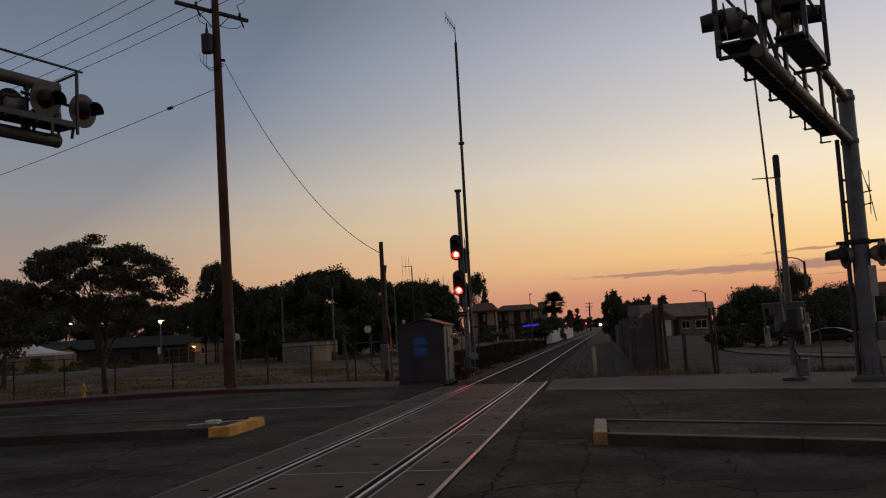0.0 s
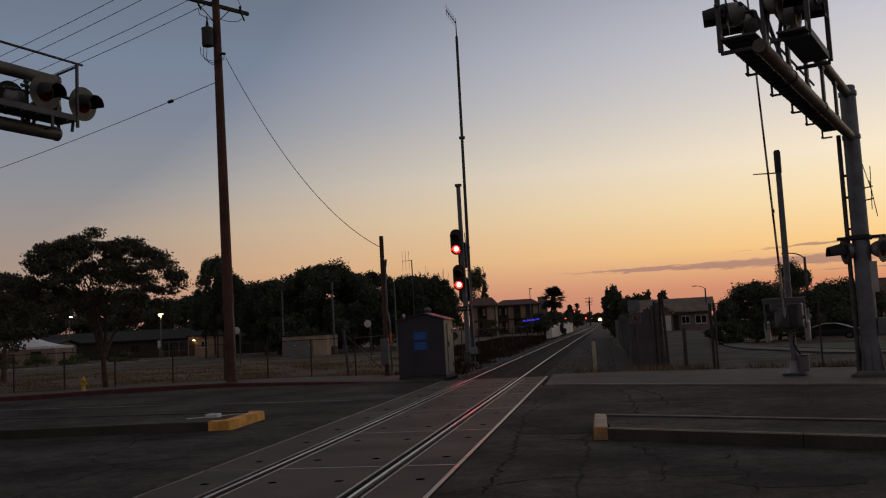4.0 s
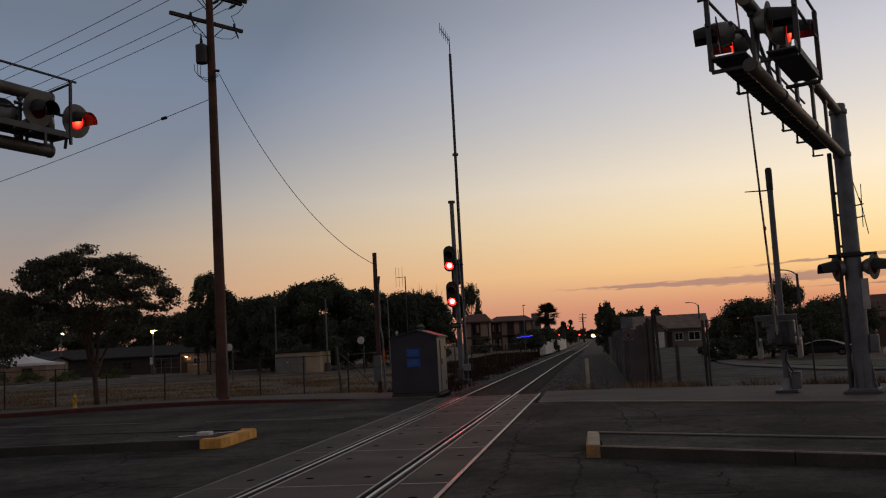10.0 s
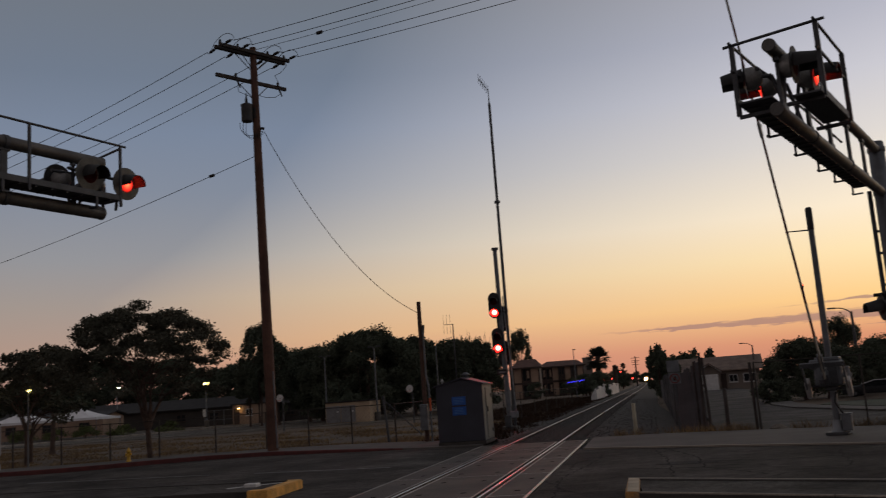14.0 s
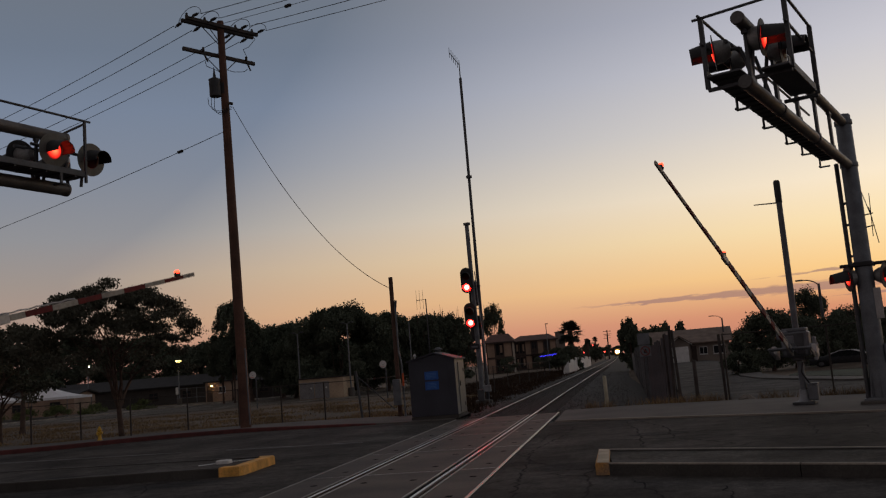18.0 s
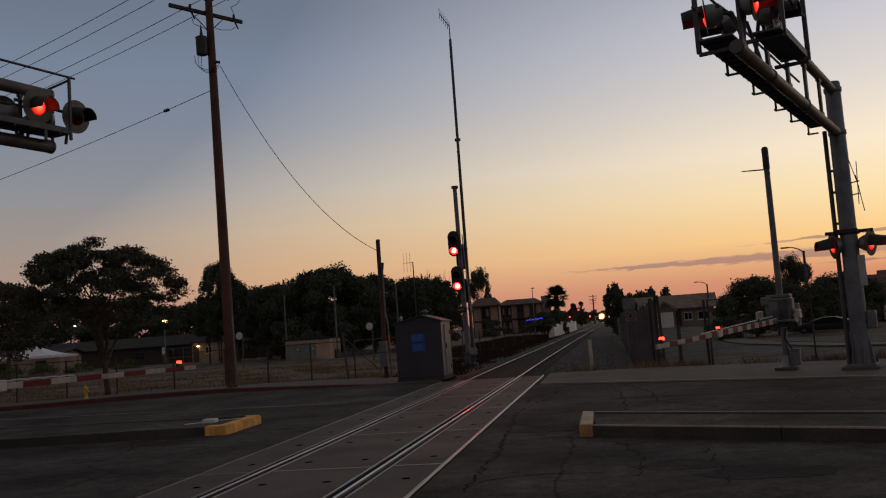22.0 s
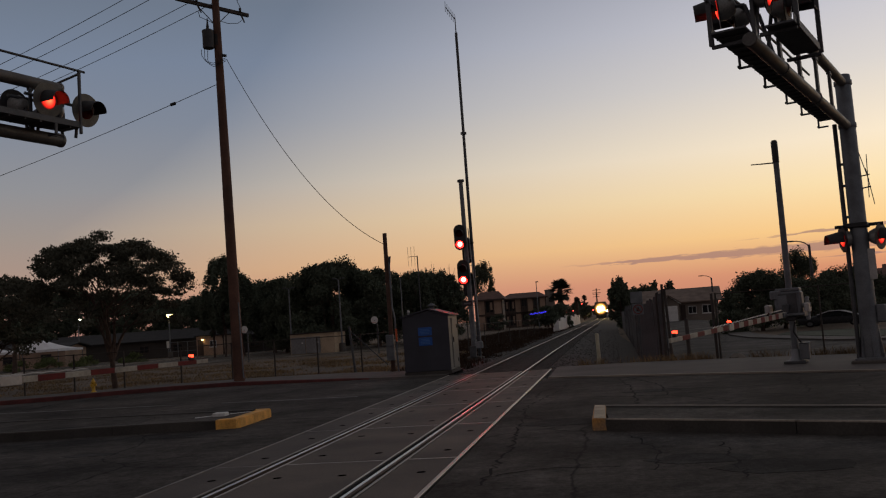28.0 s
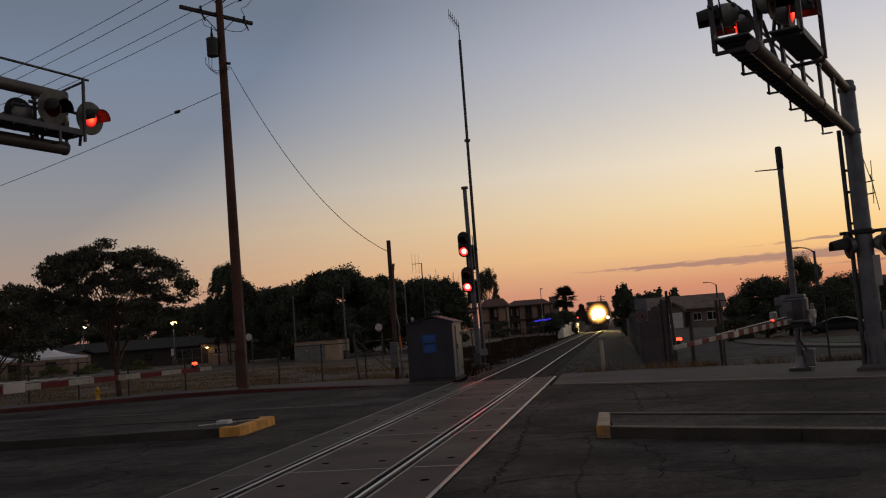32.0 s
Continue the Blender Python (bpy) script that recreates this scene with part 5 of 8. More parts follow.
def shelter():
    t = thing("signal_shelter", -5.42, 27.75, 0.02, "dark grey metal signal shelter with pitched roof and blue notices", "equipment shelter")
    w, d, h = 1.42, 1.6, 1.67
    part("plinth", M().box((0, 0, 0.04), (w + 0.04, d + 0.04, 0.1), 0.01), KERB_DARK, t, "concrete plinth")
    part("wall", M().box((0, -d / 2, h / 2 + 0.1), (w, 0.05, h), 0.005), SHELTER, t, "dark grey front panel")
    part("wall", M().box((0, d / 2, h / 2 + 0.1), (w, 0.05, h), 0.005), SHELTER, t)
    part("wall", M().box((-w / 2 + 0.025, 0, h / 2 + 0.1), (0.05, d - 0.05, h), 0.005), SHELTER, t)
    part("wall", M().box((w / 2 - 0.025, 0, h / 2 + 0.1), (0.05, d - 0.05, h), 0.005), SHELTER_LIGHT, t, "pale side panel with a door")
    for y0, y1 in ((-d / 2 - 0.025, -d / 2 + 0.025), (d / 2 - 0.025, d / 2 + 0.025)):
        gable = M().put([(-w / 2, y0, h + 0.1), (w / 2, y0, h + 0.1), (0.1, y0, h + 0.25), (-w / 2, y1, h + 0.1), (w / 2, y1, h + 0.1), (0.1, y1, h + 0.25)], [(0, 1, 2), (3, 5, 4), (0, 2, 5, 3), (1, 4, 5, 2)])
        part("gable", gable, SHELTER, t)
    for s, x0, z0 in ((-1, -w / 2 - 0.06, h + 0.07), (1, w / 2 + 0.06, h + 0.07)):
        rp = M()
        rp.put([(x0, -d / 2 - 0.08, z0), (x0, d / 2 + 0.08, z0), (0.1, d / 2 + 0.08, h + 0.28), (0.1, -d / 2 - 0.08, h + 0.28), (x0, -d / 2 - 0.08, z0 + 0.04), (x0, d / 2 + 0.08, z0 + 0.04), (0.1, d / 2 + 0.08, h + 0.32), (0.1, -d / 2 - 0.08, h + 0.32)],
               [(0, 1, 2, 3), (7, 6, 5, 4), (0, 4, 5, 1), (2, 6, 7, 3), (1, 5, 6, 2), (0, 3, 7, 4)])
        part("roof_panel", rp, SHELTER, t, "sloping metal roof panel")
    part("vent_cap", M().lathe([(0.08, 0), (0.08, 0.08), (0.16, 0.09), (0.04, 0.17)], 14), GALV, t, "round roof vent", Matrix.Translation((0.1, -0.1, h + 0.31)))
    part("small_vent", M().lathe([(0.03, 0), (0.03, 0.12), (0.06, 0.13), (0.02, 0.2)], 10), WHITE_PAINT, t, "small white vent", Matrix.Translation((-w / 2 + 0.1, -0.3, h + 0.12)))
    for z in (1.3, 1.0):
        s = part("notice", M().box((-0.02, -d / 2 - 0.03, z), (0.42, 0.012, 0.25), 0.004), BLUE_SIGN, t, "blue enamel notice")
        text_bars(s, -0.19, 0.14, z - 0.09, z + 0.09, -d / 2 - 0.04, 4, surf("notice_ink", (0.05, 0.16, 0.42), 0.5, 0, 0.1, 5, 30, 0), int(z * 10))
    dr = part("door", M().box((w / 2 + 0.012, 0.05, 0.9), (0.03, 0.8, 1.5), 0.008), SHELTER_LIGHT, t, "pale metal door")
    for z in (0.35, 1.4):
        part("hinge", M().box((w / 2 + 0.035, 0.42, z), (0.025, 0.05, 0.12), 0.004), BLACK, dr)
    part("handle", M().box((w / 2 + 0.04, -0.27, 1.0), (0.03, 0.04, 0.16), 0.006), BLACK, dr, "dark handle")
    for x in (-0.3, 0.1, 0.5):
        part("panel_seam", M().box((x, -d / 2 - 0.027, h / 2 + 0.1), (0.012, 0.008, h - 0.02)), SHELTER, t)


shelter()

# ---- flashing lights: each glowing lens turns in its housing ----
FLASHERS = []


def half_hood(r, L, n=14):
    mb = M()
    rows = []
    for rad in (r, r - 0.008):
        for yy in (0.0, -L):
            cut = 0.62 if yy == 0.0 else 0.52
            rows.append([(rad * math.sin(a), yy, rad * math.cos(a) - 0.045 * (yy < 0)) for a in [(-1 + 2 * k / n) * math.pi * cut for k in range(n + 1)]])
    mb.grid([rows[0], rows[1]])
    mb.grid([rows[3], rows[2]])
    mb.grid([rows[1], rows[3]], smooth=False)
    return mb


def flasher(parent, x, y, z, turn, phase, disc=0.3, back=None):
    """A round flashing crossing light that faces its own -y: background disc, hood, housing, and the lens that turns."""
    f = part("flasher", background_disc(disc), back or BLACK, parent, "round crossing light with a weathered background disc", pose(x, y, z, 0, 0, turn) @ Euler((radians(4), 0, 0)).to_matrix().to_4x4())
    part("hood", half_hood(0.175, 0.31), BLACK, f, "black tunnel hood", Matrix.Translation((0, -0.02, 0)))
    part("housing", M().lathe([(0.17, 0.0), (0.165, 0.12), (0.11, 0.22), (0.05, 0.24)], 16, Euler((-math.pi / 2, 0, 0)).to_matrix().to_4x4()), ALU, f, "grey lamp housing", Matrix.Translation((0, 0.0, 0)))
    lit = M().lathe([(0.157, 0.001), (0.12, 0.02), (0.06, 0.032), (0.005, 0.036)], 24, Euler((math.pi / 2, 0, 0)).to_matrix().to_4x4())
    ln = part("lens", lit, FLASH_RED, f, "red lens lit from within", Matrix.Translation((0, -0.003, 0)))
    part("lens_back", M().lathe([(0.157, 0.001), (0.12, 0.02), (0.06, 0.032), (0.005, 0.036)], 24, Euler((-math.pi / 2, 0, 0)).to_matrix().to_4x4()), LENS_DARK, ln, "dark red unlit lens")
    FLASHERS.append((ln, phase))
    return f


def background_disc(r):
    """A background disc with a round hole for the lens."""
    mb = M()
    n = 28
    ring = lambda rad, y: [(rad * math.cos(2 * math.pi * k / n), y, rad * math.sin(2 * math.pi * k / n)) for k in range(n)]
    mb.grid([ring(0.16, -0.012), ring(r, -0.006), ring(r, 0.006), ring(0.16, 0.006), ring(0.16, -0.012)], True, False)
    return mb


def cantilever(x, y, rz, reach, zl, zu, hi, fronts, backs, label, rails, deck_z, posts, brackets, struts, disc=0.3, top=0.99, face=None, toe=0, mid=True, inner=True, k=1.0, arm_r=0.115, bar=1.0):
    z0 = 1.5 - 1.45 * k
    up_by = Matrix.Translation((0, 0, (0.05 - z0) / k))
    t = thing("signal_cantilever", 0, 0, 0, label, "crossing signal", m=pose(x * k, y * k, z0, 0, 0, rz) @ Matrix.Diagonal((k, k, k, 1)))
    part("footing", M().box((0, 0, 0.0), (0.72, 0.72, 0.1), 0.02), CONCRETE, t, "concrete footing", up_by)
    part("base_plate", M().box((0, 0, 0.07), (0.58, 0.58, 0.05), 0.008), GALV, t, "bolted base plate", up_by)
    for sx in (-0.24, 0.24):
        for sy in (-0.24, 0.24):
            part("bolt", M().cyl((sx, sy, 0.08), (sx, sy, 0.18), 0.022, 0.022, 6), GALV_DARK, t, "", up_by)
    post = part("post", M().lathe([(0.185, 0.05), (0.175, 1.2), (0.155, hi - 0.03), (0.14, hi)], 20), GALV, t, "thick galvanised steel post")
    for j in range(6):
        a = math.pi / 3 * j + 0.3
        c, s = math.cos(a), math.sin(a)
        part("gusset", M().put([(c * q + s * w, s * q - c * w, z) for w in (-0.012, 0.012) for q, z in ((0.15, 0.09), (0.255, 0.09), (0.25, 0.13), (0.172, 0.7), (0.15, 0.7))],
                               [(0, 1, 2, 3, 4), (9, 8, 7, 6, 5), (0, 5, 6, 1), (1, 6, 7, 2), (2, 7, 8, 3), (3, 8, 9, 4), (4, 9, 5, 0)]), GALV, t, "welded base rib", up_by)
    part("access_door", M().box((0.0, -0.16, 0.6), (0.14, 0.03, 0.3), 0.01), GALV_DARK, post)
    for z, r in ((zl, arm_r), (zu, arm_r * 0.96)):
        tube = part("arm_tube", M().cyl((0, 0, z), (reach, 0, z), r, r * 0.97, 18), ARM_STEEL, t, "horizontal steel arm tube")
        part("end_cap", M().lathe([(r * 1.03, 0), (r * 1.03, 0.05), (r * 0.9, 0.06)], 18, pose(reach - 0.045, 0, z, 0, 90, 0)), ARM_STEEL, tube, "welded end cap")
        for u in (reach * 0.42, reach - 2.0):
            part("tube_collar", M().lathe([(r * 1.12, 0), (r * 1.12, 0.09)], 18, pose(u, 0, z, 0, 90, 0)), GALV_DARK, tube, "bolted collar")
        part("arm_clamp", M().lathe([(0.17, -0.05), (0.178, -0.04), (0.178, 0.04), (0.17, 0.05)], 20, Matrix.Translation((0, 0, z))), GALV, t, "band clamp at the post")
    for u, w in struts:
        w *= bar
        part("strut", M().box((u, 0, (zl + zu) / 2), (w, 0.05, zu - zl), 0.005).box((u, 0, zl + 0.13), (w * 1.7, 0.07, 0.06), 0.004).box((u, 0, zu - 0.12), (w * 1.7, 0.07, 0.06), 0.004), GALV_DARK, t, "flat upright between the tubes")
    deck = M().box((reach / 2 + 0.05, -0.27, deck_z), (reach - 0.1, 0.46, 0.03), 0.004)
    for j in range(int(reach / 0.3)):
        deck.box((0.2 + 0.3 * j, -0.3, deck_z - 0.025), (0.03, 0.38, 0.03))
    part("walkway", deck, GALV_DARK, t, "narrow steel grating walkway")
    part("toe_board", M().box((reach / 2 + 0.05, -0.5, deck_z + 0.04), (reach - 0.1, 0.012, 0.1)), GALV_DARK, t)
    for u in brackets:
        part("walkway_bracket", M().box((u, -0.485, deck_z - 0.09), (0.05, 0.03, 0.24), 0.003).box((u, -0.4, deck_z - 0.195), (0.04, 0.2, 0.03), 0.003).box((u + 0.06, -0.485, deck_z - 0.195), (0.1, 0.03, 0.03)), GALV_DARK, t, "angle bracket under the walkway")
    if inner:
        deck = M().box((reach - 0.75, 0.42, deck_z - 0.1), (1.75, 0.36, 0.03), 0.004)
        part("end_platform", deck, GALV_DARK, t, "grating platform at the arm's end")
        part("platform_toe", M().box((reach - 0.75, 0.6, deck_z - 0.06), (1.75, 0.012, 0.1)), GALV_DARK, t)
    for u, v in posts:
        part("rail_post", M().box((u, v, deck_z - 0.12 + (top + 0.1) / 2), (0.045 * bar, 0.045 * bar, top + 0.1), 0.004), GALV_DARK, t, "handrail post")
        if inner:
            part("rail_post_foot", M().box((u, v * 0.6, deck_z - 0.14), (0.05, abs(v) * 0.8, 0.05), 0.004), GALV_DARK, t)
    a, c = posts[0], (rails, posts[0][1])
    runs = [(a, c)] + [(a, posts[1]), (posts[1], posts[2])] * inner
    zt = deck_z + top - 0.02
    for z in (zt, deck_z + top * 0.55):
        for p, q in runs:
            if z < zt and ((p, q) == (a, posts[1]) or not mid):
                continue
            way = Vector((q[0] - p[0], q[1] - p[1], 0)).normalized() * 0.12
            part("handrail", M().cyl((p[0] - way.x, p[1] - way.y, z), (q[0] + way.x, q[1] + way.y, z), 0.022, 0.022, 8), GALV_DARK, t, "steel handrail")
    if not inner:
        part("handrail", M().cyl((a[0], a[1], zt - 0.05), (a[0] + 0.2, 0.4, zt - 0.05), 0.022, 0.022, 8), GALV_DARK, t, "steel handrail")
    for (u, v, z, ph), s in [(f, toe) for f in fronts] + [(f, 180) for f in backs]:
        flasher(t, u, v, z, s, ph, disc, face if s < 90 else None)
        part("lamp_bracket", M().tube([(u, v + (0.16 if s < 90 else -0.16), z), (u, v * 0.3, z - 0.02), (u, 0, zl + 0.1)], 0.028, 8), GALV_DARK, t, "lamp bracket")
    for row in (fronts, backs):
        (u0, v0, z0, _), (u1, v1, z1, _) = row
        q = 0.2 if v0 < 0 else -0.2
        part("lamp_crossarm", M().cyl((u0 + 0.1, v0 + q, z0 + 0.1), (u1 - 0.3, v1 + q, z1 + 0.1), 0.03, 0.03, 8), GALV_DARK, t, "lamp crossarm")
    return t


cant = cantilever(5.25, 19.6, -112.2, 7.95, 4.93, 5.83, 6.0, [(7.35, -0.52, 5.62, 0), (6.5, -0.52, 5.7, 1)], [(7.5, 0.2, 5.62, 0), (6.85, 0.32, 5.6, 1)],
                  "grey steel cantilever over the street with flashing crossing lights", 0.6, 5.12, ((7.75, -0.55), (7.86, 0.6), (6.21, 0.6)), (6.55, 4.97, 3.37, 2.07, 0.38),
                  ((7.55, 0.13), (6.05, 0.1), (4.6, 0.1), (3.05, 0.1), (1.66, 0.1)), 0.26, 0.93, toe=15, k=1.06, arm_r=0.096, bar=1.4)
part("crossarm", M().cyl((0.06, -0.44, 2.86), (-0.06, 0.46, 2.86), 0.035, 0.035, 8).box((0, 0, 2.86), (0.4, 0.4, 0.1), 0.02), BLACK, cant, "lamp crossarm")
for u, v, turn, ph, d, back in ((0.047, -0.31, 27, 0, 0.27, BLACK), (-0.05, 0.39, 163, 0, 0.27, DISC_GREY)):
    flasher(cant, u, v, 2.6, turn, ph, d, back)
    part("lamp_hanger", M().tube([(u * 0.9, v * 0.9, 2.86), (u, v, 2.84), (u, v, 2.62)], 0.022, 6), BLACK, cant, "bent lamp hanger")
part("conduit", M().cyl((0.02, -0.24, 0.0), (0.02, -0.24, 5.0), 0.045, 0.045, 8), GALV_DARK, cant, "thin conduit beside the post")
for z in (1.5, 3.05, 3.7, 4.15):
    part("strap", M().box((0.01, -0.2, z), (0.05, 0.14, 0.05), 0.004), GALV_DARK, cant)
part("plate", M().box((0.1, 0.2, 2.05), (0.02, 0.14, 0.62), 0.004), SIGN_BACK, cant, "small blank metal plate")
part("terminal_box", M().box((0.0, 0.26, 1.05), (0.16, 0.18, 0.36), 0.02), GALV, cant, "grey terminal box on the post")
for z in (3.85, 3.6):
    part("antenna_stem", M().cyl((0.02, 0.12, z), (0.05, 0.32, z + 0.02), 0.014, 0.014, 6), GALV_DARK, cant, "antenna stand-off")
for y0, z0, y1, z1 in ((0.16, 4.35, 0.3, 3.75), (0.3, 4.28, 0.27, 3.4), (0.26, 4.0, 0.36, 3.25)):
    part("antenna_rod", M().cyl((0.06, y0, z0), (0.06, y1, z1), 0.009, 0.009, 5), GALV_DARK, cant, "thin antenna rod")

MAST_L = (-9.12 - 0.2874 * 9.12, 14.228 - 0.9578 * 9.12)
cantilever(MAST_L[0], MAST_L[1], 73.3, 9.12, 5.155, 6.085, 6.3, [(9.43, -0.28, 5.71, 1), (8.63, -0.28, 5.75, 0)], [(9.15, 0.28, 5.72, 1), (8.42, 0.28, 5.7, 0)],
           "grey steel cantilever arm with flashing crossing lights over the street", 1.0, 5.32, ((9.11, -0.5), (7.26, -0.5), (5.41, -0.5), (3.56, -0.5)), (8.6, 6.8, 5.0, 3.2, 1.4),
           ((8.5, 0.05), (7.15, 0.12), (6.8, 0.05), (5.4, 0.1), (3.9, 0.1), (2.4, 0.1)), 0.3, 1.02, DISC_GREY, mid=False, inner=False)

# ---- crossing gates ----
GATES = []


def gate(x, y, rz, zp, length, label, tall, lamps, tip, drop=0.0, far=1.0):
    z0 = 1.5 - 1.45 * far
    lift = (0.05 - z0) / far
    t = thing("crossing_gate", 0, 0, 0, label, "crossing gate", m=pose(x * far, y * far, z0, 0, 0, rz) @ Matrix.Diagonal((far, far, far, 1)))
    px, py = -0.39, 0.04
    part("base", M().box((px, py, 0.02), (0.42, 0.46, 0.06), 0.01), GALV_DARK, t, "bolted steel base plate", Matrix.Translation((0, 0, lift)))
    part("base_casting", M().lathe([(0.16, 0.04), (0.14, 0.07), (0.095, 0.12), (0.09, 0.3)], 14), GALV_PALE, t, "cast post base", Matrix.Translation((px, py, lift)))
    part("junction_box", M().box((px + 0.02, py + 0.2, 0.24), (0.2, 0.2, 0.34), 0.02).box((px + 0.02, py + 0.2, 0.42), (0.22, 0.22, 0.03), 0.008), GALV, t, "grey junction box", Matrix.Translation((0, 0, lift)))
    part("post", M().lathe([(0.07, 0.1), (0.067, 2.2), (0.06, tall - 0.5)], 14), GALV, t, "galvanised post", Matrix.Translation((px, py, 0)))
    if tall > 3:
        part("post_cap", M().lathe([(0.07, 0), (0.072, 0.46), (0.05, 0.5)], 14), BLACK, t, "dark capped top", Matrix.Translation((px, py, tall - 0.5)))
        part("side_bracket", M().cyl((px, py, tall - 0.5), (px + 0.2, py - 0.5, tall - 0.5), 0.018, 0.012, 6), GALV_DARK, t, "thin side bracket")
    part("mechanism", M().box((px + 0.02, py - 0.02, zp + 0.1), (0.42, 0.56, 0.54), 0.04).box((px + 0.02, py - 0.02, zp + 0.4), (0.38, 0.5, 0.08), 0.02).box((px + 0.24, py - 0.12, zp + 0.12), (0.06, 0.2, 0.34), 0.02), GALV, t, "grey gate mechanism box")
    part("upper_cover", M().box((px + 0.1, py - 0.26, zp + 0.3), (0.3, 0.24, 0.2), 0.03), GALV, t, "grey upper cover")
    part("clamp", M().box((px, py, zp - 0.22), (0.24, 0.24, 0.09), 0.015).box((px + 0.04, py + 0.16, zp - 0.22), (0.05, 0.28, 0.05), 0.01).box((px + 0.04, py - 0.2, zp - 0.16), (0.05, 0.36, 0.04), 0.01), GALV_DARK, t, "dark steel post clamp")
    part("drive_arm", M().box((px + 0.16, py + 0.36, zp - 0.02), (0.1, 0.08, 0.5), 0.02).cyl((px + 0.1, py + 0.2, zp + 0.05), (px + 0.1, py + 0.42, zp + 0.05), 0.05, 0.05, 10), GALV_PALE, t, "pale drive arm")
    part("mechanism_door", M().box((px + 0.24, py - 0.02, zp + 0.1), (0.03, 0.38, 0.46), 0.01), GALV_DARK, t)
    part("cable", M().tube([(px + 0.06, py + 0.06, zp - 0.3), (px + 0.1, py + 0.02, zp - 0.5), (px + 0.12, py + 0.1, zp - 0.65), (px + 0.04, py + 0.2, 0.42)], 0.02, 6), BLACK, t, "black cable")
    arm = part("arm", M().box((0, 0, 0), (0.3, 0.12, 0.2), 0.02), GALV_DARK, t, "gate arm with red and white stripes", Matrix.Translation((0, 0, zp)))
    for sy in (-0.4, 0.4):
        part("counterweight", M().box((-0.24, sy, 0), (0.42, 0.1, 0.2), 0.02), SIGN_BACK, arm, "pale steel counterweight")
    part("arm_support", M().box((0.15, 0.4, 0), (0.6, 0.03, 0.1), 0.005).box((0.15, -0.4, 0), (0.6, 0.03, 0.1), 0.005).box((0.45, 0, 0), (0.12, 0.86, 0.04), 0.006).box((0.5, 0, 0), (0.4, 0.1, 0.1), 0.01), GALV, arm, "grey arm support frame")
    L = length + tip
    s = L - tip - 0.406 * int((L - tip - 0.5) / 0.406)
    red = int((L - tip - s) / 0.406) % 2 == 0
    part("stripe", M().box(((0.1 + s) / 2, 0, 0), (s - 0.1, 0.035, 0.115), 0.004), ARM_WHITE, arm)
    while s < L - 0.01:
        e = min(s + 0.406, L)
        if L - tip - 0.02 <= s:
            e = L
        h = 0.112 - 0.045 * (s / L) - (0.012 if s > L * 0.6 else 0)
        red = not red
        part("stripe", M().box(((s + e) / 2, 0, 0), (e - s, 0.03, h), 0.004), ARM_RED if red and e < L - 0.01 else ARM_WHITE, arm, "red stripe" if red and e < L - 0.01 else "white stripe")
        s = e
    wv = M().tube([(0.6 + 0.12 * j, 0.0, 0.105 + (0.012 if j % 2 else 0.0) - 0.0012 * j) for j in range(int(length * 0.72 / 0.12))], 0.01, 5)
    part("lamp_cable", wv, SIGN_BACK, arm, "pale cable along the arm")
    part("joint_sleeve", M().box((L * 0.62, 0, 0), (0.3, 0.05, 0.11), 0.006), SIGN_BACK, arm, "bolted sleeve")
    for u in lamps:
        h = part("lamp", M().box((u, 0, 0.055), (0.1, 0.05, 0.05), 0.01), BLACK, arm, "small red gate lamp")
        ln = part("lamp_lens", M().box((0.014, 0, -0.01), (0.026, 0.06, 0.042), 0.008).box((-0.014, 0, -0.01), (0.026, 0.06, 0.042), 0.008), TIP_RED, h, "glowing red lens", Matrix.Translation((u, 0, 0.1)))
        if u < length - 1:
            # a flashing lens: its dark half faces forward while it is off
            ln.data.materials.append(LENS_DARK)
            for f in ln.data.polygons:
                f.material_index = 0 if f.center.x > 0.01 and f.normal.x > 0.4 else 1
            FLASHERS.append((ln, 0 if u > length / 2 else 1))
    for c in arm.children:
        if not c.name.startswith("counterweight"):
            c.matrix_basis = Matrix.Translation((0, 0, -drop))
    GATES.append(arm)
    return t


gate(3.81, 20.28, -108.5, 1.26, 9.3, "grey crossing gate with a tall post and striped arm", 4.96, (9.2, 5.9, 2.35), 0.16, 0.12, 1.06)
gate(-7.58, 3.29, 77.9, 1.19, 8.9, "grey crossing gate with a red and white striped arm", 1.9, (8.8,), 0.26)

# ---- block signal and its antenna mast ----


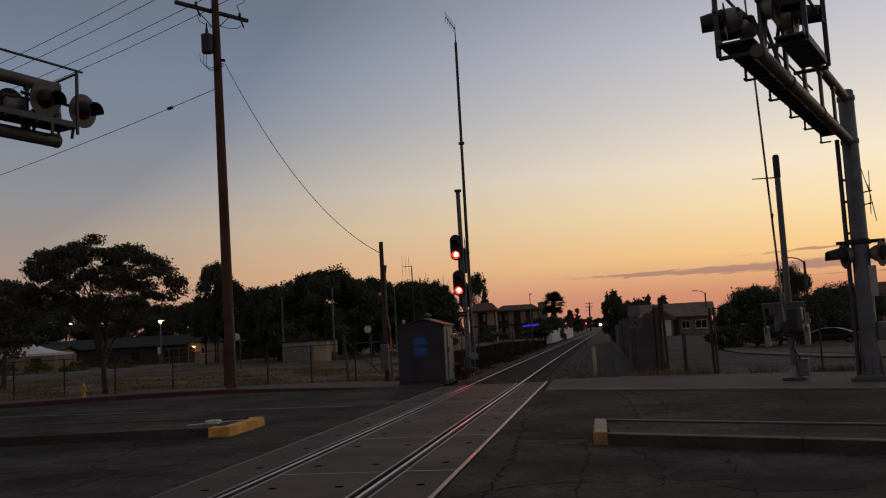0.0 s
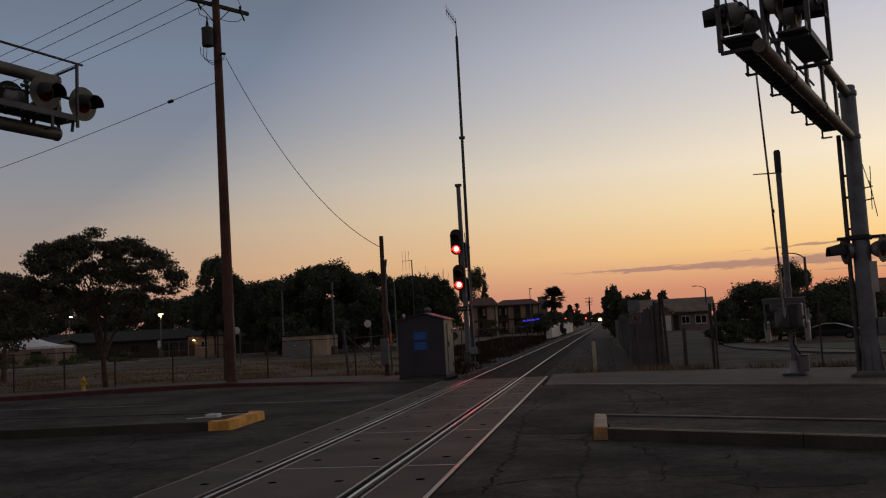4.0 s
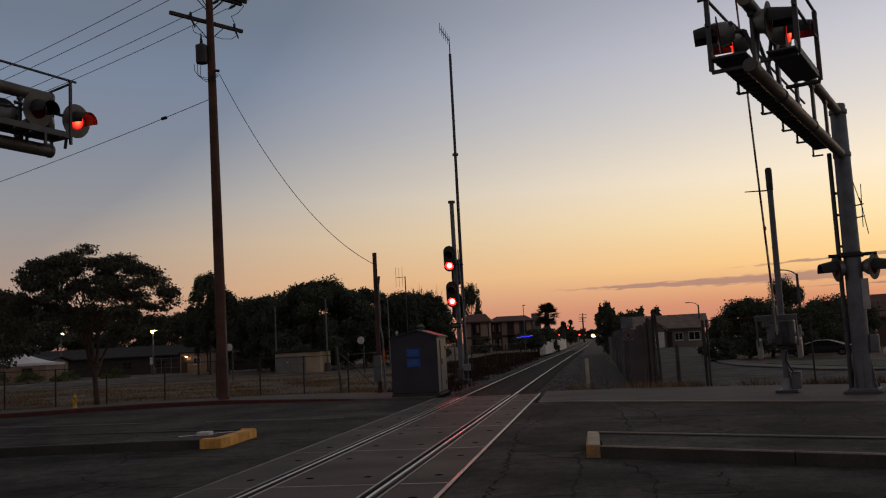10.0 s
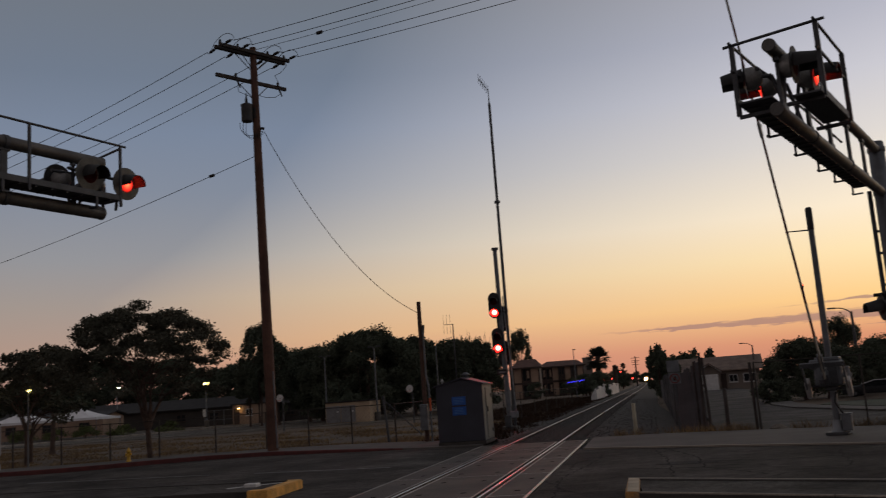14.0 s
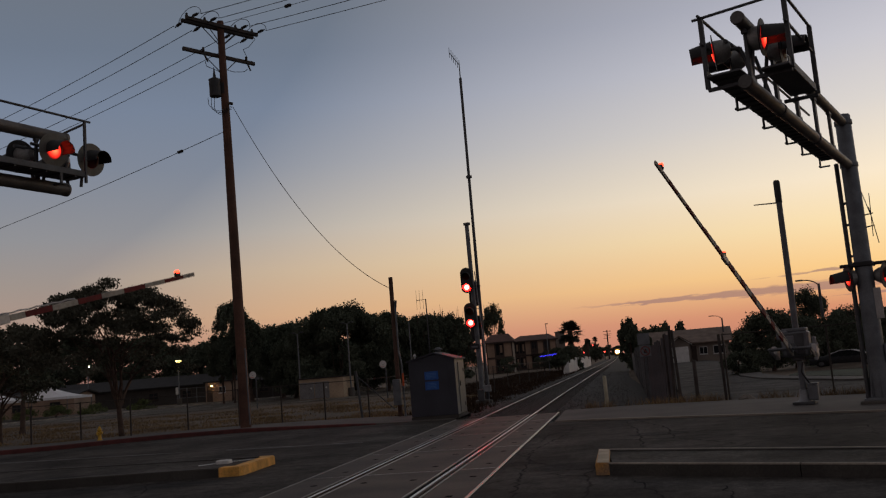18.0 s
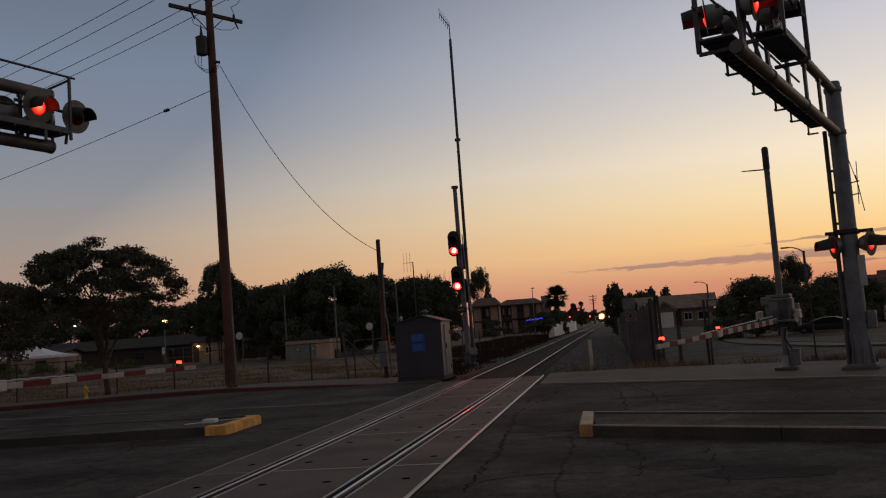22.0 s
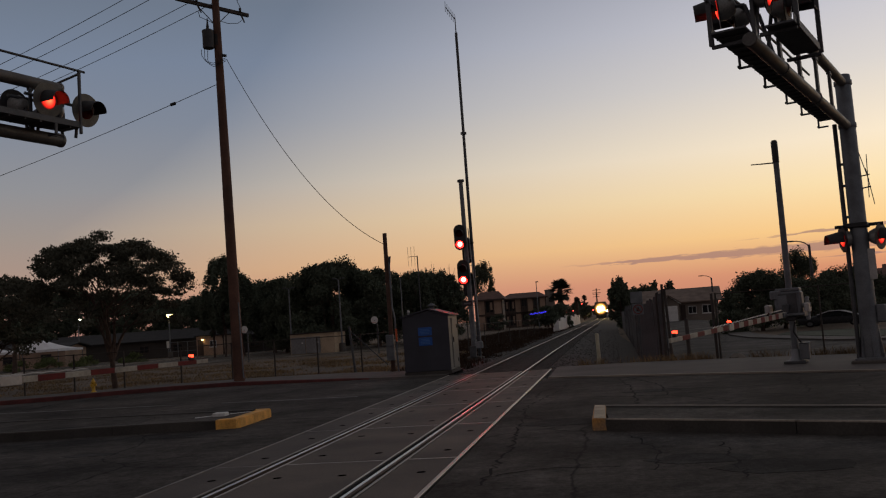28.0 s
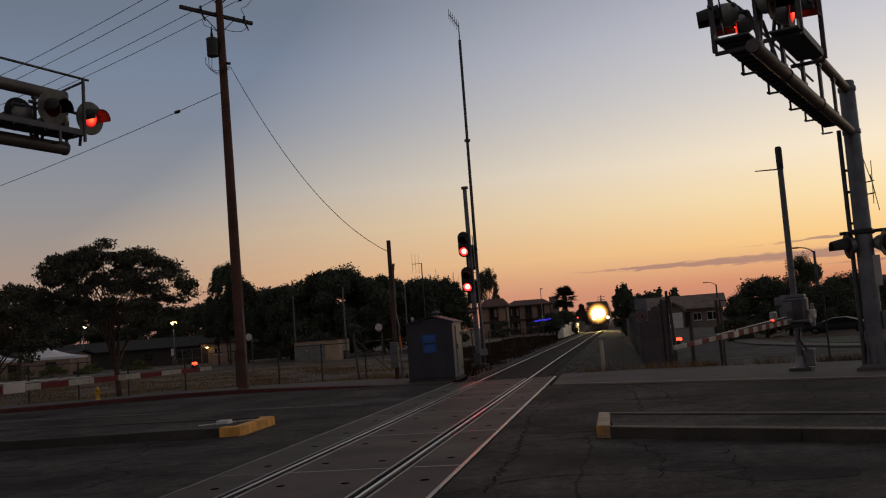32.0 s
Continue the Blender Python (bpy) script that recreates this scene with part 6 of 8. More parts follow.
def signal_head(parent, z, x, y, lit, turn=0):
    n = 24
    hw, hh = 0.25, 0.30
    out = [(hw * math.cos(a), hh * (1 if math.sin(a) > 0 else -1) + hw * math.sin(a)) for a in [2 * math.pi * k / n for k in range(n)]]
    mb = M()
    mb.put([(px, -0.015, pz) for px, pz in out] + [(px, 0.015, pz) for px, pz in out], [tuple(range(n)), tuple(range(n, 2 * n))[::-1]] + [(i, i + n, (i + 1) % n + n, (i + 1) % n) for i in range(n)])
    h = part("signal_head", mb, BLACK, parent, "black oval signal head", pose(x, y, z, 0, 0, turn))
    part("case", M().box((0, 0.13, 0), (0.28, 0.22, 0.75), 0.04), BLACK, h)
    for k, dz in enumerate((0.18, -0.3)):
        part("hood", half_hood(0.178, 0.26), BLACK, h, "black hood", Matrix.Translation((0, -0.015, dz)))
        on = lit and k == 1
        part("lens", M().lathe([(0.165, 0), (0.13, 0.03), (0.02, 0.045)], 20, pose(0, -0.016, dz, 90, 0, 0)), SIGNAL_RED if on else LENS_DARK, h, "glowing red lens" if on else "dark lens")
        if on:
            part("lens_core", M().lathe([(0.105, 0.04), (0.06, 0.052), (0.005, 0.057)], 14, pose(0, -0.016, dz, 90, 0, 0)), SIGNAL_CORE, h, "hot centre of the red lens")


def block_signal():
    t = thing("block_signal", -5.7, 38.3, -0.1, "railway block signal mast with two heads showing red", "railway signal")
    part("mast", M().lathe([(0.1, 0), (0.095, 4), (0.09, 7.7)], 12), GALV, t, "grey steel mast", pose(0, 0, 0, 0, -0.4, 0))
    part("mast_cap", M().lathe([(0.15, 0), (0.15, 0.1)], 12), GALV_DARK, t, "", Matrix.Translation((-0.05, 0, 7.65)))
    for x in (0.14, 0.36):
        part("ladder_rail", M().cyl((x, -0.2, 0.5), (x * 0.4, -0.2, 5.6), 0.022, 0.022, 6), GALV_PALE, t, "pale ladder rail")
    for k in range(16):
        q = 0.7 + 0.3 * k
        f = 1 - 0.6 * (q - 0.5) / 5.1
        part("ladder_rung", M().cyl((0.14 * f, -0.2, q), (0.36 * f, -0.2, q), 0.011, 0.011, 5), GALV, t)
    part("ladder_foot", M().box((0.25, -0.2, 0.62), (0.34, 0.14, 0.28), 0.02), GALV_PALE, t, "pale ladder foot box")
    signal_head(t, 5.24, -0.23, -0.25, True)
    signal_head(t, 3.72, -0.19, -0.25, True)
    signal_head(t, 4.68, -0.0, 0.25, False, 180)
    signal_head(t, 3.2, -0.05, 0.25, False, 180)
    pl = part("number_plate", M().box((-0.12, -0.2, 2.4), (0.42, 0.02, 0.22), 0.004), BLACK, t, "black plate with a pale bar")
    part("plate_bar", M().box((-0.12, -0.213, 2.4), (0.28, 0.004, 0.07)), GALV, pl)
    part("bracket", M().box((0.05, 0, 5.0), (0.5, 0.3, 0.06), 0.01), BLACK, t)
    part("bracket", M().box((0.05, 0, 3.5), (0.5, 0.3, 0.06), 0.01), BLACK, t)
    part("base", M().box((0, 0, 0.06), (0.6, 0.6, 0.16), 0.02), CONCRETE, t, "concrete foundation")
    part("case", M().box((0.0, -0.25, 0.35), (0.26, 0.3, 0.5), 0.03), GALV_DARK, t, "dark relay case")
    a = thing("antenna_mast", -5.5, 38.5, -0.1, "very tall thin antenna mast beside the signal", "antenna")
    part("pole", M().lathe([(0.075, 0), (0.07, 5), (0.062, 9.7), (0.06, 14.3)], 10), GALV_DARK, a, "thin dark steel pole")
    part("collar", M().lathe([(0.13, 0), (0.13, 0.1)], 10), GALV_DARK, a, "", Matrix.Translation((0, 0, 9.75)))
    part("boom", M().cyl((0.0, 0, 14.2), (0.0, 0, 15.0), 0.03, 0.02, 6).cyl((0, 0, 14.9), (-0.32, -0.5, 15.35), 0.018, 0.018, 6), GALV_DARK, a, "antenna boom")
    for k in range(6):
        f = k / 5
        c = Vector((0, 0, 14.9)).lerp(Vector((-0.32, -0.5, 15.35)), f)
        part("antenna_element", M().cyl(c + Vector((-0.02, 0.1, -0.2)), c + Vector((0.02, -0.1, 0.2)), 0.012, 0.012, 5), GALV_DARK, a)
    part("footing", M().box((0, 0, 0.05), (0.35, 0.35, 0.14), 0.02), CONCRETE, a)


block_signal()

# ---- fences, posts and small street things ----


def chain_fence(pts, h, label, spacing, mesh_step=0.14, r=0.028, wire_r=0.0017):
    t = thing("chain_link_fence", pts[0][0], pts[0][1], -0.15, label, "fence")
    inv = Matrix.Translation((-pts[0][0], -pts[0][1], 0.0))
    line = M()
    for (x0, y0), (x1, y1) in zip(pts[:-1], pts[1:]):
        L = math.hypot(x1 - x0, y1 - y0)
        n = max(1, round(L / spacing))
        for k in range(n):
            x, y = x0 + (x1 - x0) * k / n, y0 + (y1 - y0) * k / n
            part("post", M().cyl((x, y, -0.05), (x, y, h + 0.03), r, r, 8), FENCE_STEEL, t, "", inv)
        part("top_rail", M().cyl((x0, y0, h), (x1, y1, h), 0.015, 0.015, 6), FENCE_STEEL, t, "thin top rail", inv)
        part("bottom_wire", M().cyl((x0, y0, 0.05), (x1, y1, 0.05), 0.004, 0.004, 4), GALV_DARK, t, "", inv)
        d = Vector(((x1 - x0) / L, (y1 - y0) / L, 0))
        k = -h
        while k < L:
            for up in (1, -1):
                a, b = max(0.0, k), min(L, k + h)
                if b > a:
                    za, zb = (a - k, b - k) if up > 0 else (h - (a - k), h - (b - k))
                    p, q = Vector((x0, y0, za)) + d * a, Vector((x0, y0, zb)) + d * b
                    line.cyl(p, q, wire_r, wire_r, 3, False)
            k += mesh_step
    tagged(part("wire_mesh", line, FENCE_STEEL, t, "diagonal wire mesh", inv), kind="stuff")


chain_fence([(-38, 27.2), (-21, 27.2), (-16.0, 28.0), (-14.4, 28.9), (-13.2, 30.4), (-8.5, 30.6)], 1.5, "rusty chain-link fence along the dry field", 1.8)
chain_fence([(-8.5, 30.6), (-7.6, 36), (-7.3, 60), (-6.8, 90)], 1.5, "chain-link fence beside the railway", 6.0, 0.3)
chain_fence([(3.0, 25.9), (8.0, 24.0), (16, 19.8)], 1.95, "chain-link fence beside the side street", 2.4, 0.16, 0.024, 0.0009)


def dark_rail_fence():
    t = thing("guy_post", -8.62, 30.2, -0.1, "leaning grey fence end post with a brace", "post")
    part("post", M().cyl((0, 0, -0.1), (-0.15, 0, 1.75), 0.045, 0.045, 8), GALV_DARK, t)
    part("brace", M().cyl((-0.14, 0, 1.6), (1.1, 0.2, 0.35), 0.02, 0.02, 6), GALV_DARK, t, "slanting brace")


dark_rail_fence()


def board_fence():
    """Vertical boards along the right side of the railway, with a taller return towards the street."""
    t = thing("board_fence", 1.04, 31.5, -0.2, "tall weathered grey slatted fence beside the railway", "fence")
    rr = random.Random(4)
    mesh = M().box((0, 0, 0.0), (0.022, 0.14, 1.0), 0.003).mesh("board")
    y = 0.0
    while y < 36:
        h = 1.72 + rr.uniform(-0.05, 0.06)
        part("board", mesh, FENCE_WOOD, t, "", pose(0.002 * y + rr.uniform(-0.012, 0.012), y, h / 2, rr.uniform(-1, 1), rr.uniform(-1, 1), rr.uniform(-4, 4)) @ Matrix.Diagonal((1, 1, h, 1)))
        y += 0.148
    for z in (0.4, 1.4):
        part("rail", M().cyl((0.04, 0, z), (0.112, 36, z), 0.03, 0.03, 6), DARK_WOOD, t)
    for k in range(9):
        part("post", M().cyl((0.08 + 0.009 * k, 4.5 * k, 0), (0.08 + 0.009 * k, 4.5 * k, 2.0), 0.04, 0.04, 8), GALV_DARK, t, "dark fence post")
    for k in range(18):
        f = (k + 0.5) / 18
        h = 1.75 + 0.52 * f + rr.uniform(-0.06, 0.06)
        part("board", mesh, FENCE_WOOD, t, "", pose(0.74 * f, -2.7 * f, h / 2, rr.uniform(-1, 1), rr.uniform(-1.5, 1.5), 15 + rr.uniform(-5, 5)) @ Matrix.Diagonal((1, 1.05, h, 1)))
    for z in (0.45, 1.45):
        part("rail", M().cyl((0.04, 0, z), (0.78, -2.7, z), 0.03, 0.03, 6), DARK_WOOD, t)
    for x, y, h, lean in ((0.68, -2.75, 2.45, 0.03), (0.8, -2.9, 2.3, -0.035), (0.56, -2.1, 2.2, 0)):
        part("tall_post", M().cyl((x - lean, y, 0), (x + lean, y, h), 0.05, 0.042, 8), DARK_WOOD, t, "tall dark end post")
    far = M()
    for k in range(70):
        far.box((0.07 + 0.0006 * k, 36.2 + 0.3 * k, 0.83), (0.03, 0.28, 1.66 + 0.05 * math.sin(k * 2.4)))
    tagged(part("far_boards", far, FENCE_WOOD, t, "far boards"), kind="stuff")


board_fence()


def bollard(x, y, h, r, label, material, lean=0.0):
    t = thing("bollard", x, y, -0.15, label, "bollard")
    part("post", M().lathe([(r, 0), (r, h - 0.02), (r * 0.7, h)], 12), material, t, "", pose(0, 0, 0, 0, lean, 0))


bollard(-0.32, 27.6, 1.05, 0.055, "slim cream marker post beside the track", surf("cream_post", (0.42, 0.38, 0.27), 0.6, 0, 0.2, 3, 30, 0.05), -0.6)
bollard(2.2, 26.35, 1.32, 0.055, "dark steel gate post", DARK_WOOD, 0.2)


def gate_post():
    t = thing("gate_post", 2.92, 25.95, -0.1, "pair of dark fence gate posts", "post")
    part("post", M().lathe([(0.04, 0), (0.04, 1.92)], 10), DARK_WOOD, t, "", pose(0, 0, 0, 0, -0.5, 0))
    part("post", M().lathe([(0.022, 0), (0.022, 1.8)], 8), GALV_DARK, t, "", Matrix.Translation((0.1, 0, 0)))


gate_post()


def no_entry_sign():
    t = thing("warning_sign", 0.95, 28.0, -0.15, "square weathered prohibition sign with a faded red ring", "sign")
    part("post", M().box((0, 0, 1.05), (0.05, 0.04, 2.1), 0.004), GALV_DARK, t, "thin steel post")
    part("upper_plate", M().box((-0.02, -0.03, 2.04), (0.36, 0.012, 0.34), 0.004), GALV, t, "small grey plate")
    p = part("plate", M().box((0, -0.03, 1.68), (0.33, 0.012, 0.33), 0.006), GALV, t, "weathered pale plate")
    ring = M()
    n = 28
    rg = lambda rad, y: [(rad * math.cos(2 * math.pi * k / n), y, 1.68 + rad * math.sin(2 * math.pi * k / n)) for k in range(n)]
    ring.grid([rg(0.115, -0.041), rg(0.145, -0.041)], True, False)
    faded = surf("faded_red_paint", (0.16, 0.035, 0.03), 0.7, 0, 0.3, 5, 40, 0.05)
    part("ring", ring, faded, p, "faded red ring")
    part("slash", M().box((0, 0, 0), (0.25, 0.004, 0.026), 0, pose(0, -0.043, 1.68, 0, 45, 0)), faded, p, "red diagonal bar")
    part("symbol", M().box((0, -0.039, 1.655), (0.09, 0.003, 0.07)).box((0.01, -0.039, 1.715), (0.045, 0.003, 0.05)), BLACK, p, "plain dark symbol")


no_entry_sign()


def blank_sign():
    t = thing("road_sign", -13.6, 16.9, 0.1, "back of a pale rectangular road sign on a post", "sign", 12)
    part("post", M().box((0, 0, 0.8), (0.07, 0.06, 1.6), 0.005), DARK_WOOD, t, "dark post")
    part("plate", M().box((-0.08, 0.05, 1.13), (0.62, 0.012, 0.62), 0.006), SIGN_BACK, t, "unpainted metal plate")
    for x in (-0.14, 0.2):
        part("reflector", M().box((x, -0.02, 0.58), (0.1, 0.02, 0.13), 0.004), SIGN_WHITE, t, "small pale reflector")


blank_sign()


def hydrant():
    t = thing("fire_hydrant", -16.35, 26.7, 0.13, "small yellow fire hydrant on the pavement", "fire hydrant", m=pose(-16.35, 26.7, 0.13) @ Matrix.Diagonal((0.6, 0.6, 0.7, 1)))
    part("barrel", M().lathe([(0.15, 0), (0.15, 0.03), (0.095, 0.05), (0.09, 0.42), (0.13, 0.43), (0.13, 0.47), (0.1, 0.5), (0.07, 0.57), (0.03, 0.6), (0.03, 0.64)], 16), HYDRANT, t, "yellow painted iron barrel")
    for s in (-1, 1):
        part("outlet", M().cyl((s * 0.08, 0, 0.34), (s * 0.17, 0, 0.34), 0.05, 0.055, 10), HYDRANT, t, "side outlet")
    part("front_outlet", M().cyl((0, -0.08, 0.3), (0, -0.18, 0.3), 0.065, 0.07, 10), HYDRANT, t)


hydrant()


def lamp_post(x, y, h, label, glow, arm=(0.5, 0.0), r=0.07, base=True, heads=1, globe=0.16):
    t = thing("street_lamp", x, y, -0.2, label, "street lamp")
    part("pole", M().lathe([(r * 1.2, 0), (r, 0.4), (r * 0.7, h)], 10), GALV, t, "slim metal pole")
    if base:
        part("base", M().lathe([(0.28, 0), (0.28, 0.7), (0.2, 0.75)], 12), CONCRETE, t, "concrete base")
    for k in range(heads):
        s = 1 if k == 0 else -1
        hx, hy = arm[0] * s, arm[1] * s
        part("arm", M().tube([(0, 0, h - 0.05), (hx * 0.4, hy * 0.4, h + 0.08), (hx, hy, h + 0.1)], r * 0.5, 6), GALV_DARK, t, "lamp arm")
        hd = part("head", M().box((hx, hy, h + 0.12), (globe * 1.7, globe * 1.3, globe * 0.5), 0.03), GALV_DARK, t, "lamp head")
        if glow:
            part("diffuser", M().lathe([(globe * 0.05, -globe), (globe * 0.6, -0.85 * globe), (globe * 0.95, -0.4 * globe), (globe, 0), (globe * 0.8, globe * 0.12)], 14, Matrix.Translation((hx, hy - globe * 0.3, h + 0.08))), glow, hd, "glowing diffuser")
    return t


lamp_post(-49.7, 97, 4.9, "lit street lamp on a concrete base by the path", STREET_WARM, (0.25, -0.2), 0.09, True, 1, 0.34)
lamp_post(-63.0, 100, 5.3, "lit street lamp on a concrete base by the path", STREET_WHITE, (0.4, -0.2), 0.09, True, 1, 0.18)
lamp_post(-24.78, 33, 3.05, "lit garden lamp with a warm glow at the field's edge", STREET_WARM, (0.12, -0.1), 0.032, False, 1, 0.09)
def wall_light(x, y, z, label, glow):
    t = thing("wall_light", x, y, -0.2, label, "lamp")
    part("post", M().cyl((0, 0, 0), (0, 0, z + 0.2), 0.04, 0.04, 6), GALV_DARK, t)
    part("bulb", M().lathe([(0.02, -0.06), (0.07, 0), (0.02, 0.06)], 10, Matrix.Translation((0, -0.08, z + 0.2))), glow, t, "small glowing bulb")


wall_light(4.45, 107.55, 1.75, "small white porch light on the bungalow", STREET_WHITE)
wall_light(-39.2, 99, 1.98, "small white light on the school path", STREET_WHITE)
wall_light(-46.4, 99, 3.34, "small white light on the school path", STREET_WHITE)
wall_light(-73.3, 99, 4.7, "small white light on the school path", STREET_WHITE)
lamp_post(-26.4, 73, 5.55, "unlit twin floodlight on a tall thin pole", None, (0.4, 0.0), 0.07, False, 2)
lamp_post(-22.0, 73, 6.0, "unlit twin floodlight on a tall thin pole", None, (0.4, 0.0), 0.08, True, 2)
lamp_post(-16.7, 73, 5.7, "tall thin unlit pole", None, (0.1, 0.0), 0.06, False, 1, 0.05)
lamp_post(-10.0, 130, 6.6, "unlit lamp over the flats", None, (0.1, 0.0), 0.07, False, 1, 0.25)


def cobra_lamp(x, y, h, reach, label):
    t = thing("street_lamp", x, y, -0.2, label, "street lamp")
    part("pole", M().lathe([(0.14, 0), (0.11, h * 0.5), (0.08, h)], 10), GALV_DARK, t, "tapered steel pole")
    pts = [(-reach * (1 - math.cos(a)) - reach * 0.0, 0, h - 0.25 + 0.55 * math.sin(a)) for a in [math.pi / 2 * k / 8 for k in range(9)]]
    part("arm", M().tube(pts, 0.04, 6), GALV_DARK, t, "curved bracket arm")
    part("head", M().box((-reach - 0.2, 0, h + 0.3), (0.5, 0.18, 0.1), 0.03), GALV_DARK, t, "flat lamp head")


cobra_lamp(13.55, 64, 5.25, 1.0, "unlit street lamp with a curved arm over the trees")
cobra_lamp(12.0, 110, 4.85, 1.0, "unlit street lamp with a curved arm by the houses")


def tv_antenna():
    t = thing("roof_antenna", -16.6, 80, -0.2, "tall thin pole with a three-rod antenna", "antenna")
    part("pole", M().lathe([(0.06, 0), (0.05, 8.0)], 8), GALV_DARK, t)
    part("boom", M().cyl((0.05, 0, 7.95), (-0.85, 0, 7.95), 0.025, 0.025, 6), GALV_DARK, t)
    for x in (-0.85, -0.55, -0.25):
        part("rod", M().cyl((x, 0, 7.1), (x, 0, 8.85), 0.014, 0.014, 5), GALV_DARK, t)


tv_antenna()


def basketball_hoop(x, y):
    t = thing("basketball_hoop", x, y, -0.2, "basketball hoop with a white fan-shaped board", "basketball hoop")
    part("pole", M().tube([(0.1, 0.3, 0), (0.1, 0.3, 1.9), (0.0, 0, 2.3)], 0.05, 8), GALV_DARK, t)
    n = 14
    out = [(0.24 * math.cos(a), 2.3 + 0.26 * math.sin(a)) for a in [2 * math.pi * k / n for k in range(n)]]
    bd = M()
    bd.put([(px, -0.02, pz) for px, pz in out] + [(px, 0.02, pz) for px, pz in out], [tuple(range(n)), tuple(range(n, 2 * n))[::-1]] + [(i, i + n, (i + 1) % n + n, (i + 1) % n) for i in range(n)])
    part("backboard", bd, SIGN_WHITE, t, "white backboard")
    rg = M()
    rg.tube([(0.11 * math.cos(a), -0.15 + 0.11 * math.sin(a), 2.15) for a in [2 * math.pi * k / 12 for k in range(13)]], 0.012, 5)
    part("ring", rg, ORANGE, t, "orange ring")


basketball_hoop(-15.7, 60)
basketball_hoop(-25.1, 60)
# ---- buildings ----


def window(parent, x, z, w, h, y, frame_mat=None):
    f = part("window", M().box((x, y - 0.02, z), (w, 0.06, h), 0.01), frame_mat or WHITE_PAINT, parent, "framed window")
    part("pane", M().box((x - w * 0.24, y - 0.055, z), (w * 0.42, 0.02, h * 0.86)), GLASS, f)
    part("pane", M().box((x + w * 0.24, y - 0.055, z), (w * 0.42, 0.02, h * 0.86)), GLASS, f)
    part("sill", M().box((x, y - 0.06, z - h / 2 - 0.04), (w + 0.1, 0.12, 0.06), 0.008), frame_mat or WHITE_PAINT, f)


def gable_roof(w, d, z, rise, over, axis="x"):
    mb = M()
    if axis == "x":
        a, b = w / 2 + over, d / 2 + over
        P = [(-a, -b, z), (a, -b, z), (a, 0, z + rise), (-a, 0, z + rise), (a, b, z), (-a, b, z)]
    else:
        a, b = d / 2 + over, w / 2 + over
        P = [(-b, a, z), (-b, -a, z), (0, -a, z + rise), (0, a, z + rise), (b, -a, z), (b, a, z)]
    T = [(x, y, q + 0.12) for x, y, q in P]
    mb.put(P + T, [(6, 7, 8, 9), (9, 8, 10, 11), (0, 3, 2, 1), (3, 5, 4, 2), (0, 1, 7, 6), (4, 5, 11, 10), (1, 2, 8, 7), (2, 4, 10, 8), (0, 6, 9, 3), (3, 9, 11, 5)])
    return mb


def apartment(x, y, w, d, h, rise, rz, label, bays):
    """Two storeys of rendered panels between dark timbers, under a low hipped roof. bays: panel (p), glazed (g) or balcony (b) from side to side."""
    t = thing("apartment_building", x, y, -0.2, label, "apartment building", rz)
    part("wall", M().box((0, 0.3, h / 2), (w - 0.1, d - 0.6, h), 0.02), STUCCO_GREY, t, "dull rendered wall")
    o = 0.5
    P = [(-w / 2 - o, -d / 2 - o, h), (w / 2 + o, -d / 2 - o, h), (w / 2 + o, d / 2 + o, h), (-w / 2 - o, d / 2 + o, h), (-w / 2 + w * 0.16, 0, h + rise), (w / 2 - w * 0.16, 0, h + rise)]
    rf = M().put(P, [(0, 1, 5, 4), (1, 2, 5), (2, 3, 4, 5), (3, 0, 4), (3, 2, 1, 0)])
    part("roof", rf, ROOF_BROWN, t, "low brown hipped roof")
    part("fascia", M().box((0, -d / 2 - o - 0.02, h - 0.1), (w + 2 * o, 0.06, 0.26), 0.01), TRIM, t, "dark fascia board")
    part("floor_band", M().box((0, -d / 2 - 0.05, h / 2), (w + 0.05, 0.2, 0.3), 0.02), TRIM, t, "dark timber band between the storeys")
    n = len(bays)
    for k in range(n + 1):
        part("timber_post", M().box((-w / 2 + w * k / n, -d / 2 - 0.04, h / 2), (0.18, 0.2, h), 0.01), TRIM, t, "dark timber post")
    for fl in (0, 1):
        z0 = h * 0.5 * fl + 0.15
        for k, kind in enumerate(bays):
            cx, bw = -w / 2 + w * (k + 0.5) / n, w / n - 0.18
            if kind == "p":
                part("panel", M().box((cx, -d / 2 + 0.02, z0 + h * 0.22), (bw, 0.1, h * 0.44), 0.01), STUCCO, t, "beige rendered panel")
            else:
                f = part("window", M().box((cx, -d / 2 + 0.12, z0 + h * 0.22), (bw, 0.06, h * 0.44), 0.01), TRIM, t, "dark framed window")
                for q in (-0.25, 0.25):
                    part("pane", M().box((cx + q * bw, -d / 2 + 0.08, z0 + h * 0.23), (bw * 0.4, 0.03, h * 0.34)), GLASS, f)
                if kind == "b":
                    b = part("balcony", M().box((cx, -d / 2 - 0.7, z0 + 0.02), (bw + 0.2, 1.2, 0.14), 0.01), TRIM, t, "dark timber balcony")
                    for q in range(9):
                        part("baluster", M().box((cx + (q / 8 - 0.5) * bw, -d / 2 - 1.25, z0 + 0.5), (0.06, 0.05, 0.9)), TRIM, b)
                    part("rail", M().box((cx, -d / 2 - 1.25, z0 + 0.98), (bw + 0.2, 0.08, 0.08)), TRIM, b)
                else:
                    part("curtain", M().box((cx + bw * 0.25, -d / 2 + 0.05, z0 + h * 0.25), (bw * 0.3, 0.02, h * 0.24)), STUCCO, f, "pale curtain behind the glass")
    return t


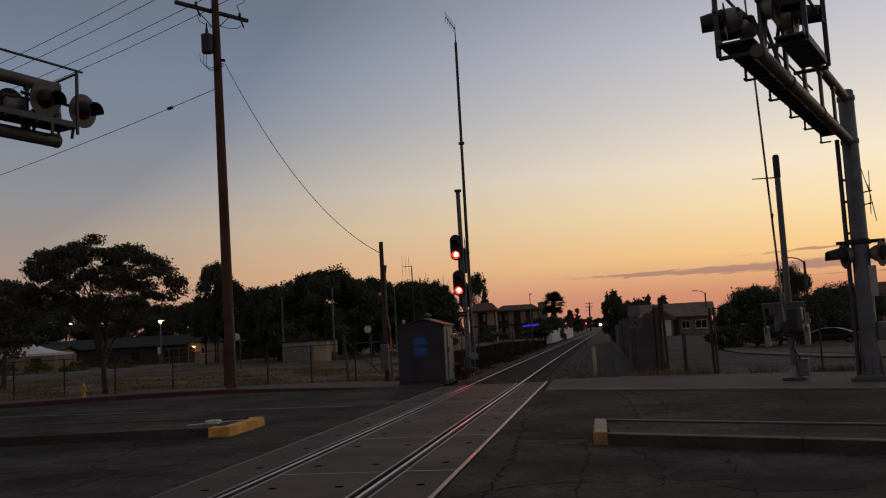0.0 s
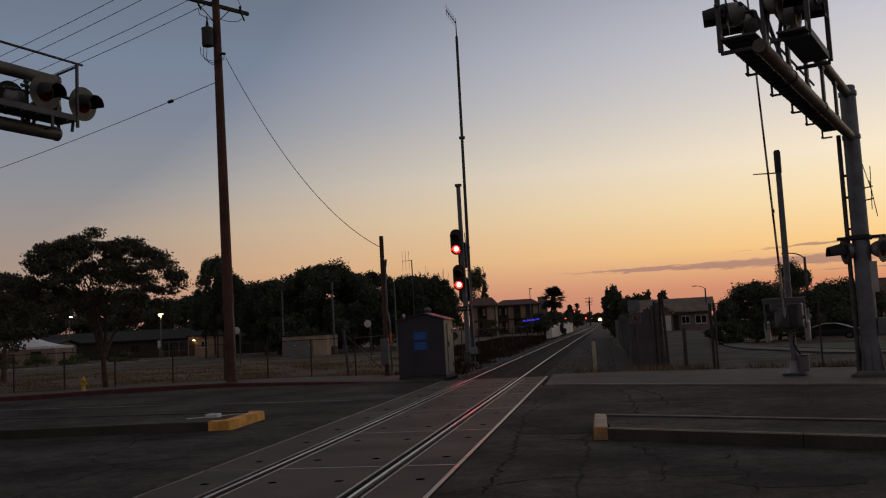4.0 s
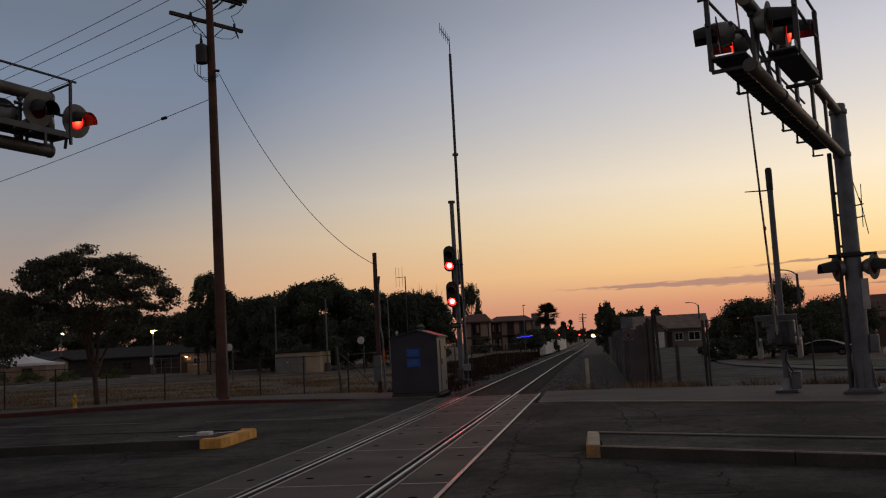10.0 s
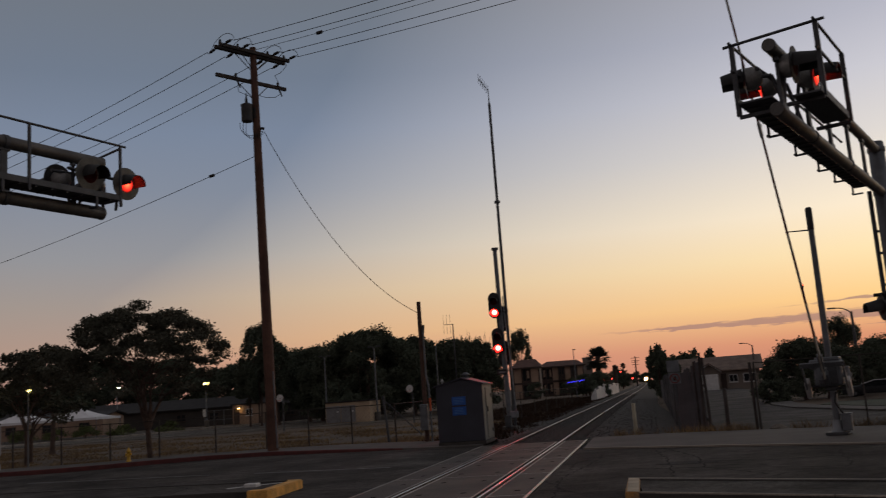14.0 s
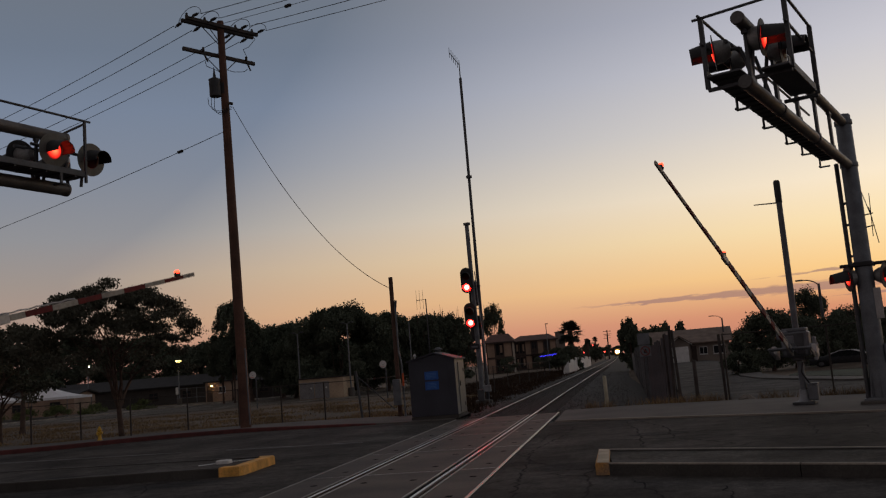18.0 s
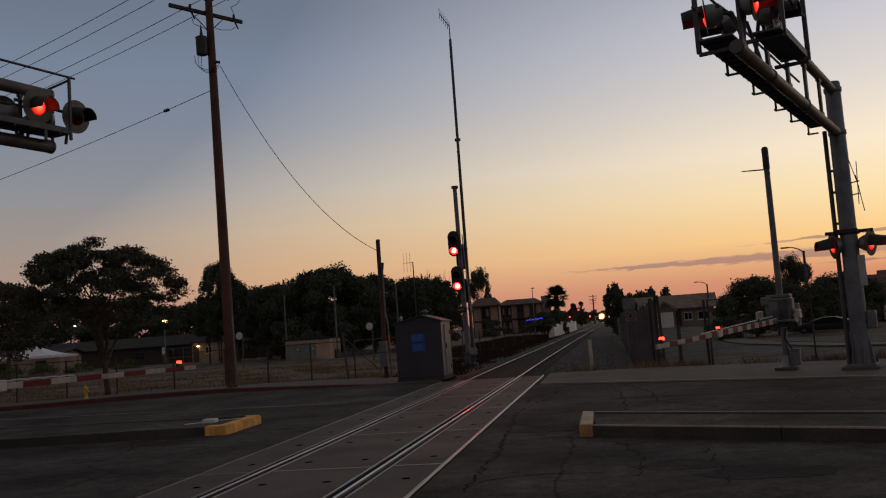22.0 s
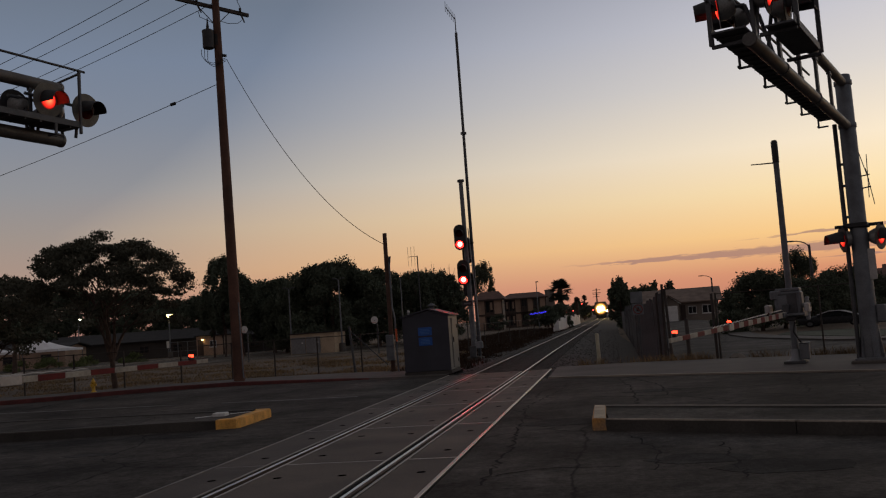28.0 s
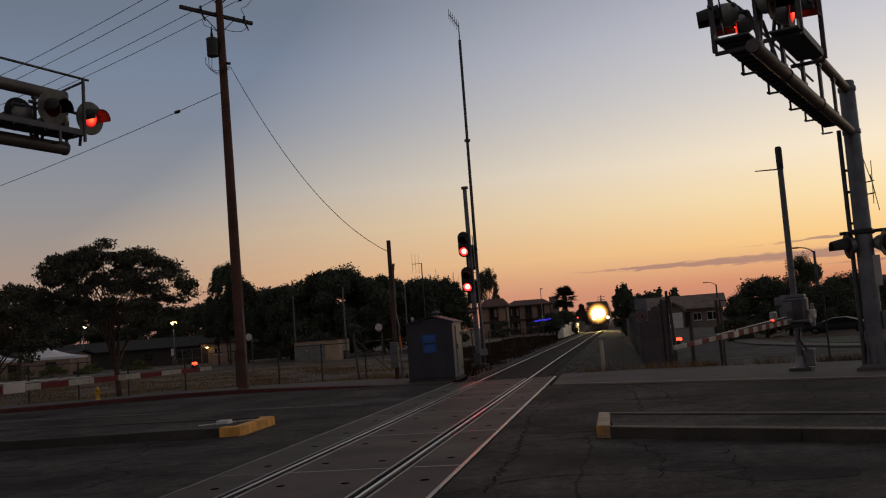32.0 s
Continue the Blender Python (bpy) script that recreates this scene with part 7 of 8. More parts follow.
apartment(-19.8, 154, 4.2, 8, 5.2, 1.4, 3, "two-storey beige flats with dark timber trim", "pgp")
apartment(-16.4, 180, 8.3, 9, 5.6, 1.1, 3, "two-storey brown flats with balconies behind the railway wall", "ggpbpbp")
tree(-7.9, 146, 3.3, 1.5, 0.1, "dark bushy tree at the foot of the palm", 2600, 0.3, 0.1, LEAF_DARK, 0, 20, 58)
for x, y, h, w, sd in ((-16.9, 140, 2.2, 1.5, 131), (-11.9, 143, 2.2, 1.5, 133)):
    tree(x, y, h, w, 0.0, "dark rounded bush before the flats", 2200, 0.26, 0.1, LEAF_DARK, 0, 18, sd)
blk = thing("far_block", -12.95, 204, -0.2, "plain pale flat-roofed block behind the palm", "building", 3)
part("wall", M().box((0, 0, 3.7), (2.0, 6, 7.4), 0.02), STUCCO_GREY, blk)
part("parapet", M().box((0, 0, 7.45), (2.15, 6.15, 0.2), 0.02), STUCCO_GREY, blk)
window(blk, 0.2, 5.4, 0.9, 1.1, -3, TRIM)


def string_lights():
    t = thing("string_lights", -11.7, 136, -0.1, "string of small blue lights on a balcony rail", "string lights")
    rr = random.Random(3)
    part("cable", M().cyl((0, 0, 2.15), (2.4, 0, 2.28), 0.012, 0.012, 4), BLACK, t)
    for k in range(34):
        part("bulb", M().lathe([(0.012, -0.045), (0.05, 0), (0.012, 0.045)], 6), BLUE_LIGHT, t, "", Matrix.Translation((0.072 * k, -0.02, 2.13 + 0.13 * k / 34 + rr.uniform(-0.1, 0.1))))
    for x in (0, 2.4):
        part("post", M().cyl((x, 0, -0.1), (x, 0, 2.3), 0.03, 0.03, 6), TRIM, t)


string_lights()


def boundary_wall():
    t = thing("garden_wall", -5.3, 97, -0.2, "low white rendered wall beside the railway", "wall")
    for k in range(12):
        up = (1.15, 1.45, 1.3, 1.6, 1.5)[k % 5] + 0.012 * k
        part("wall_panel", M().box((0.0, 5.6 * k, up / 2), (0.14, 5.3, up), 0.03), WHITE_PAINT, t)
        if k % 3 == 0:
            part("pier", M().box((0.0, 5.6 * k - 2.8, up / 2 + 0.03), (0.2, 0.26, up + 0.06), 0.02), WHITE_PAINT, t)
    part("end_wall", M().put([(-0.5, -2.95, 0), (0.1, -2.95, 0), (0.1, -2.95, 1.35), (-0.25, -2.95, 0.95), (-0.5, -2.95, 0.45), (-0.5, -2.8, 0), (0.1, -2.8, 0), (0.1, -2.8, 1.35), (-0.25, -2.8, 0.95), (-0.5, -2.8, 0.45)],
                             [(0, 1, 2, 3, 4), (9, 8, 7, 6, 5), (1, 6, 7, 2), (2, 7, 8, 3), (3, 8, 9, 4), (4, 9, 5, 0)]), WHITE_PAINT, t, "stepped white end wall")


boundary_wall()


def bungalow(x, y, w, d, eave, rise, rz, label, material, roof_mat, garage=False):
    t = thing("house", x, y, -0.2, label, "house", rz)
    part("wall", M().box((0, 0, eave / 2), (w, d, eave), 0.02), material, t, "rendered wall")
    part("roof", gable_roof(w, d, eave, rise, 0.5), roof_mat, t, "shingled pitched roof")
    gb = M()
    for s in (-1, 1):
        gb.put([(s * (w / 2), -d / 2, eave), (s * (w / 2), d / 2, eave), (s * (w / 2), 0, eave + rise)], [(0, 1, 2)])
    part("gable", gb, material, t)
    if garage:
        g = M().box((-w * 0.14, -d / 2 - 0.9, eave * 0.5), (2.1, 1.8, eave), 0.02)
        part("garage_wall", g, material, t)
        part("garage_roof", gable_roof(2.2, 2.6, eave, rise * 0.55, 0.25, "y"), roof_mat, t, "", Matrix.Translation((-w * 0.14, -d / 2 - 0.7, 0)))
        part("garage_gable", M().put([(-w * 0.14 - 1.05, -d / 2 - 1.81, eave), (-w * 0.14 + 1.05, -d / 2 - 1.81, eave), (-w * 0.14, -d / 2 - 1.81, eave + rise * 0.52)], [(0, 1, 2)]), material, t)
        for sg in (-1, 1):
            part("fascia", M().put([(-w * 0.14 + sg * 1.32, -d / 2 - 2.02, eave - 0.16), (-w * 0.14, -d / 2 - 2.02, eave + rise * 0.52), (-w * 0.14, -d / 2 - 2.02, eave + rise * 0.52 + 0.14), (-w * 0.14 + sg * 1.32, -d / 2 - 2.02, eave - 0.02)], [(0, 1, 2, 3)]), WHITE_PAINT, t, "pale gable board")
        gd = part("garage_door", M().box((-w * 0.14, -d / 2 - 1.83, eave * 0.44), (1.8, 0.06, eave * 0.86), 0.01), WHITE_PAINT, t, "white garage door")
        for k in range(4):
            part("door_panel", M().box((-w * 0.14, -d / 2 - 1.87, eave * (0.12 + 0.21 * k)), (1.7, 0.03, eave * 0.17), 0.01), WHITE_PAINT, gd)
        window(t, w * 0.16, eave * 0.6, 0.9, eave * 0.4, -d / 2)
        window(t, w * 0.36, eave * 0.6, 1.3, eave * 0.45, -d / 2)
        part("front_door", M().box((w * 0.04, -d / 2 - 0.02, eave * 0.45), (0.55, 0.08, eave * 0.85), 0.01), TRIM, t, "dark front door")
    else:
        for k in range(max(2, int(w / 4))):
            window(t, -w / 2 + w * (k + 0.5) / max(2, int(w / 4)), eave * 0.55, 1.2, eave * 0.4, -d / 2, TRIM)
    return t


bungalow(8.2, 112, 8.6, 8, 2.15, 1.6, -3, "low brown bungalow with a white garage door", STUCCO_GREY, ROOF_TAN, True)
bungalow(25.4, 73, 8.5, 8, 2.0, 1.75, -18, "low brown house with a brown shingled roof", HOUSE_BROWN, ROOF_BROWN)
bungalow(19.4, 76.5, 4.2, 7, 2.1, 1.4, -18, "low brown house wing with a brown roof", HOUSE_BROWN, ROOF_BROWN)
# the school beyond the field
bungalow(-64.2, 90.5, 13.0, 4.5, 2.0, 0.5, 4, "low beige school wing with dark windows behind the tents", STUCCO, ROOF)
tagged(solo("kerb", M().prism([(-58.0, 58.0), (-33.2, 99.4), (-33.6, 99.6), (-58.4, 58.2)], -0.2, -0.06), KERB_PALE, "pale concrete edging along the school path", "kerb"), kind="structure")
bungalow(-57, 108, 30, 8, 2.1, 1.25, 4, "long low dark-roofed school building", STUCCO_DARK, ROOF)
bungalow(-86, 108, 24, 8, 2.2, 1.3, 8, "long low dark-roofed school building", STUCCO_DARK, ROOF)
bungalow(-37, 106, 14, 7, 2.0, 1.2, 0, "low dark-roofed school wing", STUCCO_DARK, ROOF)


def lit_block():
    t = thing("school_block", -45.3, 99.4, -0.2, "small pale block with a lit wall lamp over its door", "building")
    part("wall", M().box((0, 0, 1.12), (3.2, 3.0, 2.25), 0.02), STUCCO, t, "pale rendered wall")
    part("roof", M().box((0, 0, 2.3), (3.6, 3.4, 0.14), 0.02), ROOF, t)
    window(t, 0.45, 1.35, 0.8, 0.75, -1.5)
    part("door", M().box((-1.1, -1.52, 0.95), (0.7, 0.06, 1.8), 0.01), TRIM, t, "dark door")
    lampb = part("wall_lamp", M().box((-0.75, -1.6, 1.9), (0.24, 0.16, 0.12), 0.02), GALV_DARK, t, "wall lamp")
    part("lamp_glow", M().lathe([(0.05, -0.08), (0.14, -0.03), (0.12, 0.02)], 10, Matrix.Translation((-0.75, -1.7, 1.86))), lamp_mat("porch_light", (1.0, 0.6, 0.22), 14), lampb, "warm glowing lamp")
    for k in range(4):
        part("post", M().box((-5.2 + k * 1.2, -1.3, 0.9), (0.08, 0.08, 1.9), 0.01), GALV, t)
    part("rail", M().box((-3.4, -1.3, 1.8), (3.8, 0.06, 0.06)), GALV, t)
    part("rail", M().box((-3.4, -1.3, 0.75), (3.8, 0.06, 0.06)), GALV, t)
    part("notice", M().box((-5.2, -1.36, 1.55), (0.34, 0.03, 0.9), 0.01), SIGN_WHITE, t, "white notice panel")


lit_block()


def store_shed():
    t = thing("storage_shed", -24.15, 73.2, -0.2, "low beige storage shed with grey double doors", "shed", -3)
    part("wall", M().box((0, 0, 0.85), (3.9, 2.6, 1.7), 0.02), surf("beige_block", (0.42, 0.32, 0.22), 0.9, 0, 0.25, 0.8, 30, 0.2), t, "beige block wall")
    part("roof", M().box((0.0, 0, 1.74), (4.1, 2.8, 0.1), 0.02), ROOF, t)
    for x in (-1.25, 0.08):
        d = part("door", M().box((x, -1.33, 0.75), (1.25, 0.06, 1.35), 0.01), DOOR_GREY, t, "grey metal door")
        part("handle", M().box((x + 0.4, -1.38, 0.95), (0.14, 0.03, 0.1), 0.005), SIGN_WHITE, d)


store_shed()


def tent(x, y, w, d, label):
    t = thing("canopy_tent", x, y, -0.2, label, "canopy tent", 6)
    rows = []
    for k in range(6):
        f = k / 5
        h = 1.95 + 1.15 * f ** 1.7
        rows.append([((w / 2) * (1 - f) * sx, (d / 2) * (1 - f) * sy, h) for sx, sy in ((-1, -1), (0, -1.0), (1, -1), (1, 0), (1, 1), (0, 1), (-1, 1), (-1, 0))])
    part("canopy", M().grid(rows, True, False), CANVAS, t, "white peaked canvas")
    vl = []
    for z in (1.98, 1.74):
        vl.append([(w / 2 * sx, d / 2 * sy, z) for sx, sy in ((-1, -1), (0, -1.0), (1, -1), (1, 0), (1, 1), (0, 1), (-1, 1), (-1, 0))])
    part("valance", M().grid(vl, True, False), CANVAS, t, "white valance")
    for sx in (-1, 1):
        for sy in (-1, 1):
            part("pole", M().cyl((w / 2 * sx * 0.98, d / 2 * sy * 0.98, 0), (w / 2 * sx * 0.98, d / 2 * sy * 0.98, 1.98), 0.035, 0.035, 6), GALV, t, "thin pole")


tent(-55.3, 81, 6.4, 5.0, "white peaked canopy tent on the school ground")
tent(-60.9, 80, 5.0, 5.0, "white peaked canopy tent on the school ground")
for k, (x, y, h) in enumerate(((-58.5, 77, 0.9), (-55.5, 77.5, 0.75), (-52.6, 78, 0.8), (-50.0, 80, 0.7), (-46.8, 83, 0.7), (-62, 75, 0.9))):
    tree(x, y, h, 1.15, -0.2, "round garden shrub in front of the school", 2600, 0.13, 0.05, SHRUB, 0, 10, 70 + k)


def parked_car(x, y, rz, label, paint=None):
    t = thing("parked_car", x, y, -0.03, label, "car", m=pose(x, y, -0.03, 0, 0, rz) @ Matrix.Diagonal((0.8, 0.8, 0.56, 1)))
    body = M()
    prof = [(-2.1, 0.75, 0.85), (-1.9, 0.9, 0.9), (-1.2, 0.95, 0.95), (-0.9, 1.1, 1.0), (-0.2, 1.38, 1.0), (0.5, 1.4, 1.0), (1.1, 1.15, 1.0), (1.4, 0.98, 0.95), (2.0, 0.85, 0.92), (2.15, 0.6, 0.8)]
    rows = []
    for px, top, w in prof:
        rows.append([(px, -0.86 * w, 0.25), (px, -0.88 * w, 0.6), (px, -0.82 * w, min(top, 0.88)), (px, -0.6 * w, top), (px, 0.6 * w, top), (px, 0.82 * w, min(top, 0.88)), (px, 0.88 * w, 0.6), (px, 0.86 * w, 0.25)])
    body.grid(rows)
    part("body", body, paint or CAR_DARK_PAINT, t, "pale car body" if paint else "dark glossy car body")
    part("side_windows", M().grid([[(p[0], -0.84 * p[2], min(p[1], 0.86) + 0.015), (p[0], -0.62 * p[2], p[1] - 0.03)] for p in prof[3:8]]), CAR_GLASS, t, "dark side windows")
    # chrome line added to stand for the reflection along roof and glass
    part("roof_trim", M().tube([(p[0], -0.62, p[1] + 0.01) for p in prof[3:8]], 0.032, 6), CHROME, t, "bright line for the glint along the roof")
    for wx in (-1.35, 1.35):
        for wy in (-0.8, 0.8):
            w = part("wheel", M().cyl((wx, wy - 0.1, 0.3), (wx, wy + 0.1, 0.3), 0.31, 0.31, 16), TYRE, t)
            part("rim", M().cyl((wx, wy - 0.108, 0.3), (wx, wy + 0.108, 0.3), 0.17, 0.17, 12), GALV_DARK, w)


parked_car(11.5, 50.0, -24, "low dark parked coupe on the side street")
parked_car(14.2, 42.7, 156, "pale silver parked car on the side street", CAR_SILVER)


def far_things():
    for x, y, h, lb in ((-3.9, 300, 9.6, "far wooden power pole by the railway"), (-4.9, 360, 9.4, "far wooden power pole by the railway")):
        t = thing("power_pole", x, y, -0.2, lb, "utility pole")
        part("pole", M().lathe([(0.2, 0), (0.15, h)], 8), DARK_WOOD, t)
        for z in (h - 0.5, h - 1.4):
            part("crossarm", M().box((0, 0, z), (2.6, 0.14, 0.16), 0.01), DARK_WOOD, t)
    for x, z, r in ((-5.35, 2.45, 0.24), (-14.2, 2.65, 0.22), (-8.0, 1.45, 0.18), (-11.9, 2.75, 0.18), (-8.9, 4.85, 0.2)):
        t = thing("far_crossing_light", x, 300, -0.2, "far red light beside the railway", "railway signal")
        part("mast", M().cyl((0, 0, 0), (0, 0, z + 0.6), 0.09, 0.09, 8), GALV_DARK, t)
        part("lens", M().lathe([(r, 0), (0.05, 0.08)], 10, pose(0, -0.12, z + 0.2, 90, 0, 0)), FAR_RED, t, "glowing red lens")
    b = thing("far_building", -20, 420, -0.2, "far low pale roofs along the railway", "building")
    part("wall", M().box((0, 0, 1.6), (24, 12, 3.2), 0.02), STUCCO_GREY, b)
    part("roof", M().box((0, 0, 3.4), (25, 13, 0.5), 0.1), ROOF, b)


far_things()



tree(14.3, 62.0, 2.3, 0.6, 0.4, "small dark red-leaved shrub before the hedge", 900, 0.16, 0.05, LEAF_RED, 0, 12, 81)


def rock(x, y, size, seed):
    r = random.Random(seed)
    rows = []
    for k in range(6):
        f = k / 5
        w = size * math.sin(math.pi * (0.12 + 0.83 * f)) ** 0.6
        rows.append([(w * math.cos(a) * r.uniform(0.8, 1.15), w * 0.8 * math.sin(a) * r.uniform(0.8, 1.15), size * 0.9 * f * r.uniform(0.92, 1.05)) for a in [2 * math.pi * j / 9 for j in range(9)]])
    mb = M().grid(rows, True, False)
    mb.put(rows[-1], [tuple(range(9))])
    ob = solo("rock", mb, STONE, "rough grey-brown rock beside the pavement", "rock", group=GROUPS["rock"])
    ob.matrix_basis = pose(x, y, -0.12, 0, 0, seed * 40)


for x, y, size, sd in ((3.5, 26.3, 0.26, 1), (3.95, 26.2, 0.2, 2), (2.45, 27.2, 0.16, 3), (5.6, 25.9, 0.18, 4)):
    rock(x, y, size, sd)


# rough dry grass on the bank along the railway fence
n = 75000
gx, gy = RNG.uniform(-13.5, -4.75, n), 31 + RNG.power(0.7, n) * 95
keep = (noise_field(gx * 1.5, gy) > RNG.uniform(0.3, 0.75, n)) & (gx > np.interp(gy, [31, 50, 66, 126], [-7.9, -7.7, -13.5, -13.5]))
gx, gy = gx[keep], gy[keep]
tagged(part("bank_grass", scatter_blades("bank_grass", gx, gy, np.full(len(gx), -0.2), 0.22, 0.03, RNG), BUSH), "rough dark dry grass on the railway bank", "grass", kind="stuff")
tree(-5.0, 113, 1.3, 0.5, -0.2, "dark bush growing against the white wall", 1200, 0.16, 0.05, LEAF_DARK, 0, 12, 92)
# ---- the white car ----


def suv():
    t = thing("white_car", -40, 25, 0, "white seven-seat sport utility car with its headlights on", "car")
    XW, R, RA = 1.57, 0.385, 0.49

    def zbot(x):
        for c in (XW, -XW):
            if abs(x - c) < RA:
                return max(0.3, 0.36 + math.sqrt(RA * RA - (x - c) ** 2))
        return 0.3 if abs(x) < 2.0 else 0.36

    def ztop(x):
        return float(np.interp(x, [-2.55, -2.5, -2.35, -2.05, -1.6, -0.6, 0.2, 0.5, 1.38, 1.5, 2.1, 2.4, 2.52, 2.6, 2.64], [0.8, 1.16, 1.36, 1.66, 1.73, 1.77, 1.74, 1.68, 1.2, 1.17, 1.1, 1.03, 0.97, 0.91, 0.84]))

    def half(x):
        return float(np.interp(x, [-2.55, -2.4, -2.0, -1.0, 1.5, 2.1, 2.3, 2.45, 2.55, 2.61, 2.64], [0.74, 0.88, 0.95, 0.975, 0.975, 0.955, 0.92, 0.85, 0.75, 0.65, 0.58]))

    def ring(x):
        w, zt, zb = half(x), ztop(x), zbot(x)
        belt = min(1.19, zt - 0.06)
        tum = 0.30 * max(0.0, zt - 1.15) / 0.6
        pts = [(w - 0.05, zb), (w, max(zb + 0.01, min(0.5, belt - 0.2))), (w + 0.005, max(zb + 0.02, min(0.78, belt - 0.1))), (w - 0.02, max(zb + 0.03, belt - 0.04)), (w - 0.05, max(zb + 0.04, belt)),
               (w - 0.06 - tum * 0.45, max(zb + 0.05, belt + (zt - 0.05 - belt) * 0.5)), (w - 0.08 - tum, max(zb + 0.06, zt - 0.045)), (w - 0.2 - tum, zt), (0.0, zt + 0.035 * (1 if zt > 1.2 else 0.6))]
        return [(x, -y, z) for y, z in pts] + [(x, y, z) for y, z in pts[::-1][1:]]
    xs = sorted(set([-2.55, -2.5, -2.35, -2.2, 2.64, 2.625, 2.61, 2.58, 2.55, 2.5, 2.45, 2.4, 2.3, 2.1, 1.38, 0.5, 0.2] + [round(-2.05 + 0.1 * k, 2) for k in range(42)] + [round(c + RA * math.cos(math.pi * k / 12), 3) for c in (XW, -XW) for k in range(13)]))
    b = M().grid([ring(x) for x in xs])
    for x in (xs[0], xs[-1]):
        r = ring(x)
        b.put(r, [tuple(range(len(r)))[::(1 if x < 0 else -1)]])

    def patch(x0, x1, low0, high0, low1, high1, s, lift=0.012, n=8):
        """A skin that follows the side of the body from x0 to x1."""
        top, bot = [], []
        for k in range(n + 1):
            f = k / n
            x = x0 + (x1 - x0) * f
            y = s * (half(x) + lift)
            top.append((x, y, high0 + (high1 - high0) * f))
            bot.append((x, y, low0 + (low1 - low0) * f))
        return M().grid([bot, top] if s < 0 else [top, bot])
    part("body", b, CAR_WHITE, t, "white painted body")
    part("underbody", M().box((0, 0, 0.37), (4.7, 1.46, 0.32), 0.05), CAR_BLACK, t, "dark underbody")

    def yside(x, z):
        zt = ztop(x)
        tum = 0.30 * max(0.0, zt - 1.15) / 0.6
        w, belt = half(x), min(1.19, zt - 0.06)
        return float(np.interp(z, [belt, belt + (zt - 0.05 - belt) * 0.5, zt - 0.045], [w - 0.05, w - 0.06 - tum * 0.45, w - 0.08 - tum]))
    panes = (("front_window", (0.98, 1.22), (0.03, 1.23), (0.03, 1.635), (0.42, 1.59)), ("rear_window", (-0.05, 1.23), (-1.2, 1.25), (-1.16, 1.63), (-0.05, 1.65)),
             ("quarter_window", (-1.42, 1.27), (-2.3, 1.3), (-2.0, 1.6), (-1.3, 1.63)), ("pillar_trim", (0.03, 1.23), (-0.05, 1.23), (-0.05, 1.65), (0.03, 1.635)))
    for s in (-1, 1):
        for name, b0, b1, t1, t0 in panes:
            rows = []
            for v in range(9):
                f, row = v / 8, []
                for u in range(9):
                    g = u / 8
                    x = (b0[0] + (b1[0] - b0[0]) * g) * (1 - f) + (t0[0] + (t1[0] - t0[0]) * g) * f
                    z = (b0[1] + (b1[1] - b0[1]) * g) * (1 - f) + (t0[1] + (t1[1] - t0[1]) * g) * f
                    row.append((x, s * (yside(x, z) + 0.014), z))
                rows.append(row if s > 0 else row[::-1])
            part(name, M().grid(rows), CAR_GLASS, t, "black pillar trim" if name == "pillar_trim" else "dark tinted side glass")
        part("window_trim", M().tube([(x, s * (yside(x, 1.215) + 0.012), 1.215) for x in (1.0, 0.5, 0, -0.6, -1.1)], 0.012, 6), CHROME, t, "bright window trim")
        part("sill", M().box((0, s * 0.945, 0.40), (2.12, 0.1, 0.3), 0.03), CAR_BLACK, t, "black sill")
        for wx in (XW, -XW):
            arch = [(wx + q * math.cos(a), s * 0.972, 0.36 + q * math.sin(a)) for q in (RA + 0.09, RA - 0.03) for a in [math.pi * k / 14 - 0.05 for k in range(15)]]
            part("arch_trim", M().grid([arch[:15], arch[15:]] if s < 0 else [arch[15:], arch[:15]]), CAR_BLACK, t, "black wheel arch trim")
            part("wheel_well", M().box((wx, s * 0.72, 0.62), (0.96, 0.06, 0.56), 0.02), CAR_BLACK, t, "dark wheel well")
        for x in (0.05, -1.05):
            part("door_handle", M().box((x, s * 0.985, 1.03), (0.2, 0.03, 0.035), 0.01), CAR_WHITE, t, "door handle")
        for x in (1.12, -0.02, -1.1):
            part("door_seam", M().box((x, s * 0.978, 0.72), (0.008, 0.012, 0.72)), CAR_BLACK, t)
        part("mirror", M().box((0.78, s * 1.06, 1.24), (0.14, 0.22, 0.16), 0.04), CAR_BLACK, t, "black door mirror")
        part("roof_rail", M().tube([(x, s * 0.49, ztop(x) + 0.01) for x in (0.1, -0.6, -1.2, -1.75)], 0.018, 6), CHROME, t, "roof rail")
        part("headlight", patch(2.24, 2.6, 0.845, 0.925, 0.8, 0.855, s, 0.014), HEAD_WHITE, t, "bright white headlight")
        part("turn_light", patch(2.08, 2.24, 0.885, 0.93, 0.875, 0.92, s), AMBER, t, "amber side marker light")
        part("fog_recess", patch(2.33, 2.57, 0.35, 0.53, 0.35, 0.56, s), CAR_BLACK, t, "black fog lamp recess")
        part("tail_light", M().box((-2.4, s * 0.79, 1.1), (0.26, 0.26, 0.05), 0.015), TAIL_RED, t, "glowing red tail light")
        part("tail_light_top", M().box((-2.34, s * 0.79, 1.18), (0.34, 0.27, 0.1), 0.02), LENS_DARK, t, "dark upper tail light")
    ws = M().grid([[(x, y * (0.74 - 0.10 * (1.33 - x)), ztop(x) + 0.015 + 0.02 * (1 - y * y)) for y in (-1, -0.5, 0, 0.5, 1)] for x in (1.33, 1.1, 0.8, 0.55)])
    part("windscreen", ws, CAR_SCREEN, t, "dark reflecting windscreen")
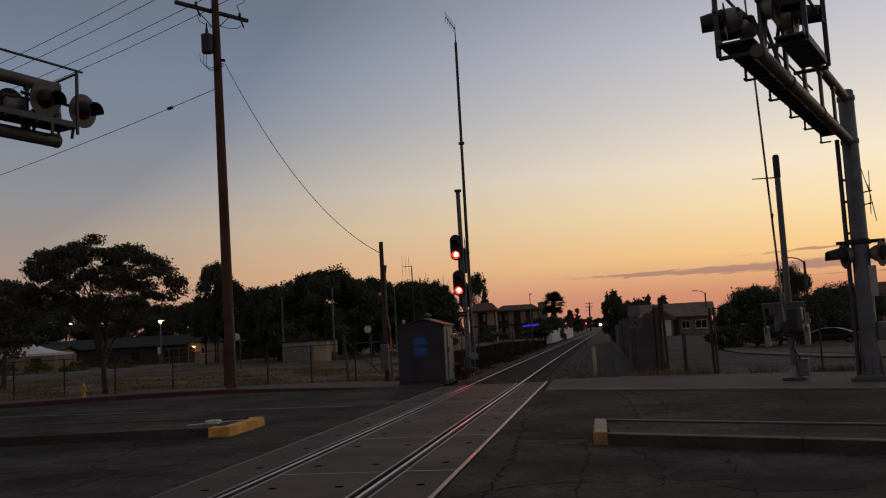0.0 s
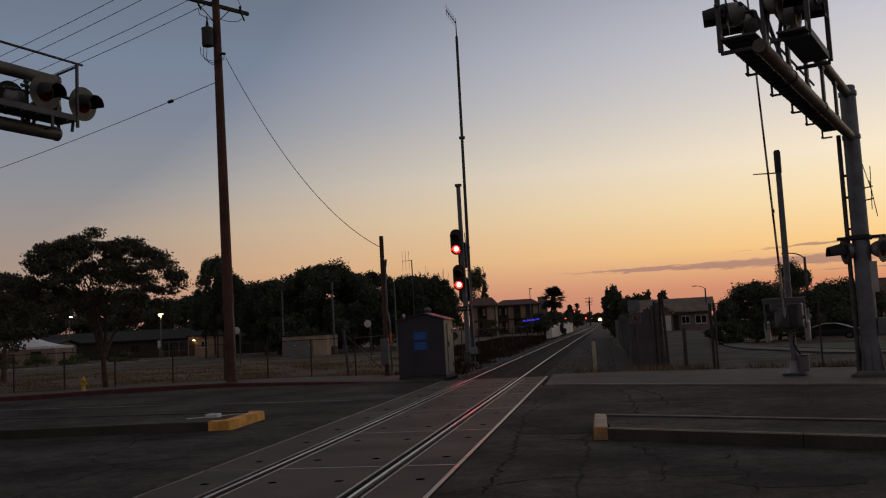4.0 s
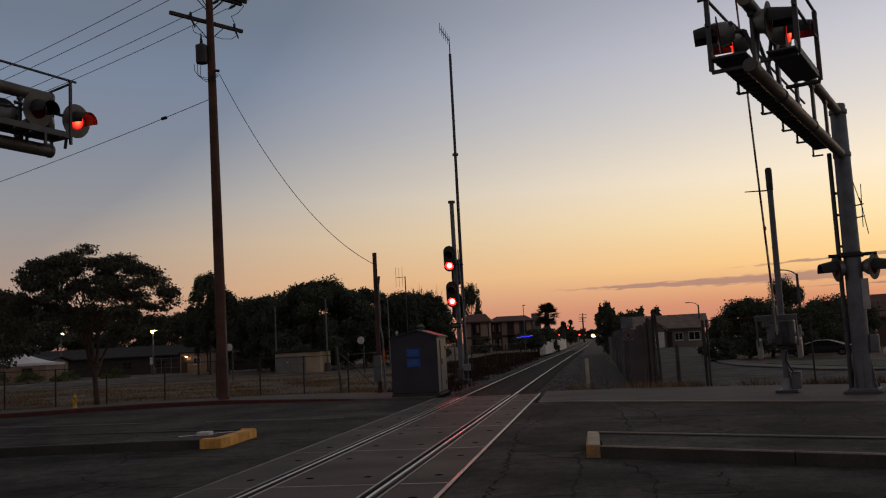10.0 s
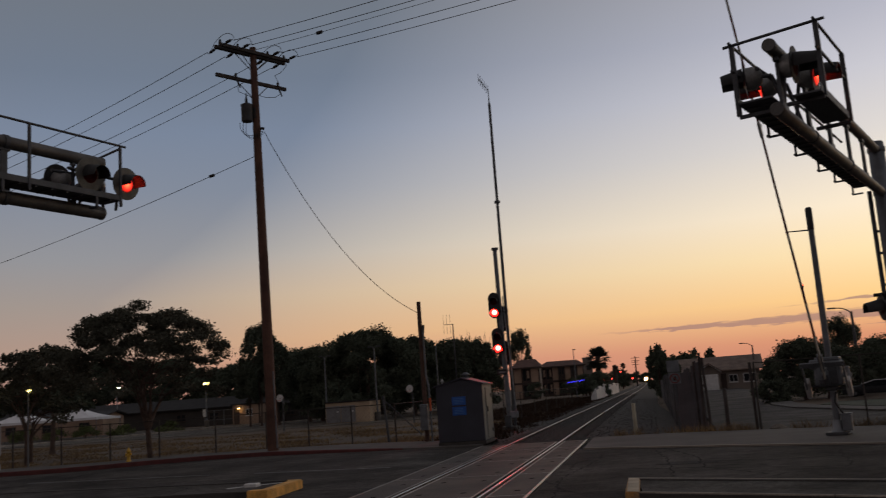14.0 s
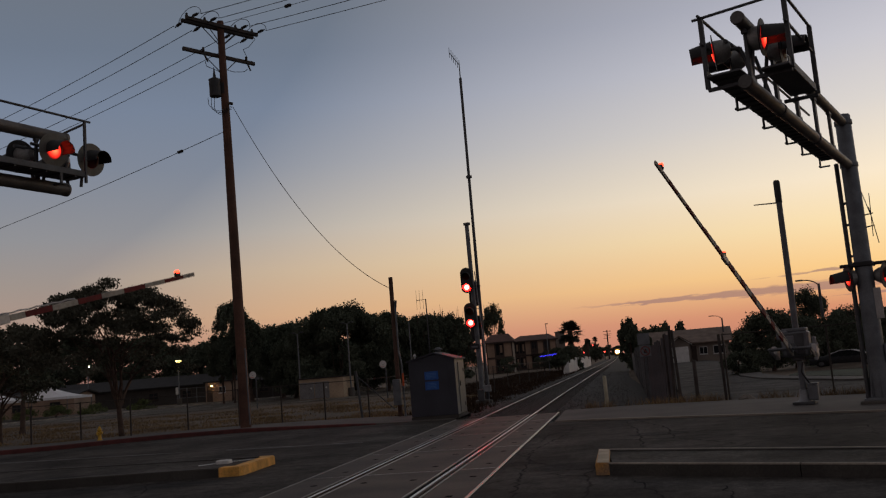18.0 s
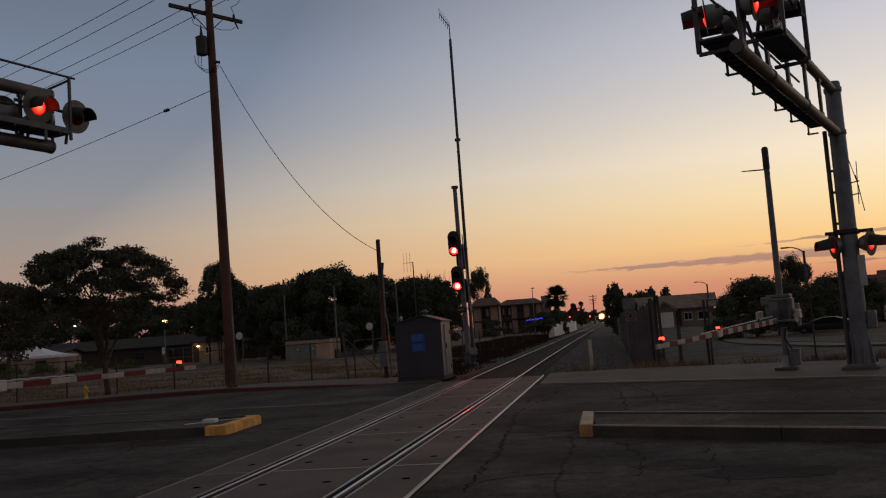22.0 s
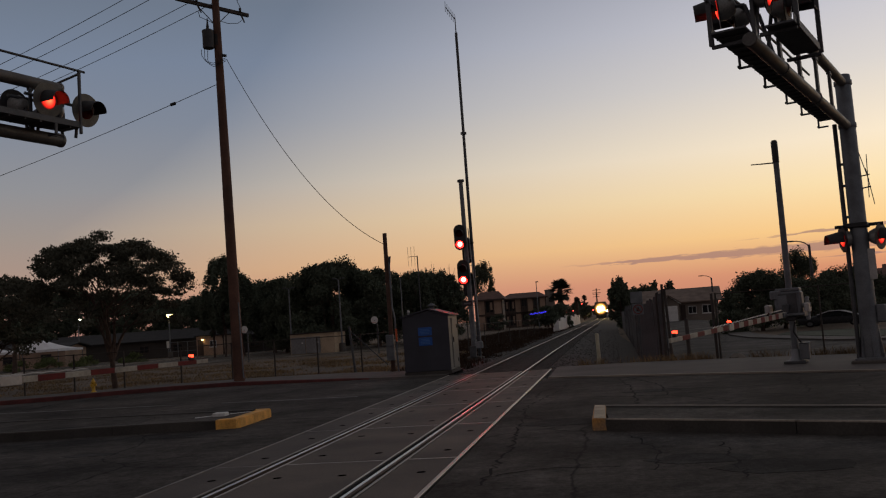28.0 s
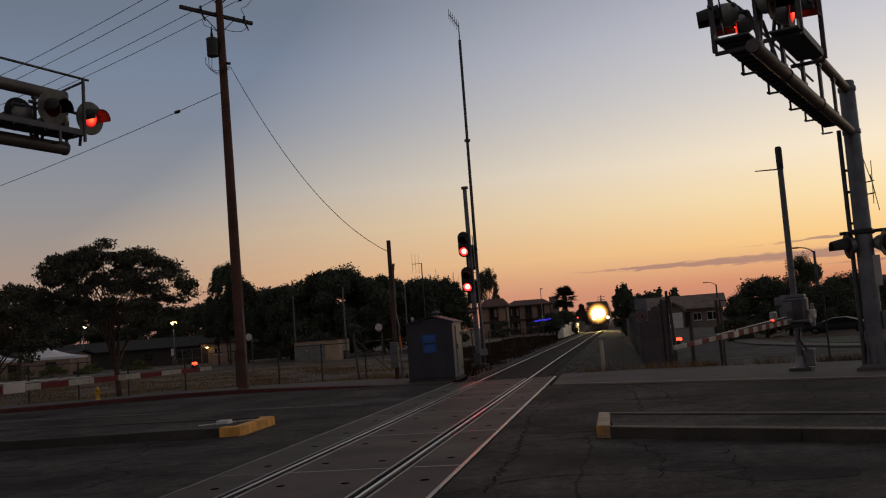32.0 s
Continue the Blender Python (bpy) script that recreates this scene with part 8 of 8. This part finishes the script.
    rw = M().grid([[(x - 0.03, y * 0.62, ztop(x) + 0.01) for y in (-1, 0, 1)] for x in (-2.1, -2.33)])
    part("rear_screen", rw, CAR_GLASS, t, "dark rear screen")
    part("spoiler", M().box((-2.12, 0, 1.7), (0.25, 1.2, 0.04), 0.015), CAR_WHITE, t, "roof spoiler")
    part("grille", M().box((2.615, 0, 0.66), (0.07, 1.06, 0.36), 0.03), CAR_BLACK, t, "black grille")
    part("grille_bar", M().box((2.65, 0, 0.79), (0.03, 1.16, 0.03), 0.01), CHROME, t, "chrome grille bar")
    part("grille_bar", M().box((2.65, 0, 0.485), (0.03, 0.9, 0.022), 0.008), CHROME, t, "chrome grille bar")
    part("emblem", M().box((2.67, 0, 0.79), (0.02, 0.16, 0.055), 0.008), GOLD, t, "plain gold emblem")
    np_ = part("front_plate", M().box((2.652, 0, 0.42), (0.02, 0.32, 0.12), 0.005), SIGN_WHITE, t, "white plate with a plain bar")
    part("plate_bar", M().box((2.664, 0, 0.42), (0.004, 0.24, 0.05)), BLUE_SIGN, np_)
    part("front_bumper", M().box((2.45, 0, 0.31), (0.3, 1.3, 0.13), 0.05), CAR_BLACK, t, "black lower bumper")
    part("rear_bumper", M().box((-2.38, 0, 0.49), (0.42, 1.86, 0.4), 0.1), CAR_BLACK, t, "black rear bumper")
    wheels = []
    for wx in (XW, -XW):
        for s in (-1, 1):
            w = part("wheel", M().lathe([(0.2, -0.12), (R - 0.03, -0.12), (R, -0.08), (R, 0.08), (R - 0.03, 0.12), (0.2, 0.12)], 24, pose(0, 0, 0, 90, 0, 0)), TYRE, t, "black tyre", Matrix.Translation((wx, s * 0.85, R)))
            part("rim", M().lathe([(0.255, 0.0), (0.26, 0.12), (0.24, 0.125), (0.22, 0.05), (0.05, 0.04)], 20, pose(0, 0, 0, -90 * s, 0, 0)), ALLOY, w, "alloy rim")
            for k in range(5):
                part("spoke", M().box((0.13, s * 0.1, 0), (0.24, 0.05, 0.085), 0.01, Euler((0, 2 * math.pi * k / 5, 0)).to_matrix().to_4x4()), ALLOY, w, "alloy spoke")
            wheels.append(w)
    for c in t.children:
        if c not in wheels:
            for q in [c] + list(c.children):
                for v in q.data.vertices:
                    if v.co.x > 1.95:
                        v.co.x = 1.95 + (v.co.x - 1.95) * 0.74
                    elif v.co.x < -2.0:
                        v.co.x = -2.0 + (v.co.x + 2.0) * 0.82
    squash = Matrix.Diagonal((0.985, 0.985, 0.955, 1))
    for c in list(t.children):
        if c in wheels:
            c.matrix_basis = Matrix.Translation((c.matrix_basis.translation.x * 0.985, c.matrix_basis.translation.y * 0.985, R * 0.97))
            for q in [c] + list(c.children):
                q.data.transform(Matrix.Diagonal((0.97, 0.985, 0.97, 1)))
            continue
        for q in [c] + list(c.children):
            q.data.transform(squash)
    return t, wheels, R * 0.97


CAR, CAR_WHEELS, WHEEL_R = suv()

# ---- the train ----


def locomotive():
    t = thing("locomotive", -3.15, 800, 0.0, "dark passenger locomotive with its headlights lit", "locomotive")
    part("frame", M().box((0, 9, 1.15), (3.0, 18, 0.5), 0.05), LOCO_DARK, t, "dark underframe")
    nose = M()
    rows = []
    for y, w, zt in ((-0.1, 1.0, 2.3), (0.15, 1.3, 2.6), (0.9, 1.5, 2.75), (1.5, 1.52, 3.2), (2.1, 1.52, 4.15), (2.6, 1.52, 4.3)):
        rows.append([(-w, y, 1.2), (-w, y, zt - 0.3), (-w + 0.25, y, zt), (w - 0.25, y, zt), (w, y, zt - 0.3), (w, y, 1.2)])
    nose.grid(rows, smooth=False)
    nose.put(rows[0], [tuple(range(6))])
    part("cab", nose, LOCO, t, "sloping painted cab")
    part("body", M().box((0, 10.2, 2.75), (2.95, 15.2, 3.0), 0.12), LOCO, t, "painted body")
    for x in (-0.72, 0.72):
        part("windscreen", M().put([(x - 0.55, 1.62, 3.35), (x + 0.55, 1.62, 3.35), (x + 0.5, 2.0, 3.98), (x - 0.5, 2.0, 3.98)], [(0, 1, 2, 3)]), GLASS, t, "dark windscreen", Matrix.Translation((0, -0.06, 0.03)))
    hb = part("headlight_box", M().box((0, 0.2, 2.4), (2.0, 0.96, 1.8), 0.08), LOCO_DARK, t, "headlight housing")
    # this reflector is an oversized disc added to paint the headlights' glare
    part("reflector", M().lathe([(1.75, 0), (1.7, 0.02), (0.2, 0.03)], 36, pose(0, 0, 0, 90, 0, 0)), TRAIN_GLARE, hb, "amber glare disc added around the headlights", Matrix.Translation((0, -0.3, 2.5)))
    for x in (-0.3, 0.3):
        part("headlight", M().lathe([(0.55, 0), (0.45, 0.05), (0.08, 0.09)], 20, pose(x * 1.4, -0.36, 2.5, 90, 0, 0)), TRAIN_LIGHT, hb, "dazzling warm headlight")
    for x, r in ((-0.6, 0.2), (1.38, 0.14)):
        part("ditch_light", M().lathe([(r, 0), (r * 0.8, 0.05), (0.05, 0.09)], 16, pose(x, -0.42, 1.8, 90, 0, 0)), TRAIN_LIGHT, t, "bright lower light")
    part("plough", M().box((0, -0.1, 0.6), (2.6, 0.3, 0.75), 0.06), LOCO_DARK, t, "dark snow plough")
    part("coupler", M().box((0, -0.5, 0.9), (0.3, 0.9, 0.3), 0.05), LOCO_DARK, t)
    for y in (3.5, 14.5):
        bg_ = part("bogie", M().box((0, y, 0.6), (2.5, 3.6, 0.5), 0.06), LOCO_DARK, t, "dark bogie")
        for dy in (-1.3, 1.3):
            for x in (-0.75, 0.75):
                part("wheel", M().cyl((x - 0.07, y + dy, 0.48), (x + 0.07, y + dy, 0.48), 0.48, 0.48, 18), LOCO_DARK, bg_)
    for k in range(3):
        y0 = 19.5 + 26 * k
        c = part("coach", M().box((0, y0 + 12.5, 2.6), (2.95, 25, 3.5), 0.2), GALV, t, "silver double-deck coach")
        part("window_band", M().box((0, y0 + 12.5, 3.4), (2.97, 22, 0.6), 0.02), GLASS, c, "dark window band")
        part("coach_frame", M().box((0, y0 + 12.5, 0.7), (2.6, 23, 0.6), 0.05), LOCO_DARK, c)
    return t


TRAIN = locomotive()

# ---- what moves, and when ----
FLASH_START, FLASH_SWAP, FLASH_STEP = 7.65, 8.15, 0.606


def lens_rows(phase):
    """The lens turns its lit face forward (0 degrees) or away (180) at each swap; phase 1 lights first."""
    rows, turn = [(0.0, 180)], 180
    swaps = [FLASH_START] if phase == 1 else []
    k = 0
    while FLASH_SWAP + FLASH_STEP * k < 31.9:
        swaps.append(FLASH_SWAP + FLASH_STEP * k)
        k += 1
    for s in swaps:
        f = round(s * FPS) / FPS
        for j in range(4):
            rows.append((f + (j - 2) / FPS, turn + 60 * j))
        turn += 180
    rows.append((32.0, turn))
    return rows


def motions():
    rows_for = {p: lens_rows(p) for p in (0, 1)}
    for ln, phase in FLASHERS:
        at = ln.matrix_basis.translation.copy()
        walk(ln, [(t, pose(at.x, at.y, at.z, 0, 0, a)) for t, a in rows_for[phase]])
    right = [(0, 76), (11.4, 76), (12.0, 73.5), (13.0, 63), (14.0, 52), (14.5, 46.8), (15.5, 37.5), (16.5, 29.1), (17.0, 24.8), (17.5, 20.4), (18.0, 16.0), (18.5, 12.0), (19.0, 8.1), (19.4, 5.2), (19.7, 3.0), (20.0, 1.4), (20.5, -1.7), (21.0, -1.9), (21.6, -1.6), (32, -1.6)]
    left = [(0, 79), (11.0, 79), (12.0, 70), (13.0, 69.6), (14.0, 55.2), (14.5, 48.9), (15.5, 38.2), (16.5, 27.6), (16.9, 23.1), (17.3, 18.7), (17.7, 14.9), (18.1, 11.1), (18.5, 6.9), (18.8, 4.5), (19.1, 1.9), (19.4, -0.7), (19.7, -2.2), (20.0, -2.1), (20.5, -0.9), (21.0, -0.4), (22.0, -0.1), (32, -0.1)]
    right = [(t, a + 0.7 + 0.4 * min(1.0, max(0.0, (t - 18.5) / 1.5))) for t, a in right]
    for arm, rows in zip(GATES, (right, left)):
        z = arm.matrix_basis.translation.z
        walk(arm, [(t, pose(0, 0, z, 0, -a, 0)) for t, a in rows])
    # the car crosses from the left to the right
    path = [(0.0, -75.6, 46.0), (6.8, -17.5, 17.95), (7.5, -10.9, 14.77), (8.3, -3.25, 11.1), (9.0, 3.36, 7.95), (9.6, 9.0, 5.2), (14.0, 50.0, -14.6), (32.0, 138, -57)]
    walk(CAR, [(t, pose(x, y, 0, 0, 0, -25.2)) for t, x, y in path])
    for w in CAR_WHEELS:
        at = w.matrix_basis.translation.copy()
        rows, t = [], 6.8
        rows.append((0.0, pose(at.x, at.y, at.z)))
        while t < 9.9:
            rows.append((t, pose(at.x, at.y, at.z, 0, math.degrees((t - 6.8) * 10.2 / WHEEL_R), 0)))
            t += 1 / 30
        rows.append((32.0, rows[-1][1]))
        walk(w, rows)
    walk(TRAIN, [(t, pose(-2.3, y, 0)) for t, y in ((0.0, 872), (5.0, 772), (10.0, 672), (15.0, 570), (19.0, 480), (23.0, 380), (28.0, 236), (32.0, 136))])


motions()
